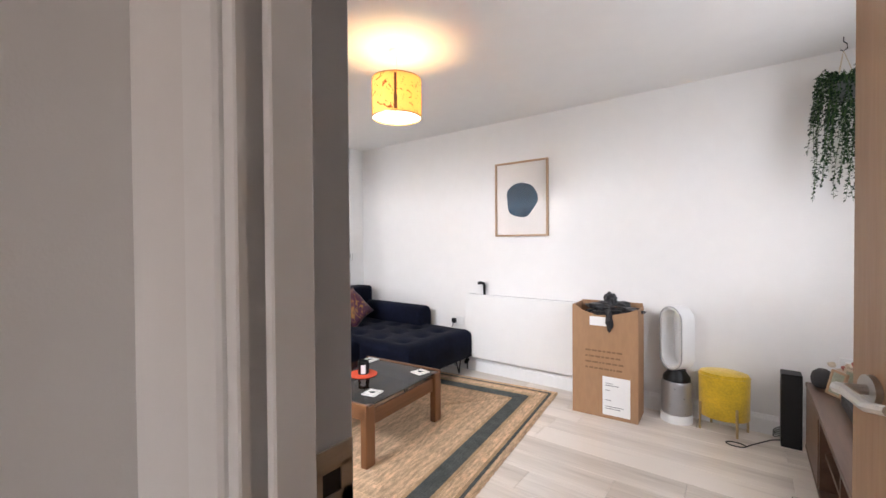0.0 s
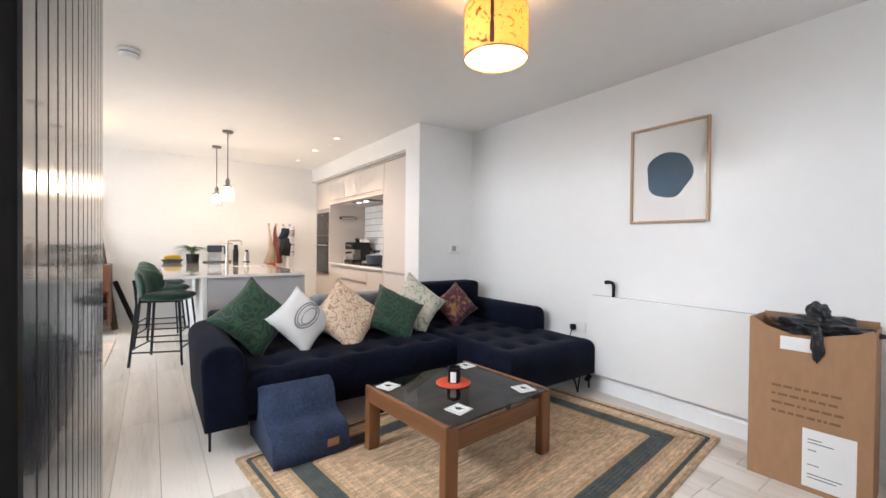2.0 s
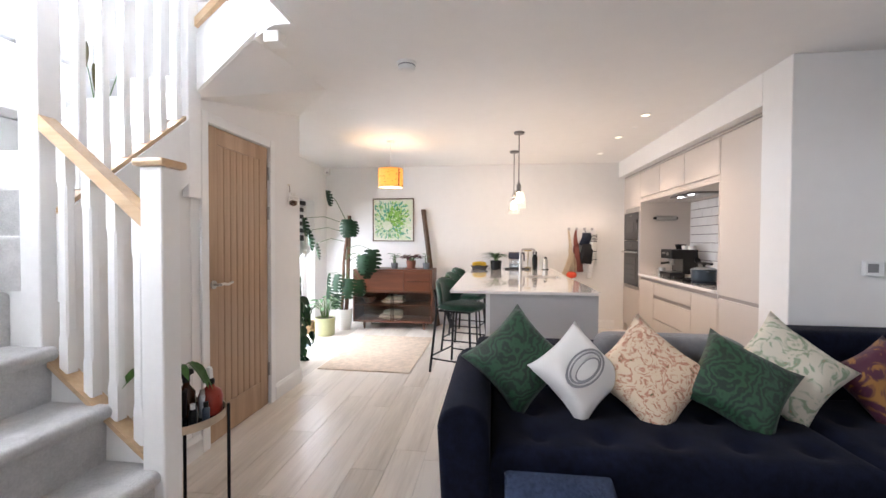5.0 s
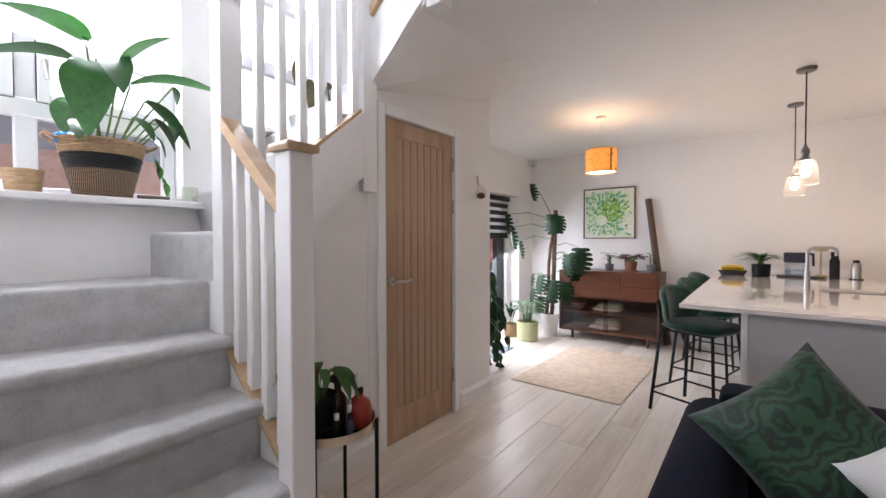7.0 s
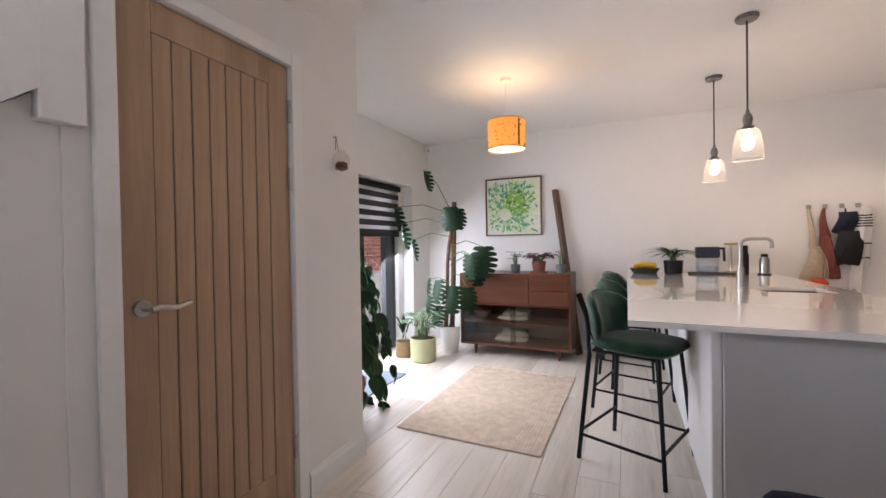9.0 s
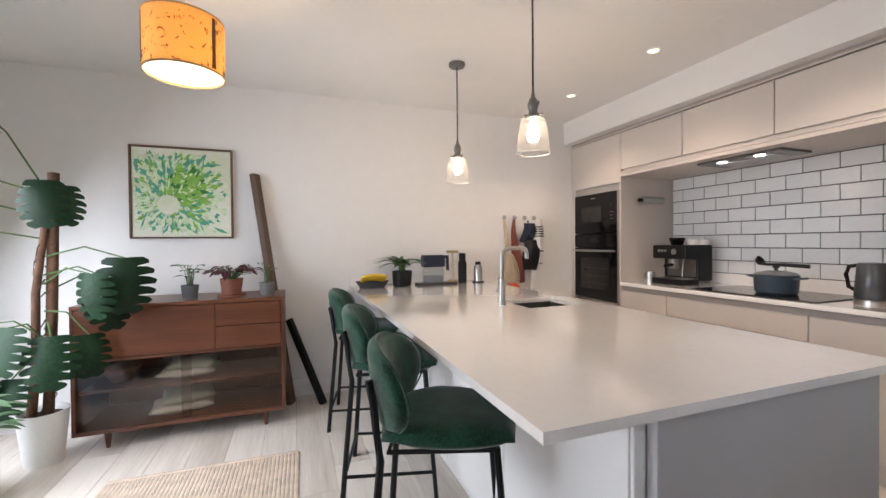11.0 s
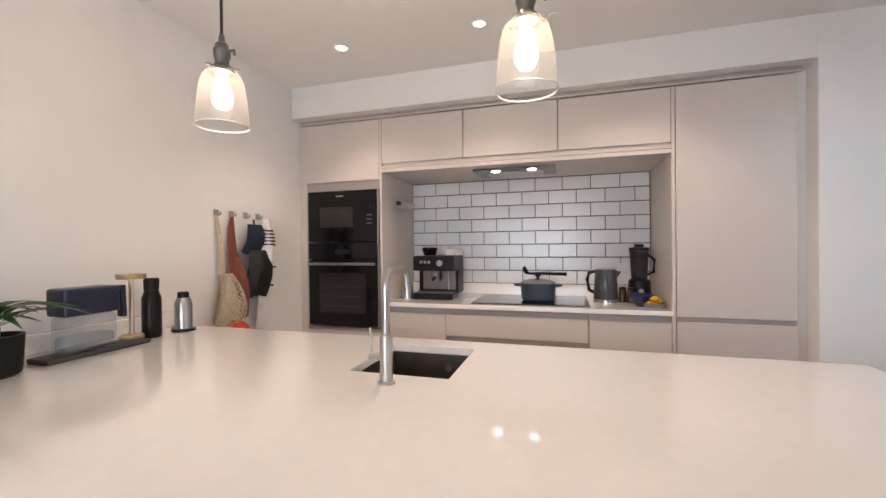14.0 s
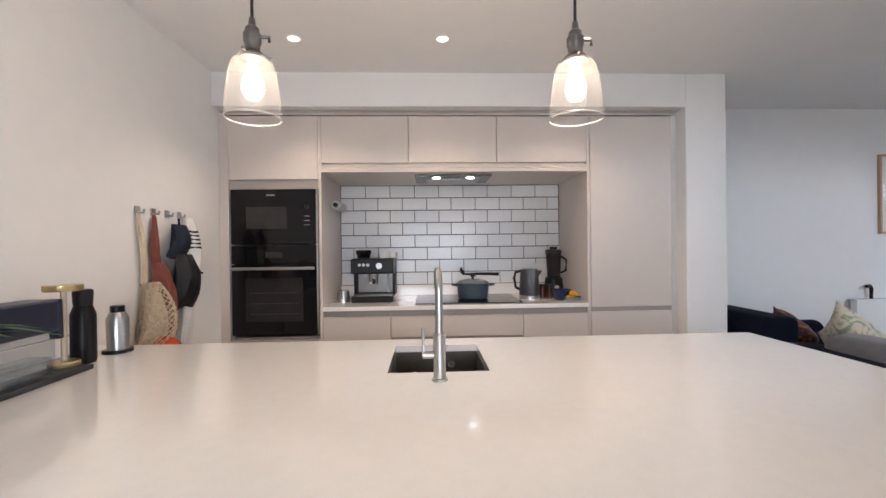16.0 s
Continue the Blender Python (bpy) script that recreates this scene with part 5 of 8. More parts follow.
part("hopper", lathe([(0.045, 0.315), (0.06, 0.36), (0.06, 0.375), (0, 0.378)], 20, cx=-0.09, cy=0.05), "black_glass", cm, smooth=40)
cup = solid("mug", lathe([(0, 0), (0.04, 0), (0.047, 0.045), (0.044, 0.045), (0.037, 0.005), (0, 0.005)], 24), "white_pot", "white mug upside on the espresso machine", "mug", (-6.00, 3.40, 1.1755), smooth=40)
cup2 = solid("mug", lathe([(0, 0), (0.036, 0), (0.042, 0.04), (0.039, 0.04), (0.033, 0.005), (0, 0.005)], 24), "white_pot", "white cup standing on the espresso machine", "mug", (-5.945, 3.44, 1.1755), smooth=40)
jug = thing("milk_jug", (-6.285, 3.25, 0.860), "small steel milk jug beside the coffee machine", "jug")
part("body", lathe([(0, 0), (0.045, 0), (0.046, 0.02), (0.038, 0.085), (0.036, 0.085), (0.043, 0.02), (0, 0.006)], 24), "steel", jug, smooth=40)
part("handle", tube([(0.0, -0.04, 0.075), (0.0, -0.07, 0.06), (0.0, -0.07, 0.03), (0, -0.045, 0.02)], 0.005), "steel", jug, smooth=40)

pan = thing("casserole_pot", (-5.335, 3.28, 0.8675), "slate-blue casserole pot with glass lid on the hob", "cooking pot")
part("body", lathe([(0, 0), (0.10, 0), (0.112, 0.012), (0.118, 0.115), (0.122, 0.118), (0.116, 0.12), (0.108, 0.015), (0, 0.008)], 36), "pot_blue", pan, smooth=40)
part("lid", lathe([(0.118, 0.121), (0.10, 0.134), (0.05, 0.146), (0, 0.148)], 36), "lid_glass", pan, "glass lid", smooth=40)
part("knob", lathe([(0, 0.148), (0.010, 0.148), (0.010, 0.16), (0.02, 0.165), (0.018, 0.176), (0, 0.178)], 20), "black", pan, smooth=40)
for sx in (-1, 1):
    part("handle", tube([(sx * 0.115, -0.03, 0.10), (sx * 0.155, -0.025, 0.105), (sx * 0.155, 0.025, 0.105), (sx * 0.115, 0.03, 0.10)], 0.007), "pot_blue", pan, smooth=40)
lad = thing("ladle", (-5.335, 3.25, 1.04), "black nylon ladle lying across the pot lid", "ladle")
part("handle", tube([(-0.06, 0.0, 0.012), (0.04, 0, 0.013), (0.19, 0.01, 0.008)], 0.008, 0.012), "black", lad, smooth=40)
part("bowl", lathe([(0.0, -0.012), (0.025, -0.004), (0.034, 0.016), (0.032, 0.016), (0.022, 0.0), (0, -0.006)], 20), "black", lad, smooth=40).matrix_local = pose(-0.085, 0, 0.028, 0, 60, 0)

ket = thing("electric_kettle", (-4.895, 3.34, 0.860), "dark grey electric kettle on its base", "kettle")
part("base", lathe([(0, 0), (0.078, 0), (0.078, 0.018), (0, 0.02)], 28), "steel", ket, smooth=40)
part("body", lathe([(0.075, 0.021), (0.078, 0.03), (0.067, 0.20), (0.06, 0.218), (0, 0.222)], 32), "kettle_grey", ket, smooth=40)
part("handle", tube([(-0.06, 0, 0.205), (-0.105, 0, 0.195), (-0.118, 0, 0.15), (-0.105, 0, 0.08), (-0.07, 0, 0.06)], 0.011), "black", ket, smooth=40)
part("spout", prism([(0.05, 0.205), (0.095, 0.205), (0.06, 0.15)], "y", -0.018, 0.018), "kettle_grey", ket)
ble = thing("blender", (-4.675, 3.44, 0.860), "black countertop blender with clear jug", "blender")
part("base", lathe([(0, 0), (0.078, 0), (0.08, 0.02), (0.066, 0.14), (0.05, 0.15), (0, 0.15)], 24), "black", ble, smooth=40)
q = part("jug", lathe([(0.05, 0.15), (0.06, 0.33), (0.062, 0.335)], 24), "smoked", ble, smooth=40)
part("lid", lathe([(0.063, 0.336), (0.063, 0.36), (0.03, 0.365), (0.03, 0.385), (0, 0.385)], 24), "black", ble, smooth=40)
part("handle", tube([(0.055, -0.02, 0.31), (0.085, -0.05, 0.28), (0.08, -0.05, 0.2), (0.05, -0.02, 0.18)], 0.009), "black", ble, smooth=40)
part("dial", lathe([(0, 0), (0.018, 0), (0.016, 0.012), (0, 0.012)], 18), "steel", ble, smooth=40).matrix_local = pose(0, -0.072, 0.07, 80)
solid("mixing_bowl", lathe([(0, 0), (0.035, 0), (0.068, 0.05), (0.072, 0.075), (0.068, 0.075), (0.06, 0.045), (0.03, 0.008), (0, 0.008)], 28), "glaze_blue", "dark blue glazed bowl on the worktop", "bowl", (-4.70, 3.185, 0.860), smooth=40)
jar = thing("spice_jar", (-4.79, 3.36, 0.860), "small glass spice jar with dark lid", "jar")
part("body", lathe([(0, 0), (0.024, 0), (0.024, 0.07), (0.02, 0.08)], 18), "amber", jar, smooth=40)
part("lid", lathe([(0.022, 0.08), (0.022, 0.10), (0, 0.10)], 18), "black", jar, smooth=40)
jar2 = copy_thing(jar, pose(-4.745, 3.33, 0.860))
dish = solid("shallow_dish", lathe([(0, 0), (0.055, 0), (0.064, 0.03), (0.06, 0.03), (0.05, 0.006), (0, 0.006)], 28), "grey_pot", "shallow grey dish holding orange packets", "dish", (-4.640, 3.135, 0.860), smooth=40)
for k, (dx, dy, rz2) in enumerate(((-0.018, 0.0, 20), (0.018, 0.01, -30), (0.0, -0.015, 70))):
    solid("snack_packet", cushion_bm(0.065, 0.05, 0.03, 0.5, 6, k), "yellow", "crumpled orange and yellow packet in the dish", "packet", (-4.640 + dx, 3.135 + dy, 0.872 + 0.014 * k), rz2)
roll = thing("paper_roll_holder", (-6.315, 3.30, 1.56), "steel cylinder roll on a black wall bracket", "paper holder")
part("roll", lathe([(0.012, -0.115), (0.032, -0.115), (0.032, 0.115), (0.012, 0.115)], 24), "steel", roll, smooth=40).matrix_local = pose(0, 0, 0, 90)
part("bar", tube([(0, -0.145, 0), (0, 0.135, 0)], 0.016, sides=14), "black", roll, smooth=40)
part("bracket", cube(-0.0602, 0.006, 0.128, 0.14, -0.012, 0.012, 0.002), "black", roll)
sock = thing("wall_socket", (-4.72, KB - 0.009, 1.07), "white double wall socket above the worktop", "socket")
part("plate", cube(-0.07, 0.07, -0.008, 0, -0.04, 0.04, 0.003), "white_plastic", sock)

# ---- things on the island ----
Z = IZ
bowl = thing("fruit_bowl", (-6.84, 0.96, Z), "dark shallow fruit bowl on the island", "bowl")
part("bowl", lathe([(0, 0), (0.085, 0), (0.112, 0.046), (0.118, 0.05), (0.113, 0.05), (0.08, 0.008), (0, 0.008)], 32), "slate", bowl, "dark glazed dish", smooth=40).scale = (0.72, 1.15, 1)
for k in range(4):
    pts = [(0.105 * math.cos(a), 0.075 * math.sin(a) - 0.03 + 0.022 * k, 0.045 + 0.012 * k + 0.035 * math.sin(a * 1.0)) for a in [math.pi * (0.15 + 0.7 * i / 7) for i in range(8)]]
    pts = [(p[1] * 0.6, p[0], p[2]) for p in pts]
    b = tube(pts, 0.0145, 0.009, 8)
    solid("banana", b, "banana", "ripe yellow banana in the dark bowl", "banana", (-6.84 + 0.01 * k, 0.96, Z - 0.012), smooth=60, group="bananas in the bowl")


def leaf_bm(length, width, droop=0.3, fold=0.2, n=6, bm=None, m=None, lobes=0):
    """A leaf blade along +x with a midrib fold and a droop."""
    bm = bm or bmesh.new()
    m = m or Matrix.Identity(4)
    mid, left, right = [], [], []
    for i in range(n + 1):
        t = i / n
        w = width * (math.sin(math.pi * min(t * 0.93 + 0.07, 1.0)) ** 0.75) * (1.25 - 0.5 * t)
        if lobes and 0 < i < n and i % 2 == 0:
            w *= 1 - lobes
        z = -droop * length * t * t
        mid.append(bm.verts.new(m @ Vector((length * t, 0, z))))
        left.append(bm.verts.new(m @ Vector((length * t * (1.0 if not lobes else 1.02), w / 2, z + fold * w / 2))))
        right.append(bm.verts.new(m @ Vector((length * t, -w / 2, z + fold * w / 2))))
    for i in range(n):
        bm.faces.new((mid[i], mid[i + 1], left[i + 1], left[i]))
        bm.faces.new((right[i], right[i + 1], mid[i + 1], mid[i]))
    for f in bm.faces:
        f.smooth = True
    return bm


def pot_plant(name, at, pot_prof, pot_mat, label, leaves, spread, leaf_len, leaf_w, leaf_mat, seed, upright=0.6, stem_h=0.1, droop=0.5):
    p = thing(name, at, label, "potted plant")
    rnd = random.Random(seed)
    part("pot", lathe(pot_prof, 28), pot_mat, p, smooth=40)
    rim_r, rim_z = max(pot_prof, key=lambda q: q[1])
    part("soil", lathe([(0, rim_z - 0.012), (rim_r * 0.93, rim_z - 0.014)], 20), "soil", p)
    for k in range(leaves):
        a = 2 * math.pi * (k * 0.381966 + rnd.random() * 0.08)
        r = spread * (0.3 + 0.7 * rnd.random())
        h = stem_h * (0.5 + 0.7 * rnd.random())
        tip = (r * math.cos(a), r * math.sin(a), rim_z + h)
        if stem_h > 0.03:
            part("stalk", tube([(0.3 * rim_r * math.cos(a), 0.3 * rim_r * math.sin(a), rim_z - 0.01), (tip[0] * 0.5, tip[1] * 0.5, rim_z + h * 0.75), tip], 0.0025, 0.0018, 5), "stem", p)
        m = pose(*tip, 0, -math.degrees(upright) + 30 * (rnd.random() - 0.5), math.degrees(a))
        s = 0.75 + 0.5 * rnd.random()
        part("leaf", leaf_bm(leaf_len * s, leaf_w * s, droop, 0.25, 6, None, m), leaf_mat, p)
    return p


pot_plant("potted_plant", (-6.83, 1.20, Z), [(0, 0), (0.066, 0), (0.074, 0.008), (0.082, 0.125), (0.076, 0.125), (0.066, 0.10)], "black", "arching strap-leaved green plant in a black pot on the island", 38, 0.055, 0.150, 0.028, "leaf_fern", 4, 0.95, 0.06, 1.05)
tray = thing("counter_tray", (-6.845, 1.50, Z), "long dark slate tray on the island", "tray")
part("tray", cube(-0.055, 0.055, -0.175, 0.175, 0, 0.018, 0.006, 2), "slate", tray)
jg = thing("filter_jug", (-6.845, 1.47, Z + 0.0185), "clear water filter jug with navy lid on a tray", "water jug")
bm = cube(-0.045, 0.045, -0.085, 0.085, 0.0, 0.13, 0.02, 3)
q = part("body", bm, "jug_glass", jg, "clear plastic jug body")
part("water", cube(-0.04, 0.04, -0.079, 0.079, 0.004, 0.06, 0.016, 2), "jug_water", jg)
part("funnel", cube(-0.050, 0.050, -0.092, 0.092, 0.131, 0.23, 0.014, 3), "navy_plastic", jg, "navy filter funnel and lid")
part("handle", prism([(0.092, 0.225), (0.135, 0.225), (0.14, 0.10), (0.122, 0.10), (0.118, 0.205), (0.092, 0.205)], "x", -0.014, 0.014), "navy_plastic", jg)
tl = thing("table_lamp", (-6.87, 1.655, Z + 0.001), "slim brass cordless table lamp with flat disc head", "table lamp")
part("base", lathe([(0, 0), (0.042, 0), (0.042, 0.028), (0.038, 0.032), (0, 0.032)], 24), "brass", tl, smooth=40)
part("stem", tube([(0, 0, 0.03), (0, 0, 0.265)], 0.009, sides=12), "brass_pale", tl, smooth=40)
part("head", lathe([(0, 0.262), (0.050, 0.262), (0.052, 0.268), (0.052, 0.282), (0, 0.285)], 28), "brass", tl, smooth=40)
bt = thing("water_bottle", (-6.89, 1.755, Z), "matt black insulated water bottle on the island", "bottle")
part("body", lathe([(0, 0), (0.035, 0), (0.037, 0.01), (0.037, 0.17), (0.026, 0.205), (0.0, 0.205)], 28), "black", bt, smooth=40)
part("cap", lathe([(0.028, 0.2055), (0.030, 0.25), (0.026, 0.258), (0, 0.258)], 24), "black_metal", bt, smooth=40)
fl = thing("steel_flask", (-6.88, 1.90, Z), "brushed steel flask with black lid on a black coaster", "flask")
part("coaster", lathe([(0, 0), (0.05, 0), (0.05, 0.010), (0, 0.011)], 28), "black", fl, smooth=40)
part("body", lathe([(0, 0.0115), (0.036, 0.0115), (0.037, 0.13), (0.026, 0.155), (0, 0.155)], 28), "steel", fl, smooth=40)
part("cap", lathe([(0.024, 0.1555), (0.024, 0.178), (0.02, 0.182), (0, 0.182)], 24), "black", fl, smooth=40)


# ---- hooks with bags, mitts and towel on the west wall ----
def drape(width_top, width_low, depth, height, seed, n=10, m=14, sway=0.02):
    """A hanging cloth, gathered at the top and fuller below, with folds; top at z=0."""
    bm = bmesh.new()
    rnd = random.Random(seed)
    ph = rnd.random() * 6
    rows = []
    for j in range(m + 1):
        t = j / m
        w = width_top + (width_low - width_top) * (t ** 0.8)
        d = depth * (0.35 + 0.65 * math.sin(math.pi * min(t * 0.9 + 0.05, 1)))
        ring = []
        for i in range(n * 2):
            a = 2 * math.pi * i / (n * 2)
            ripple = 1 + 0.16 * math.sin(a * 5 + ph + t * 2)
            ring.append(bm.verts.new((d / 2 + d / 2 * math.cos(a) * ripple, w / 2 * math.sin(a) * ripple + sway * math.sin(t * 2.5 + ph), -height * t + 0.012 * math.sin(a * 3 + ph) * t)))
        rows.append(ring)
    for p, q in zip(rows, rows[1:]):
        for i in range(n * 2):
            k = (i + 1) % (n * 2)
            bm.faces.new((p[i], p[k], q[k], q[i]))
    bm.faces.new(rows[0])
    bm.faces.new(list(reversed(rows[-1])))
    bmesh.ops.recalc_face_normals(bm, faces=bm.faces)
    return bm


for hy in (2.255, 2.365, 2.475, 2.58):
    hk = thing("wall_hook", (XW, hy, 1.445), "square grey adhesive wall hook on the white wall", "hook", "row of wall hooks")
    part("plate", cube(0, 0.008, -0.018, 0.018, -0.02, 0.02, 0.003), "silver_plastic", hk)
    part("peg", tube([(0.008, 0, -0.008), (0.034, 0, -0.01), (0.038, 0, 0.006)], 0.005), "silver_plastic", hk, smooth=40)
bag = thing("net_bag", (XW + 0.012, 2.255, 1.43), "cream cotton net shopping bag with produce hanging on a hook", "bag")
part("strap", drape(0.02, 0.05, 0.02, 0.34, 2), "cotton", bag, smooth=50)
shell = drape(0.05, 0.21, 0.15, 0.36, 3)
shell.verts.ensure_lookup_table()
net = bmesh.new()
for way in (1, -1):
    for i in range(20):
        tube([shell.verts[j * 20 + (i + way * j) % 20].co for j in range(15)], 0.0021, sides=4, bm=net)
shell.free()
part("net", net, "net_cotton", bag, "cream knotted net").matrix_local = pose(0, 0.01, -0.33)
part("contents", cushion_bm(0.12, 0.15, 0.11, 0.5, 8, 3), "orange", bag, "red packet in the net").matrix_local = pose(0.075, 0.02, -0.70)
part("lining", drape(0.03, 0.15, 0.09, 0.30, 13), "cotton", bag, "folded cream cloth in the net", smooth=50).matrix_local = pose(0.02, 0.005, -0.36)
bag2 = thing("tote_bag", (XW + 0.012, 2.365, 1.43), "rust-red cloth bag hanging on a hook", "bag")
part("strap", drape(0.02, 0.07, 0.025, 0.25, 5), "rust_cloth", bag2, smooth=50)
part("bag", drape(0.07, 0.12, 0.09, 0.36, 6), "rust_cloth", bag2, smooth=50).matrix_local = pose(0, 0.01, -0.24)
mitt = thing("oven_mitt", (XW + 0.035, 2.475, 1.42), "navy and black oven mitts hanging on a hook", "oven mitt")
part("cuff", drape(0.11, 0.13, 0.07, 0.17, 8), "navy_cloth", mitt, smooth=50).matrix_local = pose(0, 0, -0.03)
part("mitten", drape(0.14, 0.18, 0.10, 0.28, 9), "black_cloth", mitt, "black silicone mitten", smooth=50).matrix_local = pose(0.01, 0.03, -0.19)
part("loop", tube([(0.03, 0, 0.0), (0.03, 0.004, -0.04)], 0.006), "navy_cloth", mitt)
TOWEL_BANDS = [0.07 + 0.022 * k for k in range(5)] + [0.30, 0.42]
tw = thing("tea_towel", (XW + 0.010, 2.605, 1.43), "white tea towel with dark stripes hanging on a hook", "towel")
part("cloth", drape(0.05, 0.13, 0.11, 0.50, 11, sway=0.03), "towel", tw, smooth=50)
part("fold", drape(0.06, 0.07, 0.05, 0.34, 12, sway=0.02), "towel", tw, smooth=50).matrix_local = pose(0.03, -0.045, -0.36)
for b0 in TOWEL_BANDS:
    whole = drape(0.0515, 0.1315, 0.1115, 0.50, 11, sway=0.03, m=90)
    cut_faces = [f for f in whole.faces if not (b0 < -f.calc_center_median().z < b0 + 0.010) or len(f.verts) > 4]
    bmesh.ops.delete(whole, geom=cut_faces, context="FACES")
    part("stripe", whole, "navy_cloth", tw, "dark woven stripe", smooth=50)

# ---- living room ----
def pad(x0, x1, y0, y1, z0, z1, r, seg=3, crown=0.0, n=6):
    """An upholstered block with soft edges and a slight crown on top."""
    bm = cube(x0, x1, y0, y1, z0, z1, r, seg)
    if crown:
        bmesh.ops.subdivide_edges(bm, edges=[e for e in bm.edges if e.calc_length() > 0.3], cuts=n, use_grid_fill=True)
        cx, cy, hx, hy = (x0 + x1) / 2, (y0 + y1) / 2, (x1 - x0) / 2, (y1 - y0) / 2
        for v in bm.verts:
            if v.co.z > z1 - r * 0.5:
                u, w = (v.co.x - cx) / hx, (v.co.y - cy) / hy
                v.co.z += crown * max(1 - u * u, 0) * max(1 - w * w, 0) + 0.004 * noise.noise((v.co.x * 6, v.co.y * 6, 1))
    for f in bm.faces:
        f.smooth = True
    return bm


def tufted(x0, x1, y0, y1, z0, z1, r, buttons, depth=0.034, step=0.032):
    """An upholstered block with rounded edges, pulled in at each button."""
    def stops(a, b):
        ends = [0, 0.08 * r, 0.3 * r, 0.62 * r, r]
        n = max(int((b - a - 2 * r) / step), 1)
        return [a + e for e in ends] + [a + r + (b - a - 2 * r) * k / n for k in range(1, n)] + [b - e for e in reversed(ends)]
    xs, ys = stops(x0, x1), stops(y0, y1)
    bm = bmesh.new()

    def height(x, y):
        d = min(x - x0, x1 - x, y - y0, y1 - y)
        z = z1 - (r - math.sqrt(max(r * r - (r - min(d, r)) ** 2, 0)))
        for bx, by in buttons:
            q = (x - bx) ** 2 + (y - by) ** 2
            z -= depth * math.exp(-q / 0.0017) + 0.012 * math.exp(-q / 0.010)
        return z + 0.005 * noise.noise((x * 5, y * 5, 2.0))
    g = [[bm.verts.new((x, y, height(x, y))) for y in ys] for x in xs]
    for i in range(len(xs) - 1):
        for j in range(len(ys) - 1):
            bm.faces.new((g[i][j], g[i + 1][j], g[i + 1][j + 1], g[i][j + 1]))
    nx, ny = len(xs) - 1, len(ys) - 1
    rim = [g[i][0] for i in range(nx)] + [g[nx][j] for j in range(ny)] + [g[i][ny] for i in range(nx, 0, -1)] + [g[0][j] for j in range(ny, 0, -1)]
    low = [bm.verts.new((v.co.x, v.co.y, z0)) for v in rim]
    for k in range(len(rim)):
        j = (k + 1) % len(rim)
        bm.faces.new((rim[k], low[k], low[j], rim[j]))
    bm.faces.new(list(reversed(low)))
    bmesh.ops.recalc_face_normals(bm, faces=bm.faces)
    for f in bm.faces:
        f.smooth = len(f.verts) == 4
    return bm


sofa = thing("corner_sofa", (0, 0, 0), "navy velvet corner sofa with buttoned seats and chaise", "sofa")
SXB, SXF, CXF, SY0, SY1, CY0 = -3.50, -2.56, -1.99, 0.955, 3.53, 2.62
SEAT_TUFTS = [(tx, ty) for tx in (-2.72, -2.98, -3.24) for ty in (1.36, 1.63, 1.90, 2.17, 2.44)]
CHAISE_TUFTS = [(tx, ty) for tx in (-2.20, -2.48, -2.76, -3.04) for ty in (2.80, 3.04, 3.28)]
part("base", pad(SXB + 0.02, SXF - 0.02, SY0 + 0.02, CY0, 0.15, 0.30, 0.03), "velvet_navy", sofa)
part("seat", tufted(SXB + 0.15, SXF, SY0 + 0.20, CY0 - 0.004, 0.20, 0.435, 0.06, SEAT_TUFTS), "velvet_navy", sofa, "buttoned navy velvet seat")
part("chaise", tufted(SXB + 0.15, CXF, CY0, SY1, 0.17, 0.435, 0.07, CHAISE_TUFTS), "velvet_navy", sofa, "long buttoned navy velvet chaise")


def arm_bm(x0, x1, y0, y1, z0, z1, out):
    """A rolled arm that leans outwards a little and rounds off at its top."""
    prof = []
    for k in range(9):
        a = math.pi * k / 8
        prof.append(((y0 + y1) / 2 + out + (y1 - y0) / 2 * math.cos(a), z1 - 0.09 + 0.09 * math.sin(a)))
    prof = [(y1, z0)] + prof + [(y0, z0)]
    bm = prism(prof, "x", x0, x1)
    e = [e for e in bm.edges if abs(e.verts[0].co.x - e.verts[1].co.x) < 1e-6]
    bmesh.ops.bevel(bm, geom=e, offset=0.035, segments=3, affect="EDGES", profile=0.6)
    for f in bm.faces:
        f.smooth = True
    return bm


part("arm", arm_bm(SXB, SXF + 0.02, SY0, SY0 + 0.21, 0.15, 0.60, -0.02), "velvet_navy", sofa, "rolled navy velvet arm")
part("arm", arm_bm(SXB + 0.1, -2.50, SY1 - 0.17, SY1 + 0.02, 0.18, 0.625, 0.01), "velvet_navy", sofa, "rolled navy velvet arm")
part("backrest", pad(SXB - 0.06, SXB + 0.16, SY0 + 0.10, CY0 + 0.02, 0.15, 0.66, 0.05, 3), "velvet_navy", sofa, "low navy velvet back")
bkc = pad(SXB - 0.06, SXB + 0.17, CY0 + 0.10, SY1 - 0.02, 0.15, 0.785, 0.055, 3)
part("backrest", bkc, "velvet_navy", sofa, "raised navy velvet back")
for tx, ty in SEAT_TUFTS + CHAISE_TUFTS:
    part("button", lathe([(0, 0.005), (0.010, 0.003), (0.014, -0.003)], 12, cx=tx, cy=ty), "velvet_navy", sofa, smooth=60).location.z = 0.392
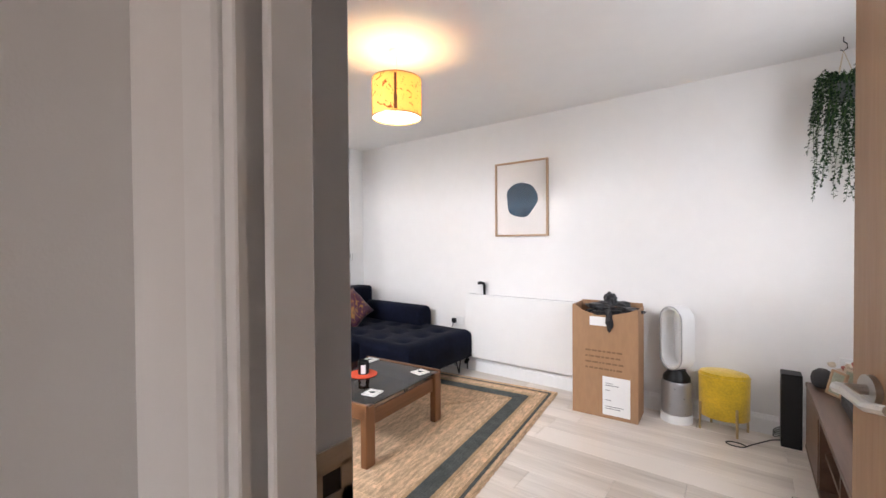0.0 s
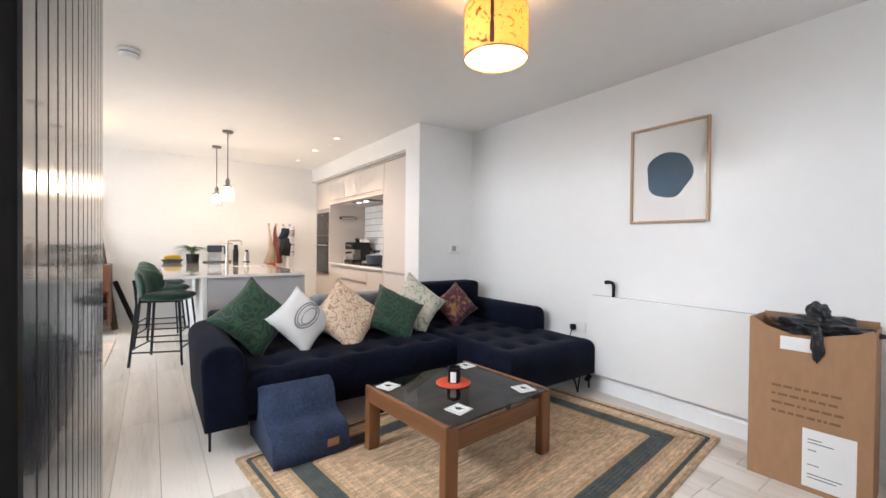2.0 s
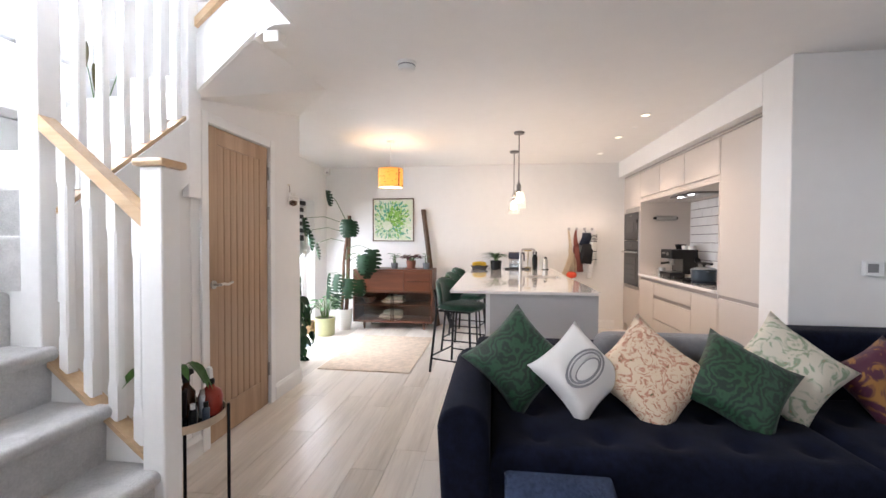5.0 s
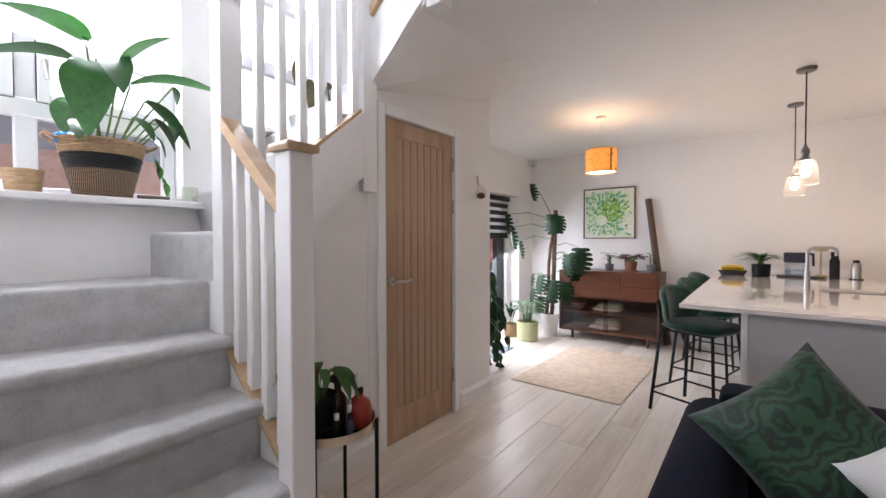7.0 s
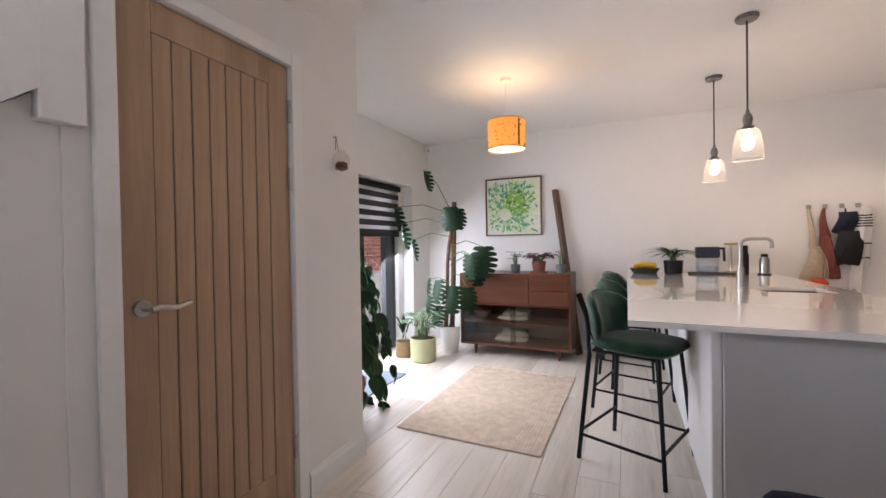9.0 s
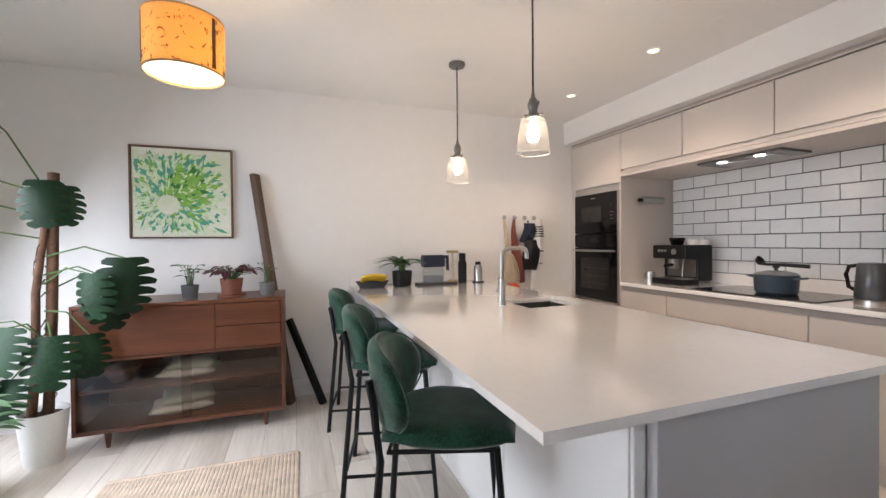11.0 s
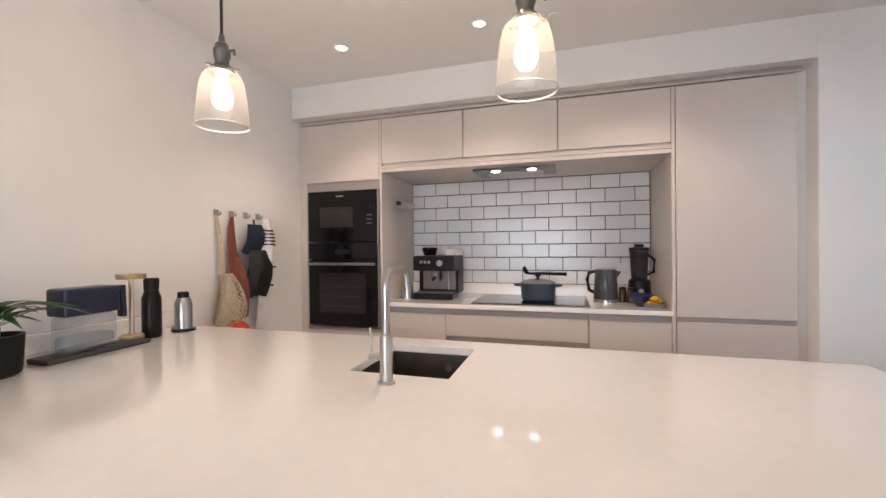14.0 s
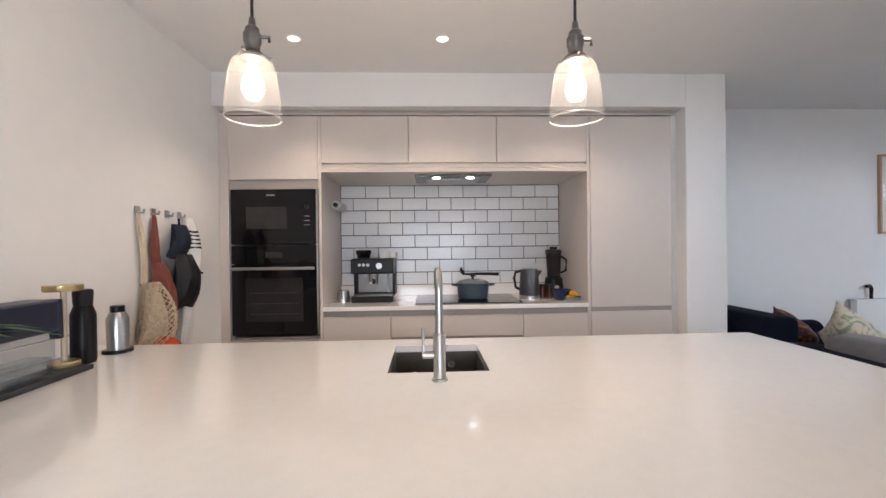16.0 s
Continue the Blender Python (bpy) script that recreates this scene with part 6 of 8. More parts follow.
for lx, ly in ((-2.66, 0.99), (-3.44, 0.99), (-2.07, 2.70), (-2.07, 3.46), (-3.44, 3.46)):
    lg = tube([(lx, ly, 0.16), (lx - 0.02, ly, 0.0)], 0.006)
    tube([(lx - 0.07, ly, 0.16), (lx - 0.02, ly, 0.0)], 0.006, bm=lg)
    part("leg", lg, "black_metal", sofa, "black hairpin leg")
for lx, ly in ((-2.60, 2.0),):
    part("leg", lathe([(0.022, 0), (0.026, 0.16)], 14, cx=lx, cy=ly), "black_metal", sofa)

throw = solid("throw_blanket", pad(-3.46, -3.20, 1.74, 2.50, 0.43, 0.745, 0.10, 4, 0.0), "grey_fabric", "grey bolster cushion along the sofa back", "bolster", smooth=60)


def scatter(x, y, size, tilt, yaw, spin, material, label, seed, z0=0.40):
    """A square scatter cushion standing on one corner or edge, leaning on the sofa back."""
    bm = cushion_bm(size * 1.07, size * 1.07, 0.17, 0.5, 14, seed, 0.13)
    c = solid("scatter_cushion", bm, material, label, "cushion", group="scatter cushions on the sofa")
    m = Euler((0, radians(90 - tilt), 0)).to_matrix().to_4x4()
    mm = pose(0, 0, 0, 0, 0, yaw) @ m @ pose(0, 0, -0.07, 0, 0, spin)
    low = min((mm @ v.co).z for v in c.data.vertices)
    c.matrix_world = Matrix.Translation((x, y, z0 - low)) @ mm
    return c


scatter(-3.08, 1.29, 0.395, 26, 6, 42, "cush_green", "dark green swirl-patterned velvet cushion", 1, 0.385)
wc = scatter(-3.03, 1.58, 0.355, 30, 14, 36, "cush_white", "white linen cushion with a grey oval line print", 2, 0.385)
scatter(-3.06, 1.93, 0.43, 33, -4, 47, "cush_flora", "beige floral tapestry cushion", 3, 0.335)
scatter(-3.00, 2.31, 0.385, 36, -6, 57, "cush_green", "dark green swirl-patterned velvet cushion leaning low", 4, 0.365)
scatter(-3.12, 2.59, 0.40, 26, -8, 47, "cush_leaf", "cream cushion printed with pale green leaves", 5, 0.365)
scatter(-3.12, 3.02, 0.315, 26, -12, 34, "cush_plum", "plum velvet cushion with a gold print", 6, 0.385)
# grey oval line print on the white cushion
for k, (ra, rb, px0) in enumerate(((0.068, 0.115, 0.0), (0.052, 0.098, 0.0), (0.034, 0.078, 0.012))):
    pr = bmesh.new()
    prev = None
    for i in range(33):
        a = 2 * math.pi * i / 32
        px, py = px0 + ra * math.cos(a), rb * math.sin(a)
        ring = []
        for g in (0.93, 1.06):
            qx, qy = px0 + (px - px0) * g, py * g
            u, v = qx / 0.19, qy / 0.19
            ring.append(pr.verts.new((qx, qy, 0.085 + 0.085 * max((1 - abs(u) ** 2.6) * (1 - abs(v) ** 2.6), 0) ** 0.5 + 0.012)))
        if prev:
            pr.faces.new((prev[0], prev[1], ring[1], ring[0]))
        prev = ring
    part("line_print", pr, "ink", wc, "grey printed oval line")

# pet steps
ps = thing("pet_steps", (-2.43, 1.42, 0.0), "slate-blue plush foam pet steps beside the sofa", "pet steps", rz=2)
ps.scale.z = 0.94
prof = [(-0.30, 0.012), (-0.31, 0.15), (-0.30, 0.33), (-0.27, 0.365), (-0.10, 0.375), (-0.045, 0.345), (-0.02, 0.29), (0.0, 0.225), (0.05, 0.195), (0.13, 0.185), (0.165, 0.155), (0.185, 0.09), (0.19, 0.02), (0.17, 0.012)]
bm = prism(prof, "y", -0.205, 0.205)
e = [e for e in bm.edges if abs(e.verts[0].co.y - e.verts[1].co.y) < 1e-6]
bmesh.ops.bevel(bm, geom=e, offset=0.018, segments=2, affect="EDGES", profile=0.6)
part("body", bm, "velvet_blue", ps, smooth=70)
part("leather_tag", cube(0.188, 0.192, 0.07, 0.135, 0.065, 0.11, 0.001), "tan_leather", ps, "tan leather tag")
part("seam", tube([(-0.30, -0.2055, 0.02), (-0.305, -0.2055, 0.33), (-0.09, -0.2055, 0.372), (0.0, -0.2055, 0.22), (0.165, -0.2055, 0.15), (0.185, -0.2055, 0.02)], 0.003, sides=6), "velvet_blue", ps)

# jute rug with dark border bands
rug = thing("jute_rug", (-1.81, 2.30, 0.0), "braided natural jute rug with charcoal border bands", "rug", rz=6.8)
RW, RL = 0.82, 1.115


def ring_flat(hx, hy, w, z, bm=None):
    bm = bm or bmesh.new()
    o = [bm.verts.new((sx * hx, sy * hy, z)) for sx, sy in ((-1, -1), (1, -1), (1, 1), (-1, 1))]
    i = [bm.verts.new((sx * (hx - w), sy * (hy - w), z)) for sx, sy in ((-1, -1), (1, -1), (1, 1), (-1, 1))]
    for k in range(4):
        j = (k + 1) % 4
        bm.faces.new((o[k], o[j], i[j], i[k]))
    return bm


def braid(hx, hy, r, bumps):
    """One braided row round the rug: a low rope with a wavy outer line."""
    pts = []
    for (ax, ay), (bx, by) in (((-hx, -hy), (hx, -hy)), ((hx, -hy), (hx, hy)), ((hx, hy), (-hx, hy)), ((-hx, hy), (-hx, -hy))):
        n = max(int(math.hypot(bx - ax, by - ay) / bumps), 2)
        for i in range(n):
            t = i / n
            s = 0.0016 * (1 if i % 2 else -1)
            nx, ny = (by - ay), -(bx - ax)
            ln = math.hypot(nx, ny)
            pts.append((ax + (bx - ax) * t + s * nx / ln, ay + (by - ay) * t + s * ny / ln, 0.006 + 0.001 * (i % 2)))
    pts.append(pts[0])
    return tube(pts, r, sides=5)


hx, hy, step = RW, RL, 0.021
k = 0
while hx > 0.03:
    matn = "jute_dark" if k in (2, 9, 10, 11, 12, 13) else ("jute_mid" if k in (3, 8, 14) else "jute_light")
    b = part("braid", braid(hx, hy, 0.0136, 0.03 if k < 20 else 0.05), matn, rug, "charcoal braided band" if matn == "jute_dark" else "", smooth=70)
    b.scale.z = 0.62
    hx, hy, k = hx - step, hy - step, k + 1
for fx in (-0.026, 0.0, 0.026):
    part("braid", tube([(fx + 0.0014 * (1 if i % 2 else -1), -hy - 0.012 + (2 * hy + 0.024) * i / 20, 0.006) for i in range(21)], 0.0145, sides=5), "jute_light", rug, smooth=70).scale.z = 0.62

# coffee table
tb = thing("coffee_table", (-1.905, 2.112, 0.012), "teak coffee table with smoked glass top on the rug", "coffee table", rz=5)
HX, HY, TH = 0.345, 0.385, 0.352
for sx in (-1, 1):
    for sy in (-1, 1):
        part("leg", cube(sx * HX - (0.045 if sx > 0 else 0), sx * HX + (0 if sx > 0 else 0.045), sy * HY - (0.075 if sy > 0 else 0), sy * HY + (0 if sy > 0 else 0.075), 0, TH - 0.01, 0.006, 2), "teak_leg", tb)
for sy in (-1, 1):
    part("side_rail", cube(-HX + 0.0, HX - 0.0, sy * HY - (0.022 if sy > 0 else 0), sy * HY + (0 if sy > 0 else 0.022), TH - 0.085, TH + 0.004, 0.008, 2), "teak_x", tb)
for sx in (-1, 1):
    part("apron", cube(sx * (HX - 0.030) - 0.010, sx * (HX - 0.030) + 0.010, -HY + 0.023, HY - 0.023, TH - 0.135, TH - 0.045, 0.004), "teak", tb)
part("glass_top", cube(-HX + 0.004, HX - 0.004, -HY + 0.0235, HY - 0.0235, TH - 0.012, TH - 0.004, 0.002), "smoked_top", tb, "smoked glass top")
tz = 0.012 + TH - 0.0035
ct = solid("table_mat", lathe([(0, 0), (0.098, 0), (0.10, 0.003), (0.098, 0.005), (0, 0.005)], 40), "orange", "round orange felt mat on the glass top", "mat", (-1.98, 2.14, tz), smooth=40)
can = thing("candle_jar", (-1.98, 2.145, tz + 0.0055), "black candle jar with a white label", "candle")
part("jar", lathe([(0, 0), (0.036, 0), (0.038, 0.004), (0.038, 0.086), (0.034, 0.086), (0.034, 0.06), (0, 0.06)], 28), "black", can, smooth=40)
lab = bmesh.new()
vs = [[lab.verts.new((0.0386 * math.cos(a), 0.0386 * math.sin(a), z)) for z in (0.006, 0.066)] for a in [math.radians(-70 + 10 * i) for i in range(6)]]
for p, q in zip(vs, vs[1:]):
    lab.faces.new((p[0], q[0], q[1], p[1]))
part("label_band", lab, "paper", can, "white paper label")
for cx, cy, rz2 in ((-1.66, 1.93, 12), (-2.13, 1.80, 20), (-1.68, 2.40, -10), (-2.19, 2.40, 4)):
    co = thing("coaster", (cx, cy, tz), "square white ceramic coaster with a dark drawing", "coaster", "coasters on the coffee table", rz=rz2)
    part("tile", cube(-0.05, 0.05, -0.05, 0.05, 0, 0.007, 0.002), "white_pot", co)
    part("border", ring_flat(0.044, 0.044, 0.003, 0.0075), "ink", co)
    part("drawing", lathe([(0, 0.0076), (0.018, 0.0076)], 7), "navy_cloth", co)
    part("drawing", prism([(-0.03, -0.004), (0.03, 0.012), (0.028, 0.018), (-0.03, 0.004)], "z", 0.0074, 0.0078), "sage_ink", co)

# framed print on the north wall
pic = thing("framed_print", (-1.508, YN - 0.001, 1.664), "oak-framed print of a blue-grey pebble shape on white", "picture")
fw, fh = 0.262, 0.341
for a in ((-fw, -fw + 0.016, -fh, fh), (fw - 0.016, fw, -fh, fh)):
    part("frame_side", cube(a[0], a[1], -0.028, 0, a[2], a[3], 0.002), "oak", pic)
for a in ((-fh, -fh + 0.016), (fh - 0.016, fh)):
    part("frame_side", cube(-fw + 0.016, fw - 0.016, -0.027, 0, a[0], a[1], 0.002), "oak_bar", pic)
part("paper", cube(-fw + 0.016, fw - 0.016, -0.008, -0.002, -fh + 0.016, fh - 0.016), "print_paper", pic)
blob = [(0.165 * (1 + 0.07 * math.sin(3 * a + 0.6) + 0.045 * math.sin(5 * a + 2)) * math.cos(a) * 0.92, 0.165 * (1 + 0.06 * math.sin(2 * a + 1) + 0.04 * math.sin(4 * a)) * math.sin(a) - 0.01) for a in [2 * math.pi * i / 48 for i in range(48)]]
part("pebble", prism(blob, "y", -0.0088, -0.0082), "pebble", pic, "blue-grey watercolour shape")
g = part("glazing", cube(-fw + 0.016, fw - 0.016, -0.022, -0.020, -fh + 0.016, fh - 0.016), "glass", pic)
g.visible_shadow = False

# radiator
rad = thing("panel_radiator", (-1.52, YN, 0.155), "flat white panel radiator on the north wall", "radiator")
part("front_panel", cube(-0.545, 0.62, -0.098, -0.080, 0, 0.615, 0.004), "white_plastic", rad)
part("convector", cube(-0.53, 0.60, -0.078, -0.025, 0.01, 0.60), "white_plastic", rad)
part("top_grille", cube(-0.545, 0.62, -0.079, -0.022, 0.601, 0.612, 0.002), "panel_grey", rad)
for bx in (-0.4, 0.45):
    part("bracket", cube(bx, bx + 0.03, -0.026, -0.001, 0.05, 0.55), "white_plastic", rad)
part("valve", tube([(-0.56, -0.05, -0.14), (-0.56, -0.05, 0.03), (-0.53, -0.05, 0.05)], 0.008), "black", rad, "black radiator valve", smooth=40)
part("valve_head", lathe([(0, 0), (0.018, 0), (0.020, 0.03), (0.016, 0.055), (0, 0.056)], 18), "black", rad, smooth=40).matrix_local = pose(-0.575, -0.06, -0.08, 0, 35)
cane = thing("walking_cane", (-1.88, YN - 0.045, 0.7685), "black crook handle propped behind the radiator", "cane")
part("shaft", tube([(0, 0, 0.0), (0.0, 0, 0.085), (-0.008, 0, 0.105), (-0.03, -0.01, 0.112), (-0.062, -0.015, 0.108)], 0.013, 0.015), "black", cane, smooth=40)
cane.location.z = 0.7675
skt = thing("wall_socket", (-2.22, YN, 0.475), "white double socket with a black plug", "socket")
part("plate", cube(-0.073, 0.073, -0.010, 0, -0.043, 0.043, 0.003), "white_plastic", skt)
part("plug", cube(-0.058, -0.012, -0.045, -0.0105, -0.024, 0.022, 0.006), "black", skt, "black mains plug")
part("cable", tube([(-0.035, -0.04, -0.02), (-0.06, -0.06, -0.12), (-0.05, -0.05, -0.30), (-0.02, -0.03, -0.462)], 0.004), "black", skt)
th = thing("thermostat", (-3.64, 3.395, 1.11), "white wall thermostat with grey screen on the pier", "thermostat")
part("body", cube(0, 0.028, -0.062, 0.045, -0.045, 0.045, 0.006), "white_plastic", th)
part("screen", cube(0.0282, 0.0295, -0.045, 0.012, -0.022, 0.030), "ink", th)
swt = thing("light_switch", (-3.64, 3.50, 1.11), "white square light switch plate", "switch")
part("plate", cube(0, 0.010, -0.043, 0.043, -0.043, 0.043, 0.003), "white_plastic", swt)
part("rocker", cube(0.0102, 0.014, -0.012, 0.012, -0.02, 0.02, 0.002), "white_plastic", swt)

# cardboard box with sacks
bx = thing("cardboard_box", (-0.685, 3.385, 0.0), "tall open brown cardboard box with printed text", "cardboard box", rz=3)
for a in ((-0.225, -0.219, -0.125, 0.125, 0.80), (0.219, 0.225, -0.125, 0.125, 0.79)):
    part("side_panel", cube(a[0], a[1], a[2], a[3], 0, a[4]), "card", bx)
bm = bmesh.new()
pf = [(-0.219, 0), (0.219, 0), (0.219, 0.80), (0.17, 0.775), (0.06, 0.745), (-0.05, 0.735), (-0.15, 0.765), (-0.219, 0.81)]
part("front_panel", prism(pf, "y", -0.125, -0.119), "card", bx)
part("back_panel", cube(-0.219, 0.219, 0.119, 0.125, 0, 0.81), "card", bx)
part("bottom", cube(-0.219, 0.219, -0.119, 0.119, 0, 0.006), "card", bx)
part("stuffing", cube(-0.21, 0.21, -0.115, 0.115, 0.02, 0.70), "card", bx)
part("shipping_label", cube(-0.01, 0.175, -0.1265, -0.1255, 0.025, 0.30), "paper", bx, "white shipping label")
for k, (z, w) in enumerate(((0.25, 0.05), (0.235, 0.09), (0.20, 0.03), (0.13, 0.04), (0.085, 0.12), (0.07, 0.10))):
    part("label_line", cube(0.01, 0.01 + w, -0.1272, -0.1267, z, z + 0.005), "ink", bx)
for k, w in enumerate((0.24, 0.23, 0.25, 0.24)):
    z = 0.47 - 0.042 * k
    xx = -0.13
    rr = random.Random(k)
    while xx < -0.13 + w - 0.02:
        ww = 0.012 + 0.03 * rr.random()
        part("print_bar", cube(xx, xx + ww, -0.1262, -0.1252, z, z + 0.012), "card_dark", bx)
        xx += ww + 0.008
part("sticker", cube(-0.10, 0.03, -0.1268, -0.1256, 0.66, 0.725), "paper", bx, "white sticker")


def crumple(rx, ry, rz, seed, amp=0.35, sub=4):
    bm = bmesh.new()
    bmesh.ops.create_icosphere(bm, subdivisions=sub, radius=1)
    for v in bm.verts:
        p = v.co.copy()
        k = 1 + amp * noise.noise(p * 2.1 + Vector((seed, 0, 0))) + amp * 0.6 * abs(noise.noise(p * 5.3 + Vector((0, seed, 0))))
        v.co = Vector((p.x * rx * k, p.y * ry * k, p.z * rz * k))
    return bm


sack = solid("plastic_sack", crumple(0.165, 0.09, 0.06, 3.3, 0.7), "bag", "crumpled black plastic sack spilling out of the box", "plastic sack", (-0.685, 3.38, 0.755))
solid("plastic_sack", crumple(0.04, 0.03, 0.06, 7.1, 0.5, 3), "bag", "twisted end of a black plastic sack", "plastic sack", (-0.665, 3.375, 0.83))
solid("plastic_sack", crumple(0.022, 0.012, 0.075, 5.1, 0.4, 3), "bag", "strip of black plastic hanging over the box rim", "plastic sack", (-0.64, 3.252, 0.705))

# bladeless fan
fan = thing("bladeless_fan", (-0.255, 3.525, 0.0), "white and silver bladeless fan heater on the floor", "fan", rz=-35)
part("base", lathe([(0, 0), (0.10, 0), (0.10, 0.05), (0.096, 0.056), (0, 0.058)], 36), "white_plastic", fan, smooth=40)
part("body", lathe([(0.094, 0.0585), (0.096, 0.064), (0.096, 0.27), (0.09, 0.285), (0, 0.286)], 36), "silver_plastic", fan, "perforated silver cylinder", smooth=40)
part("collar", lathe([(0.088, 0.2865), (0.085, 0.315), (0.060, 0.345), (0.055, 0.365), (0, 0.37)], 36), "black", fan, smooth=40)


def stadium(w, h, n=12):
    pts = []
    for k in range(n + 1):
        a = math.pi * k / n
        pts.append((w * math.cos(a), h / 2 - w + w * math.sin(a)))
    for k in range(n + 1):
        a = math.pi + math.pi * k / n
        pts.append((w * math.cos(a), -h / 2 + w + w * math.sin(a)))
    return pts


bm = bmesh.new()
o, i2 = stadium(0.098, 0.45), stadium(0.076, 0.405)
n = len(o)
vo = [[bm.verts.new((p[0], y, p[1] + 0.585)) for p in o] for y in (-0.055, 0.055)]
vi = [[bm.verts.new((p[0], y, p[1] + 0.585)) for p in i2] for y in (-0.055, 0.055)]
for k in range(n):
    j = (k + 1) % n
    bm.faces.new((vo[0][k], vo[0][j], vo[1][j], vo[1][k]))
    bm.faces.new((vi[0][k], vi[1][k], vi[1][j], vi[0][j]))
    bm.faces.new((vo[0][k], vi[0][k], vi[0][j], vo[0][j]))
    bm.faces.new((vo[1][k], vo[1][j], vi[1][j], vi[1][k]))
bmesh.ops.recalc_face_normals(bm, faces=bm.faces)
part("air_loop", bm, "white_plastic", fan, "tall white oval air loop", smooth=40)
part("rim_line", tube([(p[0] * 0.93, -0.0565, p[1] * 0.985 + 0.585) for p in stadium(0.098, 0.45)] + [(0.091, -0.0565, 0.585 + 0.12)], 0.004, sides=6), "silver_plastic", fan)

# mustard pouf
pf = thing("pouf_stool", (0.02, 3.525, 0.0), "oval mustard velvet pouf on brass legs", "pouf")
pf.scale = (1.03, 0.74, 0.91)
part("drum", lathe([(0, 0.10), (0.128, 0.10), (0.138, 0.112), (0.140, 0.40), (0.132, 0.428), (0.09, 0.44), (0, 0.442)], 44), "mustard", pf, smooth=50)
part("piping", lathe([(0.1395, 0.404), (0.1435, 0.408), (0.1395, 0.412)], 44), "mustard", pf, smooth=50)
for k in range(4):
    a = math.radians(30 + 90 * k)
    part("leg", tube([(0.1445 * math.cos(a), 0.1445 * math.sin(a), 0.20), (0.146 * math.cos(a), 0.146 * math.sin(a), 0.0)], 0.0075), "brass", pf, "brass leg", smooth=40)
cab = thing("mains_cable", (0.11, 3.33, 0.0), "thin black cable looped on the floor", "cable")
part("loop", tube([(0.05 * math.cos(a) - 0.02, 0.03 * math.sin(a), 0.004) for a in [2 * math.pi * i / 20 for i in range(20)]] + [(0.06, 0.05, 0.004), (0.16, 0.20, 0.004), (0.24, 0.26, 0.004)], 0.0035, sides=6), "black", cab)
coil = thing("mains_cable", (0.31, 3.59, 0.0), "coiled black cable by the skirting", "cable")
part("coil", tube([(0.03 * math.cos(a) * (1 + 0.1 * math.sin(3 * a)), 0.012 * math.sin(a), 0.03 + 0.025 * math.sin(a + 1) + 0.001 * i) for i, a in enumerate([2 * math.pi * i / 14 for i in range(40)])], 0.003, sides=5), "black", coil)
coil.location.z = -0.002

# speaker, media unit and things on it
spk = thing("tower_speaker", (0.362, 3.53, 0.0), "slim black tower loudspeaker on the floor", "loudspeaker")
part("cabinet", cube(-0.05, 0.05, -0.06, 0.06, 0, 0.45, 0.004), "black", spk)
part("grille", cube(-0.046, 0.046, -0.0645, -0.0605, 0.01, 0.44, 0.002), "black_cloth", spk)
mu = thing("media_unit", (0.635, 2.51, 0.0), "low dark walnut media unit along the east wall", "media unit")
part("top", cube(-0.225, 0.225, -0.80, 0.80, 0.44, 0.465, 0.003), "walnut", mu)
part("bottom", cube(-0.225, 0.225, -0.80, 0.80, 0.09, 0.112, 0.003), "walnut", mu)
for y0 in (-0.80, -0.28, 0.26, 0.778):
    part("upright", cube(-0.22, 0.22, y0, y0 + 0.022, 0.1125, 0.4395), "walnut", mu)
part("back", cube(0.21, 0.22, -0.775, 0.775, 0.113, 0.439), "walnut", mu)
part("shelf", cube(-0.20, 0.20, -0.257, 0.259, 0.27, 0.288), "walnut", mu)
part("drawer_front", cube(-0.224, -0.206, 0.285, 0.775, 0.116, 0.436, 0.002), "walnut", mu)
for lx in (-0.17, 0.17):
    for ly in (-0.7, 0.7):
        part("leg", lathe([(0.012, 0), (0.02, 0.09)], 12, cx=lx, cy=ly), "walnut", mu, smooth=40)
sp2 = thing("smart_speaker", (0.475, 3.25, 0.4655), "round black fabric smart speaker on the media unit", "loudspeaker")
part("body", lathe([(0, 0), (0.035, 0), (0.048, 0.02), (0.05, 0.05), (0.042, 0.08), (0.02, 0.098), (0, 0.10)], 28), "blind_dark", sp2, smooth=60)
vase = thing("dried_flowers", (0.585, 3.24, 0.4655), "small pot of dried pink and cream flowers on the media unit", "dried flowers")
part("pot", lathe([(0, 0), (0.03, 0), (0.04, 0.05), (0.036, 0.05), (0, 0.04)], 20), "white_pot", vase, smooth=40)
rr = random.Random(9)
for k in range(16):
    a, rad_, h = rr.random() * 6.28, 0.02 + 0.06 * rr.random(), 0.09 + 0.07 * rr.random()
    part("stalk", tube([(0, 0, 0.04), (rad_ * 0.6 * math.cos(a), rad_ * 0.6 * math.sin(a), h * 0.7), (rad_ * math.cos(a), rad_ * math.sin(a), h)], 0.0015, sides=4), "jute_pale", vase)
    fb = crumple(0.017, 0.017, 0.014, k * 1.7, 0.4, 2)
    part("bloom", fb, "bloom_pink" if k % 2 else "bloom_cream", vase).matrix_local = pose(rad_ * math.cos(a), rad_ * math.sin(a), h)
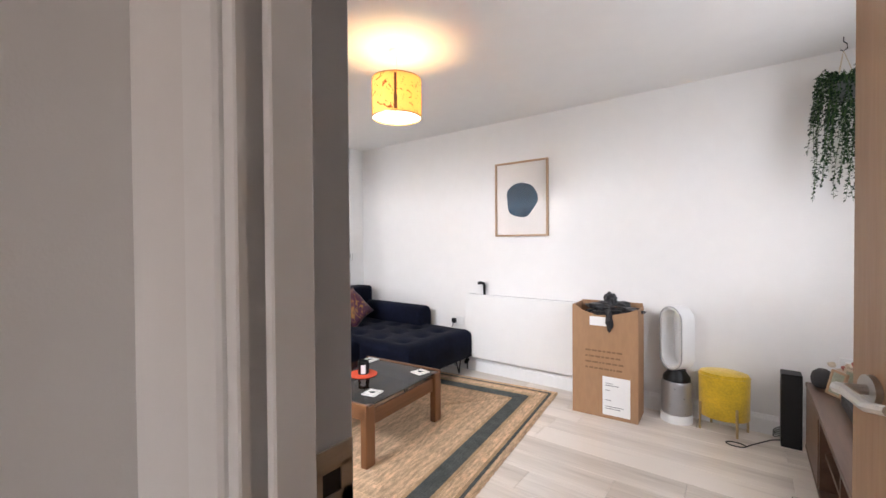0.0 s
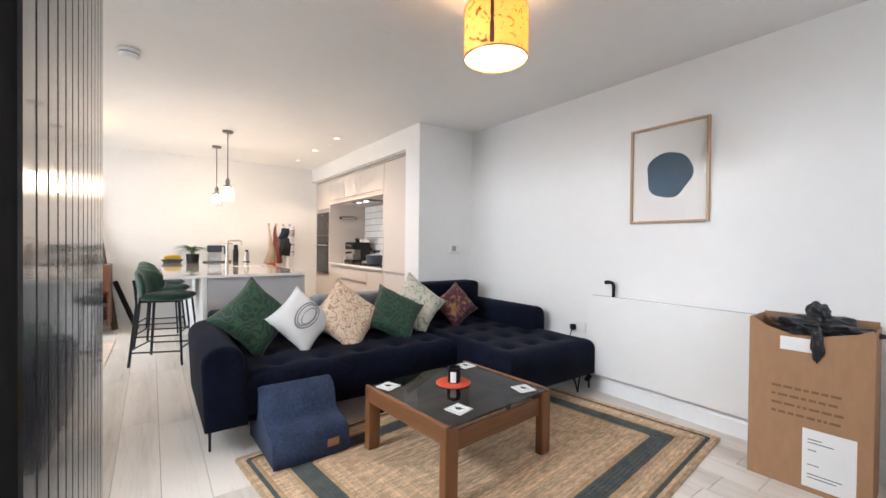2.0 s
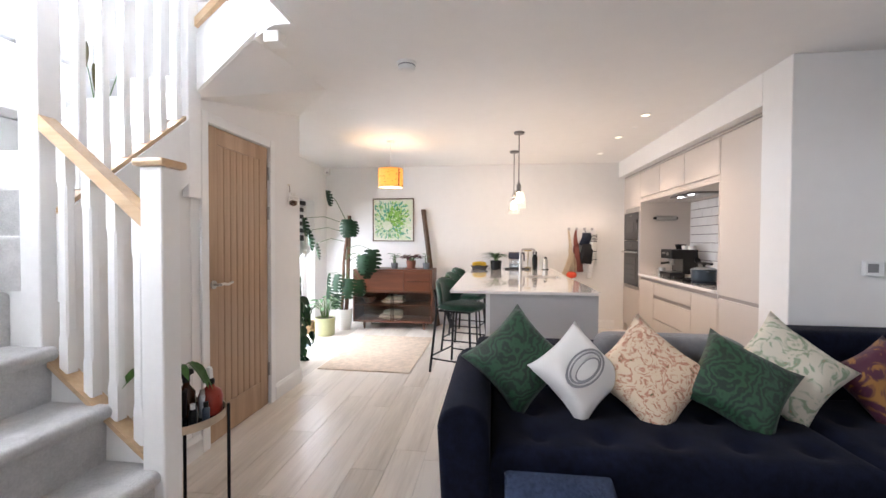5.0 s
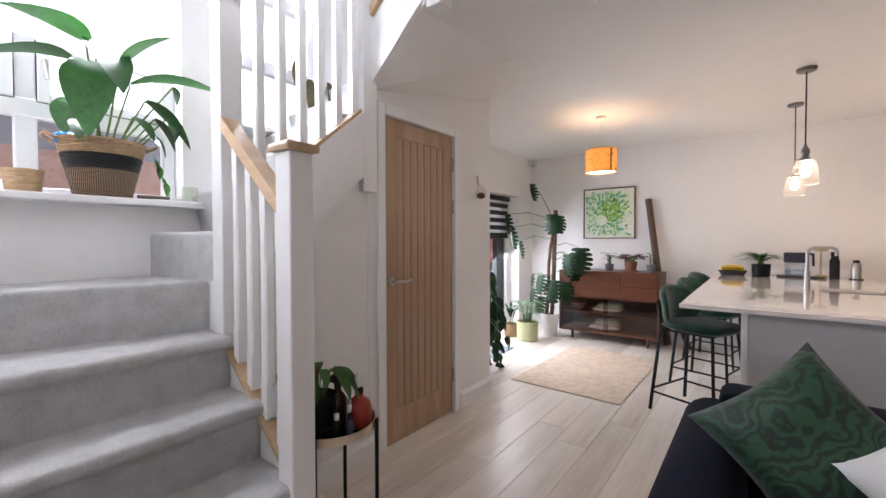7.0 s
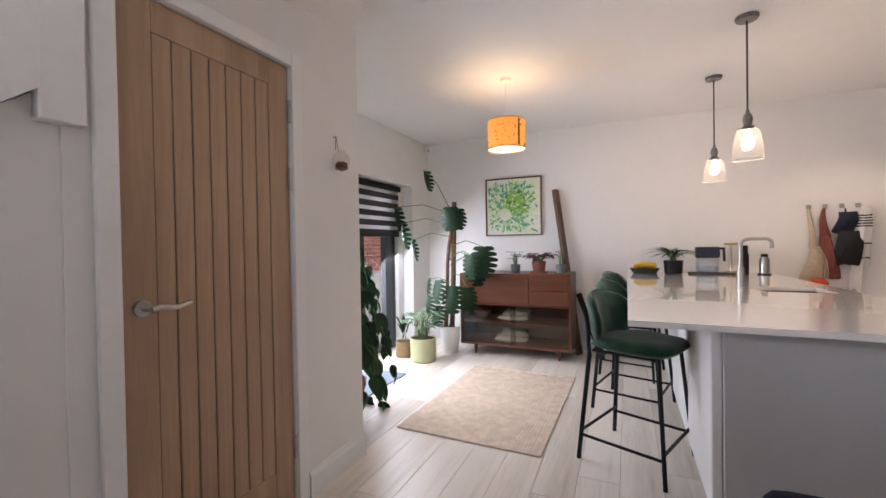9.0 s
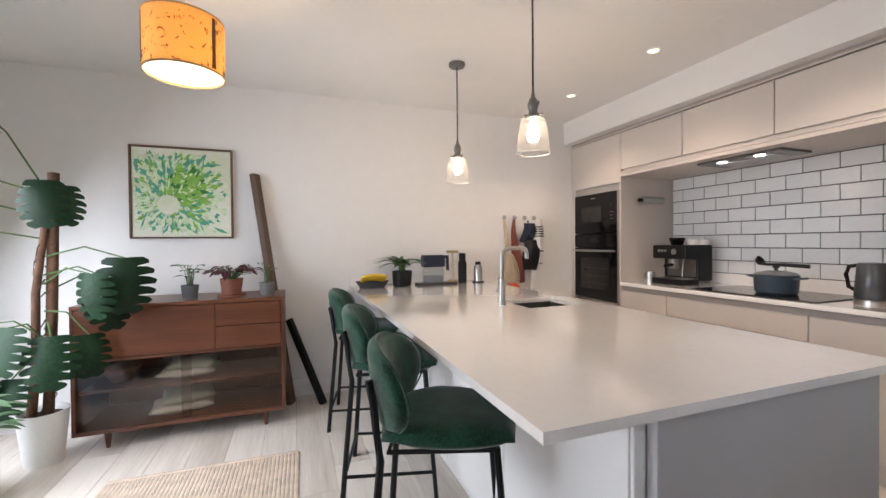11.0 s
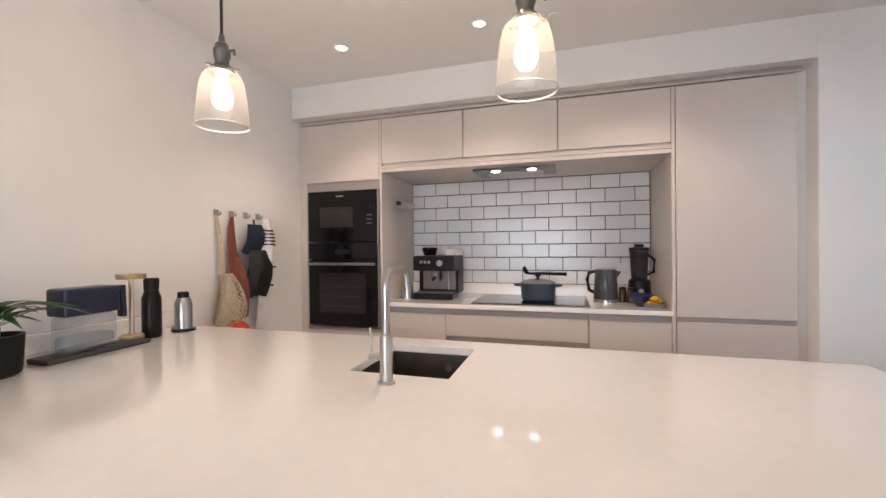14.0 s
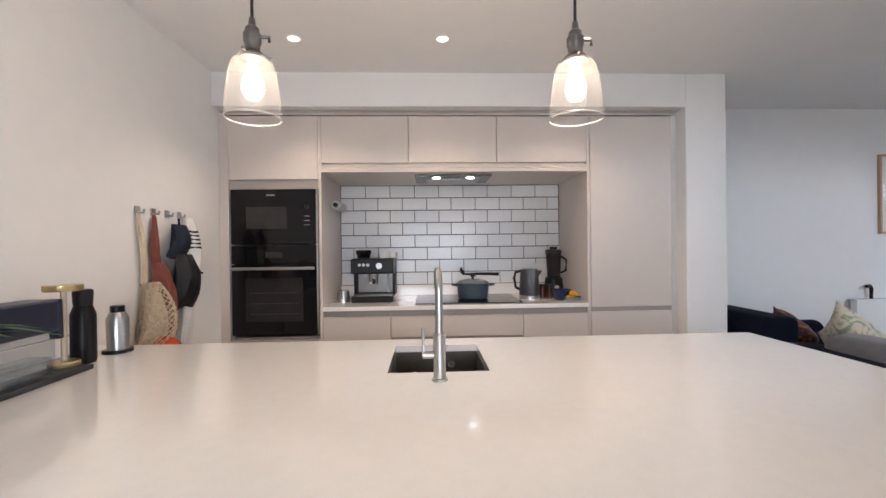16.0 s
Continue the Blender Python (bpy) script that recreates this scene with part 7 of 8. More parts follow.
for k, (fx, fy, frz) in enumerate(((0.50, 3.10, -62), (0.565, 3.15, -50))):
    ph = thing("photo_frame", (fx, fy, 0.4655), ("small pale wooden photo frame leaning back", "small cream photo frame beside another")[k], "photo frame", rz=frz)
    lean = pose(0, 0, 0.0015, -14)
    fr_bm = bmesh.new()
    for x0, x1, z0, z1 in ((-0.05, -0.038, 0, 0.13), (0.038, 0.05, 0, 0.13), (-0.038, 0.038, 0, 0.012), (-0.038, 0.038, 0.118, 0.13)):
        box(fr_bm, x0, x1, -0.006, 0.006, z0, z1, 0.001)
    part("frame", fr_bm, ("oak_bar", "bloom_cream")[k], ph).matrix_local = lean
    part("photo", cube(-0.0385, 0.0385, -0.001, 0.003, 0.0115, 0.1185), "folded_sage", ph, "faded print").matrix_local = lean
    part("stand", prism([(0.0, 0.0), (0.055, 0.0), (0.032, 0.09), (0.028, 0.09)], "x", -0.006, 0.006), "walnut", ph)
lam = thing("table_lamp", (0.70, 2.86, 0.4655), "small table lamp with a tan drum shade", "table lamp")
part("base", lathe([(0, 0), (0.06, 0), (0.062, 0.012), (0.02, 0.022), (0.012, 0.05), (0.012, 0.36), (0, 0.36)], 28), "black_metal", lam, smooth=40)
part("shade", lathe([(0.15, 0.345), (0.15, 0.545), (0.148, 0.545), (0.148, 0.345)], 40), "tan_shade", lam, "tan linen drum shade", smooth=50)
for zz in (0.343, 0.541):
    part("trim_ring", lathe([(0.1475, zz), (0.1512, zz), (0.1512, zz + 0.006), (0.1475, zz + 0.006), (0.1475, zz)], 40), "walnut", lam, smooth=50)
for k in range(3):
    a = 2 * math.pi * k / 3
    part("spoke", tube([(0, 0, 0.36), (0.148 * math.cos(a), 0.148 * math.sin(a), 0.365)], 0.0025, sides=5), "black_metal", lam)
sk3 = thing("wall_socket", (0.66, YN, 0.513), "white double socket above the media unit", "socket")
part("plate", cube(-0.073, 0.073, -0.010, 0, -0.043, 0.043, 0.003), "white_plastic", sk3)
part("plug", cube(-0.05, -0.005, -0.05, -0.0105, -0.024, 0.022, 0.006), "white_plastic", sk3, "white mains plug")
tvb = thing("soundbar", (0.56, 2.62, 0.4655), "long black soundbar on the media unit", "soundbar")
part("body", cube(-0.05, 0.05, -0.35, 0.35, 0, 0.06, 0.012, 2), "blind_dark", tvb)

# hanging plant by the ceiling corner
hp = thing("hanging_plant", (0.57, 3.42, 1.95), "trailing green string plant hanging from a ceiling hook", "hanging plant")
part("hook", tube([(0, 0, 0.45), (0, 0, 0.425), (0.014, 0, 0.41), (0.016, 0, 0.385), (0, 0, 0.372), (-0.012, 0, 0.382)], 0.003, sides=6), "black_metal", hp)
for k in range(3):
    a = 2 * math.pi * k / 3
    part("cord", tube([(0, 0, 0.375), (0.055 * math.cos(a), 0.055 * math.sin(a), 0.19)], 0.0018, sides=4), "cotton", hp)
part("pot", lathe([(0, 0.10), (0.045, 0.10), (0.062, 0.19), (0.056, 0.19), (0, 0.17)], 20), "grey_pot", hp, smooth=40)
rr = random.Random(21)
for k in range(84):
    a = rr.random() * 6.28
    ln = 0.14 + 0.46 * rr.random() ** 1.4 if k > 4 else 0.66
    r1 = 0.035 + 0.085 * rr.random()
    pts = [(0.03 * math.cos(a), 0.03 * math.sin(a), 0.19), (r1 * math.cos(a), r1 * math.sin(a), 0.21 + 0.06 * rr.random())]
    for q in range(6):
        t = (q + 1) / 6
        pts.append(((r1 + 0.03 * t) * math.cos(a + 0.25 * math.sin(3 * t + k)), (r1 + 0.03 * t) * math.sin(a + 0.25 * math.sin(3 * t + k)), 0.20 - ln * t))
    part("vine", tube(pts, 0.0014, 0.001, 4), "stem", hp)
    lb = bmesh.new()
    for i in range(len(pts) - 1):
        p, q2 = Vector(pts[i]), Vector(pts[i + 1])
        seg = max(int((q2 - p).length / 0.011), 1)
        for s in range(seg):
            c = p.lerp(q2, s / seg)
            m = pose(c.x, c.y, c.z, rr.uniform(-40, 40), rr.uniform(-30, 60), rr.uniform(0, 360))
            leaf_bm(0.020, 0.014, 0.2, 0.2, 2, lb, m)
    part("leaf_string", lb, "leaf", hp)

# ---- dining end ----
sb = thing("sideboard", (-6.53, -0.26, 0.0), "mid-century teak sideboard with smoked glass sliding doors", "sideboard")
DX, HYS = 0.46, 0.572
def sbox(nm, x0, x1, y0, y1, z0, z1, m="teak_dark", lab="", bev=0.002):
    return part(nm, cube(x0, x1, y0, y1, z0, z1, bev), m, sb, lab)


sbox("top", -DX, 0.0, -HYS, HYS, 0.838, 0.860)
sbox("base", -DX, 0.0, -HYS, HYS, 0.105, 0.127)
for y0 in (-HYS, HYS - 0.02):
    sbox("side", -DX, -0.001, y0, y0 + 0.02, 0.1275, 0.8375, "teak_dark")
sbox("back", -DX, -DX + 0.01, -HYS + 0.021, HYS - 0.021, 0.128, 0.837)
sbox("divider", -DX + 0.011, -0.006, -HYS + 0.021, HYS - 0.021, 0.528, 0.548)
sbox("shelf", -DX + 0.011, -0.04, -HYS + 0.021, HYS - 0.021, 0.335, 0.351)
sbox("flap", -0.020, 0.003, -HYS + 0.022, 0.165, 0.551, 0.835, "teak_dark", "teak drop flap")
for z0 in (0.551, 0.695):
    d = sbox("drawer", -0.020, 0.003, 0.168, HYS - 0.022, z0, z0 + 0.139, "teak_dark", "teak drawer front")
for y0, y1, xx in ((-HYS + 0.022, 0.03, -0.012), (-0.03, HYS - 0.022, -0.024)):
    g = sbox("sliding_glass", xx, xx + 0.005, y0, y1, 0.130, 0.526, "glaze", "smoked sliding glass door", 0.0)
    g.visible_shadow = False
for lx in (-0.06, -DX + 0.06):
    for ly in (-0.42, 0.45):
        part("leg", lathe([(0.011, 0.0), (0.022, 0.105)], 14, cx=lx, cy=ly), "teak_dark", sb, smooth=40)
for k, (yy, z, w, m) in enumerate(((-0.02, 0.352, 0.34, "folded_linen"), (0.0, 0.402, 0.28, "folded_sage"), (-0.06, 0.128, 0.36, "folded_linen"), (-0.03, 0.188, 0.30, "folded_sage"))):
    solid("folded_textile", cushion_bm(0.26, w, 0.07, 0.35, 10, k + 30), m, "folded pale linen stacked in the sideboard", "textile", (-6.74, -0.26 + yy, z), 4 * k)
solid("serving_bowl", lathe([(0, 0), (0.05, 0), (0.11, 0.09), (0.105, 0.09), (0.045, 0.006), (0, 0.006)], 28), "terracotta", "large terracotta bowl inside the sideboard", "bowl", (-6.75, -0.66, 0.352), smooth=40)

pot_plant("potted_plant", (-6.70, -0.265, 0.8605), [(0, 0), (0.042, 0), (0.052, 0.085), (0.046, 0.085), (0.04, 0.07)], "grey_pot", "small leafy plant in a grey pot on the sideboard", 14, 0.07, 0.055, 0.035, "leaf_light", 11, 0.3, 0.11, 0.3)
pot_plant("potted_plant", (-6.70, -0.02, 0.8605), [(0, 0.0), (0.085, 0.0), (0.088, 0.014), (0.058, 0.016), (0.072, 0.12), (0.064, 0.12), (0.055, 0.1)], "terracotta", "dark red leafy plant in a terracotta pot and saucer", 52, 0.155, 0.055, 0.042, "leaf_red", 12, 0.25, 0.07, 0.6)
pot_plant("potted_plant", (-6.70, 0.20, 0.8605), [(0, 0), (0.042, 0), (0.05, 0.085), (0.044, 0.085), (0.04, 0.07)], "grey_pot", "sparse small plant in a grey pot on the sideboard", 7, 0.07, 0.045, 0.03, "leaf_light", 13, 0.3, 0.12, 0.3)

# green abstract painting
pt = thing("framed_painting", (XW + 0.001, -0.368, 1.585), "green and white abstract painting in a thin brown frame", "painting")
pw, ph = 0.322, 0.328
for y0 in (-pw, pw - 0.012):
    part("frame_side", cube(0, 0.035, y0, y0 + 0.012, -ph, ph, 0.001), "beam", pt)
for z0 in (-ph, ph - 0.012):
    part("frame_side", cube(0, 0.034, -pw + 0.012, pw - 0.012, z0, z0 + 0.012, 0.001), "beam", pt)
part("canvas", cube(0, 0.022, -pw + 0.014, pw - 0.014, -ph + 0.014, ph - 0.014), "art_canvas", pt)
rr = random.Random(5)
layers = [bmesh.new() for _ in range(4)]
for k in range(2600):
    y0, z0 = rr.gauss(-0.02, 0.125), rr.gauss(0.015, 0.125)
    if y0 > 0.10 and rr.random() < 0.6:
        continue
    a = math.atan2(z0 + 0.08, y0 + 0.09) + rr.gauss(0, 0.4)
    near = math.hypot(y0 - 0.02, z0 - 0.03)
    ln, w = 0.03 + 0.08 * rr.random() ** 2, 0.012 + 0.030 * rr.random() ** 1.5
    y1, z1 = y0 + ln * math.cos(a), z0 + ln * math.sin(a)
    if max(abs(y0), abs(z0), abs(y1), abs(z1)) > pw - 0.024:
        continue
    if min(math.hypot(y + 0.09, z + 0.085) for y, z in ((y0, z0), (y1, z1))) < 0.062:
        continue
    nx, nz = -math.sin(a) * w / 2, math.cos(a) * w / 2
    e = 0.5 + 0.3 * rr.random()
    out = [(y0 + nx * 0.4, z0 + nz * 0.4), (y0 + (y1 - y0) * e + nx, z0 + (z1 - z0) * e + nz), (y1, z1), (y0 + (y1 - y0) * 0.5 - nx, z0 + (z1 - z0) * 0.5 - nz)]
    pick = (0, 1, 1, 1, 3) if near < 0.12 else (2, 2, 1, 3, 3, 3)
    prism(out, "x", 0.0225, 0.0230 + 0.000001 * k, layers[rr.choice(pick)])
for lay, m in zip(layers, ("stroke_green", "stroke_lime", "stroke_teal", "stroke_pale")):
    tagged(part("paint_layer", lay, m, pt), "short painted brush strokes", kind="stuff")

# beam and black bar leaning on the west wall
def leaner(name, p0, p1, w, d, material, label):
    a, b = Vector(p0), Vector(p1)
    L = (b - a).length
    o = thing(name, p0, label, "timber")
    q = (b - a).to_track_quat("Z", "Y")
    part("bar", cube(-w / 2, w / 2, -d / 2, d / 2, 0, L, 0.004), material, o).matrix_local = q.to_matrix().to_4x4()
    return o


leaner("timber_beam", (-6.90, 0.345, 0.0), (-7.005, 0.105, 1.74), 0.075, 0.045, "beam", "old dark timber beam leaning on the wall")
leaner("black_bar", (-6.80, 0.575, 0.0), (-7.02, 0.335, 0.62), 0.04, 0.05, "black_metal", "short black bar leaning on the wall")

# pale dining rug
dr = thing("pale_rug", (-5.42, -0.078, 0.0), "pale flat-woven jute rug on the dining floor", "rug", rz=-1)
rg = random.Random(31)
for k in range(46):
    y = -0.45 + 0.02 * k
    pts = [(-0.70 + 0.01 * rg.random() + 1.39 * i / 46, y + 0.0012 * (1 if (i + k) % 2 else -1), 0.005 + 0.0022 * ((i + k) % 2) + 0.001 * rg.random()) for i in range(47)]
    part("braid", tube(pts, 0.0125 + 0.001 * rg.random(), sides=6), "jute_pale", dr, smooth=70).scale.z = 0.42
for sx in (-1, 1):
    part("binding", tube([(sx * 0.70, -0.455, 0.006), (sx * 0.702, 0, 0.007), (sx * 0.70, 0.455, 0.006)], 0.012, sides=6), "jute_pale", dr, smooth=70).scale.z = 0.7
solid("doormat", cube(-0.38, 0.38, -0.20, 0.20, 0, 0.010, 0.004), "mat_grey", "blue-grey doormat by the garden doors", "doormat", (-5.30, -1.22, 0.0))


def monstera_leaf(size, m, bm=None):
    """A heart-shaped leaf along +x, split into fingers from its edge towards the rib."""
    bm = bm or bmesh.new()
    lobes = 6

    def at(t, y):
        x = size * t + 0.30 * abs(y) - 0.22 * size * (1 - t) * (abs(y) / (0.5 * size))
        return bm.verts.new(m @ Vector((x, y, -0.30 * size * t * t - 0.9 * y * y / size)))

    def half(t):
        return size * 0.47 * math.sin(math.pi * (0.16 + 0.80 * t)) ** 0.65
    for side in (1, -1):
        for i in range(lobes):
            t0, t1 = i / lobes, (i + 1) / lobes
            cut = 0.30 / lobes if i < lobes - 1 else 0.0
            tm = (t0 + t1 - cut) / 2
            a, b = at(t0, 0), at(t1, 0)
            a1, b1 = at(t0, side * half(t0) * 0.42), at(t1, side * half(t1) * 0.42)
            o0 = at(t0 + 0.01, side * half(t0) * (0.80 if i else 0.95))
            o1, o2 = at(t0 + 0.03, side * half(t0 + 0.03) * 0.96), at(tm, side * half(tm) * 1.04)
            o3, o4 = at(t1 - cut, side * half(t1 - cut) * 0.96), at(t1 - cut * 0.6, side * half(t1) * 0.70)
            for f in ((a, a1, b1, b), (a1, o0, o4, b1), (o0, o1, o3, o4), (o1, o2, o3)):
                bm.faces.new(f if side < 0 else tuple(reversed(f)))
    bmesh.ops.remove_doubles(bm, verts=bm.verts, dist=0.0008)
    for f in bm.faces:
        f.smooth = True
    return bm


mo = thing("monstera", (-6.52, -0.95, 0.0), "tall swiss cheese plant on a moss pole in a white pot", "houseplant")
part("pot", lathe([(0, 0), (0.085, 0), (0.115, 0.29), (0.105, 0.29), (0.095, 0.26)], 32), "white_pot", mo, smooth=40)
part("soil", lathe([(0, 0.262), (0.10, 0.26)], 20), "soil", mo)
part("moss_pole", tube([(0.0, 0.02, 0.2), (0.005, 0.05, 0.8), (0.0, 0.07, 1.62)], 0.026, 0.026, 10), "bark", mo, "brown moss pole", smooth=50)
part("trunk", tube([(0.04, -0.04, 0.2), (0.035, -0.01, 0.55), (0.045, 0.0, 0.95), (0.03, 0.05, 1.4)], 0.024, 0.016, 10), "bark", mo, smooth=50)
for k in range(14):
    z = 0.35 + k * 0.075
    a = k * 2.1
    part("aerial_root", tube([(0.02, 0.03, z), (0.05 * math.cos(a) + 0.02, 0.05 * math.sin(a) + 0.02, z - 0.05), (0.03 * math.cos(a) + 0.02, 0.03 * math.sin(a), z - 0.13)], 0.004, 0.002, 5), "bark", mo)
# leaf tips: stalk end in local coordinates, size, heading and dip
for z0, end, size, hd, dip in (
        (1.40, (0.14, 0.08, 1.56), 0.24, 5, 72),
        (1.48, (0.10, 0.16, 1.54), 0.21, 40, 70),
        (1.15, (0.14, 0.44, 1.14), 0.30, 15, 78),
        (1.05, (0.10, 0.36, 1.02), 0.27, 50, 72),
        (1.00, (0.20, 0.30, 1.06), 0.24, -20, 80),
        (0.75, (0.22, 0.14, 0.74), 0.26, 12, 62),
        (0.68, (0.24, -0.02, 0.80), 0.23, -25, 66),
        (0.70, (0.10, -0.20, 0.80), 0.22, -60, 70),
        (1.50, (0.22, -0.52, 1.58), 0.25, -86, 84),
        (1.38, (0.24, -0.44, 1.40), 0.27, -80, 86),
        (1.25, (0.16, -0.36, 1.22), 0.22, -75, 86),
        (1.55, (0.02, -0.26, 1.98), 0.22, -95, 88),
        (0.55, (0.16, -0.05, 0.52), 0.20, -10, 55),
        (0.95, (-0.20, 0.30, 1.02), 0.22, 90, 60),
        (0.85, (0.12, 0.26, 0.72), 0.22, 35, 64),
        (0.62, (0.18, -0.16, 0.62), 0.20, -35, 70)):
    st0 = (0.03, 0.03, z0)
    midp = tuple((a + b) / 2 + (0.06 if i == 2 else 0) for i, (a, b) in enumerate(zip(st0, end)))
    part("stalk", tube([st0, midp, end], 0.005, 0.0035, 6), "stem", mo)
    part("leaf", monstera_leaf(size, pose(*end, 0, dip, hd)), "leaf", mo)

fg = thing("trailing_plant", (-4.74, -0.97, 0.0), "leafy trailing plant on a brown pole in a terracotta pot", "houseplant")
part("pot", lathe([(0, 0), (0.10, 0), (0.145, 0.24), (0.15, 0.25), (0.135, 0.25), (0.125, 0.22)], 32), "terracotta", fg, smooth=40)
part("soil", lathe([(0, 0.222), (0.13, 0.22)], 20), "soil", fg)
part("moss_pole", tube([(0.02, 0.0, 0.2), (0.02, 0.01, 1.27)], 0.03, 0.03, 10), "bark", fg, "brown moss pole", smooth=50)
rr = random.Random(31)
for k in range(26):
    a = rr.uniform(1.1, 4.3) if k % 4 else rr.uniform(-1.2, 1.1)
    z0 = 0.30 + 0.85 * rr.random()
    L = 0.20 + 0.28 * rr.random()
    sag = 0.25 + 0.45 * rr.random()
    pts = [(0.02, 0.0, z0)]
    for q in range(1, 6):
        t = q / 5
        pts.append((L * math.cos(a) * t, L * math.sin(a) * t * 0.8, max(z0 + 0.14 * math.sin(2.6 * t) - sag * t * t, 0.05)))
    part("vine", tube(pts, 0.004, 0.002, 5), "stem", fg)
    for q in range(2, 6):
        for side in (-1, 1):
            sz = 0.085 + 0.06 * rr.random()
            m = pose(*pts[q], rr.uniform(-30, 30), rr.uniform(25, 80), math.degrees(a) + side * rr.uniform(15, 75))
            part("leaf", leaf_bm(sz, sz * 0.66, 0.45, 0.2, 5, None, m), "leaf" if rr.random() < 0.55 else "leaf_sun", fg)
gp = pot_plant("potted_plant", (-6.13, -1.08, 0.0), [(0, 0), (0.118, 0), (0.128, 0.01), (0.132, 0.235), (0.124, 0.235), (0.118, 0.2)], "sage_pot", "feathery green plant in a pale green pot on the floor", 46, 0.16, 0.10, 0.04, "leaf_sage", 41, 0.4, 0.22, 0.5)
pot_plant("potted_plant", (-6.19, -1.335, 0.0), [(0, 0), (0.082, 0), (0.088, 0.01), (0.09, 0.165), (0.084, 0.165), (0.08, 0.14)], "seagrass", "small upright plant in a woven basket pot", 8, 0.035, 0.15, 0.035, "leaf", 42, 1.25, 0.14, 0.1)

sens = thing("alarm_sensor", (-6.985, YS + 0.055, 2.33), "small white motion sensor in the ceiling corner", "sensor")
part("body", cube(-0.045, 0.03, -0.054, 0.03, -0.045, 0.045, 0.014, 2), "white_plastic", sens)
part("lens", cube(0.0305, 0.034, -0.02, 0.02, -0.03, 0.0, 0.002), "panel_grey", sens)
sc = thing("wall_ornament", (-4.165, Y_CUP, 1.60), "small hanging glass globe ornament with dried flower on the wall", "ornament")
part("nail", tube([(0, 0, 0.13), (0, 0.018, 0.13)], 0.003), "brass", sc)
part("cord", tube([(0, 0.014, 0.13), (0.012, 0.02, 0.06)], 0.0015, sides=4), "bark", sc)
part("cord", tube([(0, 0.014, 0.13), (-0.012, 0.02, 0.06)], 0.0015, sides=4), "bark", sc)
g = part("globe", lathe([(0, -0.05), (0.03, -0.04), (0.044, -0.005), (0.038, 0.03), (0.02, 0.05), (0.018, 0.06)], 24, cy=0.046), "shade_glass", sc, smooth=50)
part("moss", crumple(0.030, 0.030, 0.02, 2.2, 0.5, 2), "bark", sc).matrix_local = pose(0, 0.046, -0.022)

# ---- side table by the newel ----
stb = thing("side_table", (-2.535, -0.19, 0.0), "round black tray side table with a brass rim", "side table")
part("tray", lathe([(0, 0.488), (0.172, 0.488), (0.172, 0.492), (0, 0.492)], 44), "black_gloss", stb)
part("rim", lathe([(0.172, 0.483), (0.178, 0.483), (0.178, 0.516), (0.174, 0.516), (0.172, 0.488)], 44), "brass_pale", stb, "brushed brass rim", smooth=40)
for k in range(4):
    a = math.radians(100 + 90 * k + 25)
    part("leg", cube(-0.007, 0.007, -0.007, 0.007, 0, 0.522, 0.002), "black_metal", stb).matrix_local = pose(0.186 * math.cos(a), 0.186 * math.sin(a), 0, 0, 0, math.degrees(a))
TZ = 0.4925
pl = pot_plant("money_tree", (-2.50, -0.225, TZ), [(0, 0), (0.066, 0), (0.074, 0.012), (0.074, 0.125), (0.067, 0.125), (0.064, 0.1)], "black", "small money tree in a black pot on the side table", 18, 0.11, 0.10, 0.042, "leaf_light", 51, -0.3, 0.12, 0.5)
part("trunk", tube([(0, 0, 0.10), (0.012, 0.005, 0.17), (0.0, 0.0, 0.235)], 0.012, 0.007, 8), "bark", pl, smooth=50)
rb = thing("spray_bottle", (-2.60, -0.095, TZ), "red plastic spray bottle with white nozzle", "spray bottle")
part("body", lathe([(0, 0), (0.044, 0), (0.05, 0.01), (0.05, 0.075), (0.042, 0.10), (0.018, 0.118), (0.016, 0.13), (0, 0.13)], 28), "red_bottle", rb, smooth=40)
part("collar", lathe([(0.017, 0.1305), (0.018, 0.148), (0.012, 0.155), (0, 0.156)], 18), "black", rb, smooth=40)
part("nozzle", prism([(-0.008, 0.156), (0.012, 0.156), (0.016, 0.205), (0.004, 0.21), (-0.004, 0.20)], "y", -0.008, 0.008), "white_plastic", rb, "white nozzle")
ab = thing("amber_bottle", (-2.565, -0.185, TZ), "amber glass bottle with black spray head", "bottle")
part("body", lathe([(0, 0), (0.034, 0), (0.036, 0.01), (0.036, 0.10), (0.014, 0.13), (0.013, 0.145), (0, 0.145)], 24), "amber", ab, smooth=40)
part("spray_head", prism([(-0.035, 0.175), (0.03, 0.17), (0.03, 0.195), (0.005, 0.205), (-0.03, 0.195)], "y", -0.011, 0.011), "black", ab)
part("collar", lathe([(0.015, 0.1455), (0.015, 0.175), (0, 0.176)], 16), "black", ab, smooth=40)
for k, (dx, dy, h, m, cap) in enumerate(((-0.01, 0.09, 0.09, "silver_plastic", "steel"), (0.06, 0.10, 0.055, "black", "white_plastic"), (0.02, 0.13, 0.05, "pot_blue", "black"))):
    b = thing("small_bottle", (-2.545 + dx, -0.19 + dy, TZ), ("slim silver pump bottle on the side table", "tiny black dropper bottle on the side table", "small dark jar on the side table")[k], "bottle")
    part("body", lathe([(0, 0), (0.015, 0), (0.015, h), (0.010, h + 0.008), (0, h + 0.008)], 18), m, b, smooth=40)
    part("cap", lathe([(0.010, h + 0.0085), (0.010, h + 0.03), (0, h + 0.03)], 16), cap, b, smooth=40)

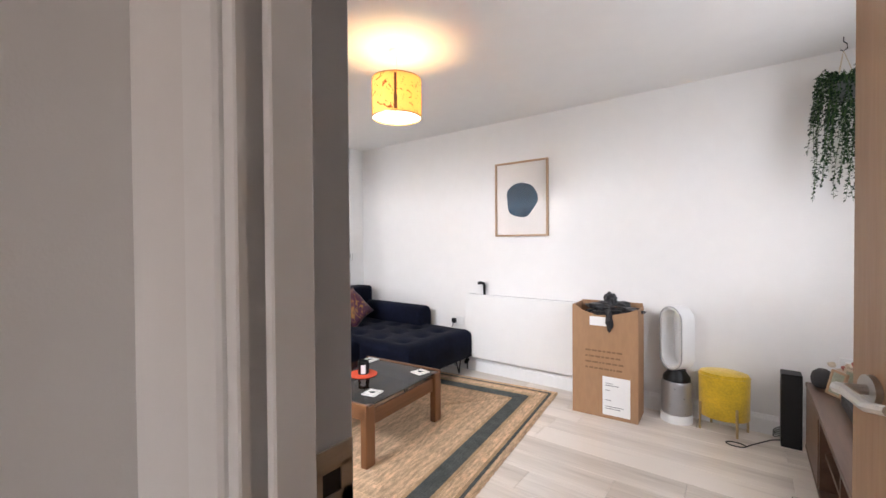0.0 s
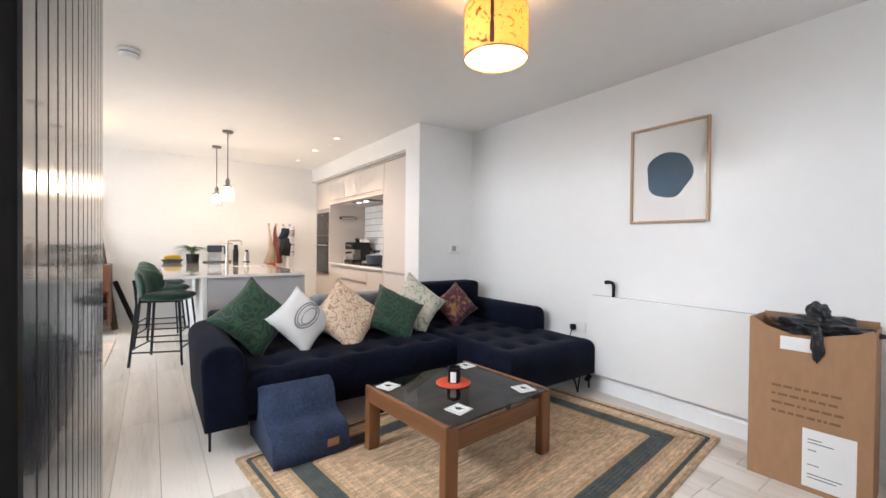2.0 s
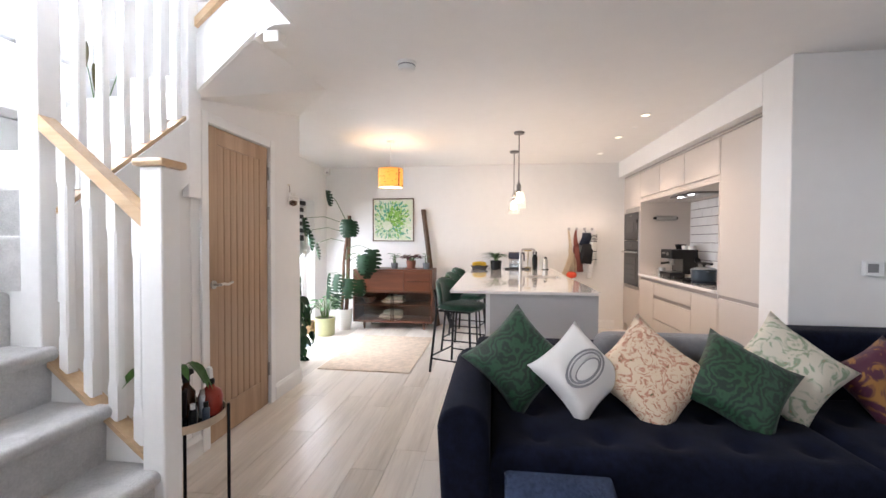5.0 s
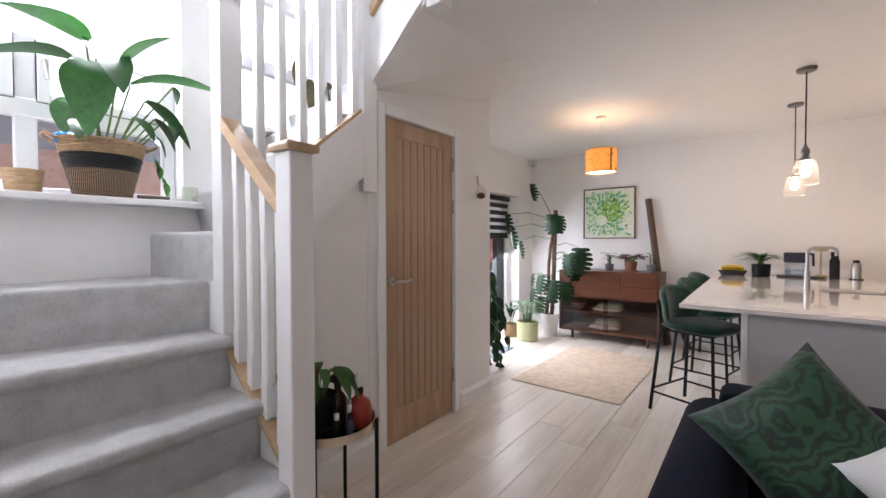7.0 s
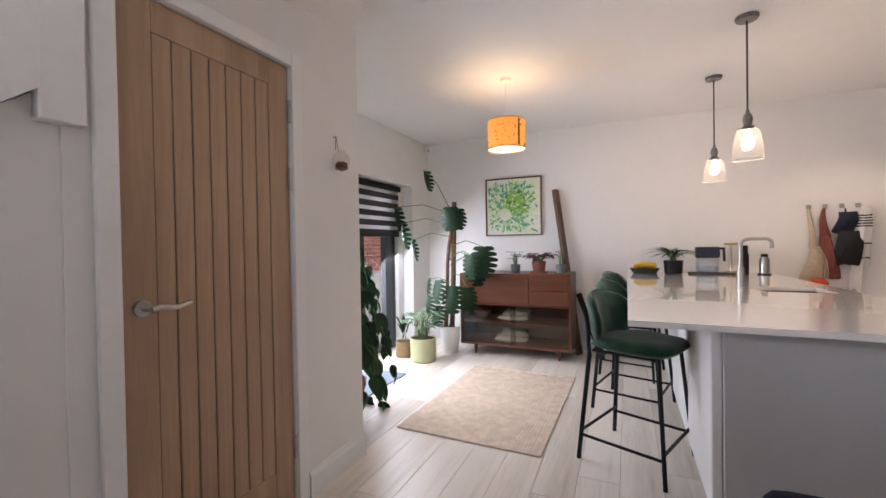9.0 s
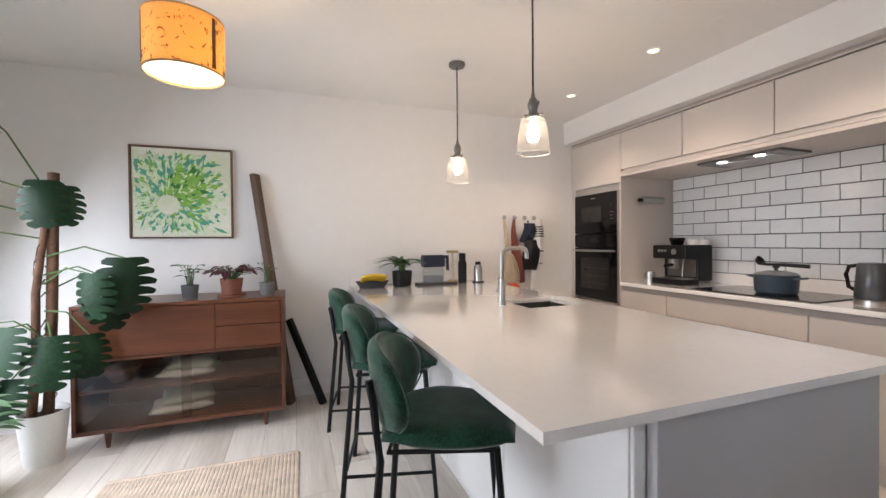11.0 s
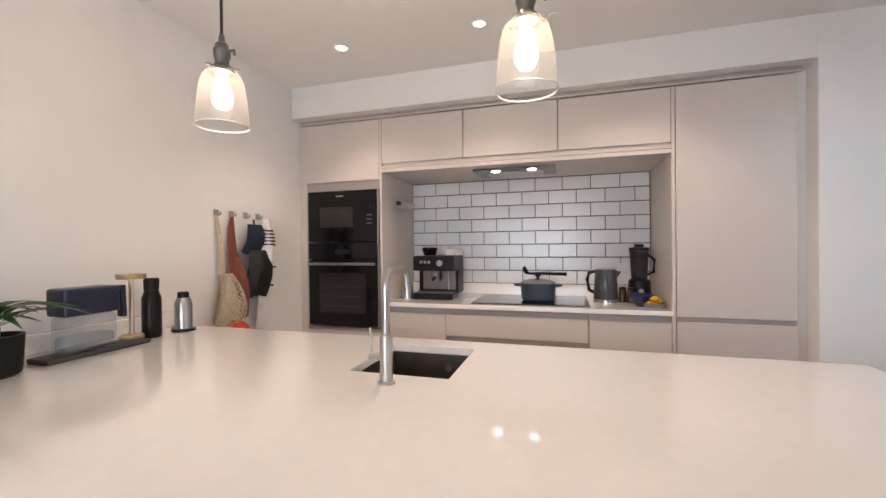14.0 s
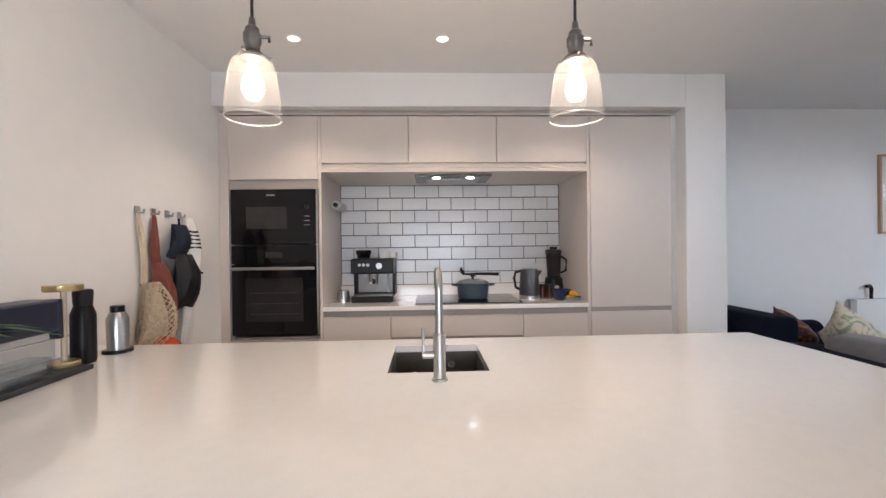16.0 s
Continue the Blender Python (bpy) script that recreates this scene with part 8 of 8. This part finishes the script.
# ---- window sill on the stairs ----
SZ = 1.4375
bk = thing("basket_plant", (-2.068, -1.31, SZ), "broad-leaved plant in a banded seagrass basket on the sill", "houseplant")
prof = []
rows = 26
for i in range(rows):
    t = i / (rows - 1)
    r = 0.106 + 0.060 * t
    prof += [(r, 0.262 * t + 0.0005), (r + 0.006, 0.262 * (t + 0.5 / rows))]
low = [p for p in prof if p[1] < 0.135]
band = [p for p in prof if 0.130 < p[1] < 0.20]
top = [p for p in prof if p[1] > 0.192]
part("basket", lathe([(0, 0.001)] + low, 44), "seagrass_dark", bk, "black and tan twill weave", smooth=70)
part("dark_band", lathe(band, 44), "black_cloth", bk, "black woven band", smooth=70)
part("basket", lathe(top + [(0.158, 0.262), (0.145, 0.235), (0, 0.225)], 44), "seagrass", bk, smooth=70)
for sx in (-1, 1):
    part("handle", tube([(sx * 0.165, -0.05, 0.25), (sx * 0.205, -0.04, 0.275), (sx * 0.205, 0.04, 0.275), (sx * 0.165, 0.05, 0.25)], 0.009, sides=7), "seagrass", bk)
rr = random.Random(61)
for k, (ex, ey, ez, ln, wd, hd, dip) in enumerate((
        (0.05, 0.06, 0.62, 0.40, 0.19, 75, 45), (0.12, 0.02, 0.62, 0.40, 0.19, 15, 5), (-0.10, 0.05, 0.56, 0.40, 0.16, 175, -28), (-0.05, 0.06, 0.60, 0.30, 0.14, 160, -65),
        (-0.16, 0.05, 0.50, 0.28, 0.12, 185, 25), (0.12, 0.0, 0.45, 0.17, 0.10, 60, 60), (-0.20, 0.04, 0.42, 0.17, 0.09, 180, 40), (-0.28, 0.02, 0.46, 0.15, 0.09, 200, 70),
        (-0.10, 0.09, 0.40, 0.16, 0.08, 120, 30), (0.10, 0.08, 0.34, 0.13, 0.07, 80, 30), (-0.18, 0.10, 0.33, 0.12, 0.06, 150, 50), (-0.30, 0.0, 0.62, 0.09, 0.06, 190, 60),
        (0.06, 0.03, 0.72, 0.34, 0.17, 30, -15), (0.02, 0.0, 0.74, 0.36, 0.17, 100, 30))):
    part("stalk", tube([(rr.uniform(-0.07, 0.07), rr.uniform(-0.05, 0.05), 0.22), (ex * 0.45, ey * 0.4, ez * 0.6), (ex, ey, ez)], 0.006, 0.004, 6), "stem", bk)
    part("leaf", leaf_bm(ln, wd, 0.35, 0.25, 8, None, pose(ex, ey, ez, 0, dip, hd)), "leaf_sun", bk)
for k in range(7):
    part("leaf", leaf_bm(0.07, 0.035, 0.4, 0.2, 4, None, pose(-0.19 - 0.01 * k, 0.03 + 0.012 * (k % 3), 0.24 - 0.028 * k, 0, 60, 150 + 35 * (k % 3))), "leaf_light", bk)
solid("blue_ball", crumple(0.055, 0.04, 0.035, 0.2, 0.05, 3), "blue_gloss", "glossy blue glass ornament in the basket", "ornament", (-1.945, -1.30, SZ + 0.262), smooth=60)
solid("small_basket", lathe([(0, 0.001), (0.055, 0.001), (0.06, 0.05), (0.066, 0.10), (0.062, 0.10), (0.05, 0.01), (0, 0.01)], 32), "seagrass", "small round seagrass basket on the sill", "basket", (-1.795, -1.27, SZ), smooth=60)
mg = thing("mug", (-2.40, -1.20, SZ), "pale green mug on the window sill", "mug")
part("body", lathe([(0, 0), (0.034, 0), (0.037, 0.08), (0.033, 0.08), (0.03, 0.006), (0, 0.006)], 24), "mug_green", mg, smooth=40)
part("handle", tube([(0, 0.036, 0.065), (0, 0.058, 0.055), (0, 0.058, 0.03), (0, 0.036, 0.02)], 0.005), "mug_green", mg, smooth=40)
br = thing("hand_brush", (-2.23, -1.15, SZ), "small dark wooden brush on the sill", "brush", rz=-8)
part("handle", tube([(-0.06, 0, 0.012), (0.0, 0, 0.013), (0.07, 0, 0.010)], 0.007, 0.011), "walnut", br, smooth=40)
ush = thing("landing_plant", (-3.26, -1.36, 1.955), "dark patterned leaf plant in a small basket on the upper sill", "houseplant")
part("basket", lathe([(0, 0), (0.045, 0), (0.052, 0.09), (0.046, 0.09), (0, 0.08)], 24), "seagrass", ush, smooth=50)
for ex, ey, ez, hd in ((0.03, 0.02, 0.42, 80), (-0.12, 0.03, 0.44, 100), (0.10, 0.0, 0.55, 40)):
    part("stalk", tube([(0, 0, 0.08), (ex * 0.5, ey, ez * 0.6), (ex, ey, ez)], 0.004, 0.003, 5), "stem", ush)
    part("leaf", leaf_bm(0.24, 0.08, 0.3, 0.2, 8, None, pose(ex, ey, ez, 0, 70, hd)), "leaf_bronze", ush)
structure("window_sill_upper", cube(-3.46, -2.62, YS - 0.10, -1.27, 1.925, 1.953, 0.006), "trim", "white window board", "sill")

# ---- outside ----
structure("ground", cube(-60, 60, -80, YS - T, -0.14, -0.10), "paving", "grey paving outside the garden doors", "ground")
gw = tagged(new("garden_wall"), "red brick garden wall outside the garden doors", "wall", kind="structure")
part("mortar", cube(-11.0, -3.2, -3.72, -3.60, -0.1, 1.90), "render_stone", gw)
bme = mesh_of("brick", cube(-0.105, 0.105, -0.02, 0.02, -0.0325, 0.0325, 0.004), "brick")
for r in range(16):
    for c in range(17):
        piece("brick", bme, gw, pose(-10.2 + c * 0.225 + (0.112 if r % 2 else 0), -3.585, 0.72 + r * 0.075))
fence = tagged(new("garden_fence"), "pale timber garden fence against the wall", "fence", kind="structure")
for k in range(12):
    part("board", cube(-8.25 + k * 0.30, -7.98 + k * 0.30, -3.30, -3.27, -0.1, 0.85 if k < 8 else 1.0, 0.003), "fence_wood", fence)
for z in (0.2, 0.65):
    part("rail", cube(-8.25, -4.6, -3.265, -3.23, z, z + 0.07), "fence_wood", fence)
nb2 = tagged(new("neighbour_house"), "pink-red brick house seen beyond the stair window", "house", kind="structure")
part("wall", cube(-5.0, 2.0, -9.3, -9.0, -0.1, 2.9), "brick_pale", nb2)
part("roof", prism([(-9.0, 2.9), (-11.5, 4.0), (-11.7, 3.9), (-9.2, 2.8)], "x", -5.2, 2.2), "roof_grey", nb2)
part("window", cube(-2.4, -1.5, -8.99, -8.97, 1.2, 2.3), "upvc", nb2)
structure("backdrop", cube(-90, 90, -62.2, -62.0, -5, 70), "overcast", "bright overcast sky", "sky")

# ---- wall tiles ----
splash = structure("tile_backing", cube(X1 + 0.001, X2 - 0.001, KB - 0.002, YN, 0.861, 1.762), "grout", "white metro tile splashback with dark grout", "splashback")
TW, THH, G = 0.2, 0.1, 0.0048
full = mesh_of("tile", cube(-TW / 2 + G / 2, TW / 2 - G / 2, -0.008, 0, -THH / 2 + G / 2, THH / 2 - G / 2, 0.002), "tile")
halves = {}
for r in range(8):
    z = 1.7595 - THH / 2 - r * 0.1014
    x = X1 + 0.004 + (0 if r % 2 == 0 else -TW / 2)
    while x < X2 - 0.01:
        a, b = max(x, X1 + 0.003), min(x + TW, X2 - 0.003)
        if b - a > 0.02:
            if b - a > TW - 1e-4:
                me = full
            else:
                key = round(b - a, 3)
                if key not in halves:
                    halves[key] = mesh_of("tile", cube(-(b - a) / 2 + G / 2, (b - a) / 2 - G / 2, -0.008, 0, -THH / 2 + G / 2, THH / 2 - G / 2, 0.002), "tile")
                me = halves[key]
            piece("tile", me, splash, pose((a + b) / 2, KB - 0.0025, z))
        x += TW

# ---- floor planks ----
PW, PLN = 0.192, 1.29
pm = {}
row = 0
y = YS - 0.28
rr = random.Random(77)
while y < YN + 0.05:
    x = XW - 0.1 - rr.random() * PLN
    while x < XE + 0.1:
        a, b = max(x, XW - 0.02), min(x + PLN, XE + 0.02)
        if b - a > 0.05:
            key = round(b - a, 2)
            if key not in pm:
                pm[key] = mesh_of("plank", cube(-key / 2 + 0.0008, key / 2 - 0.0008, -PW / 2 + 0.0008, PW / 2 - 0.0008, -0.006, 0.0, 0.0012), "plank")
            piece("plank", pm[key], floor, pose((a + b) / 2, y + PW / 2, 0))
        x += PLN
    y += PW
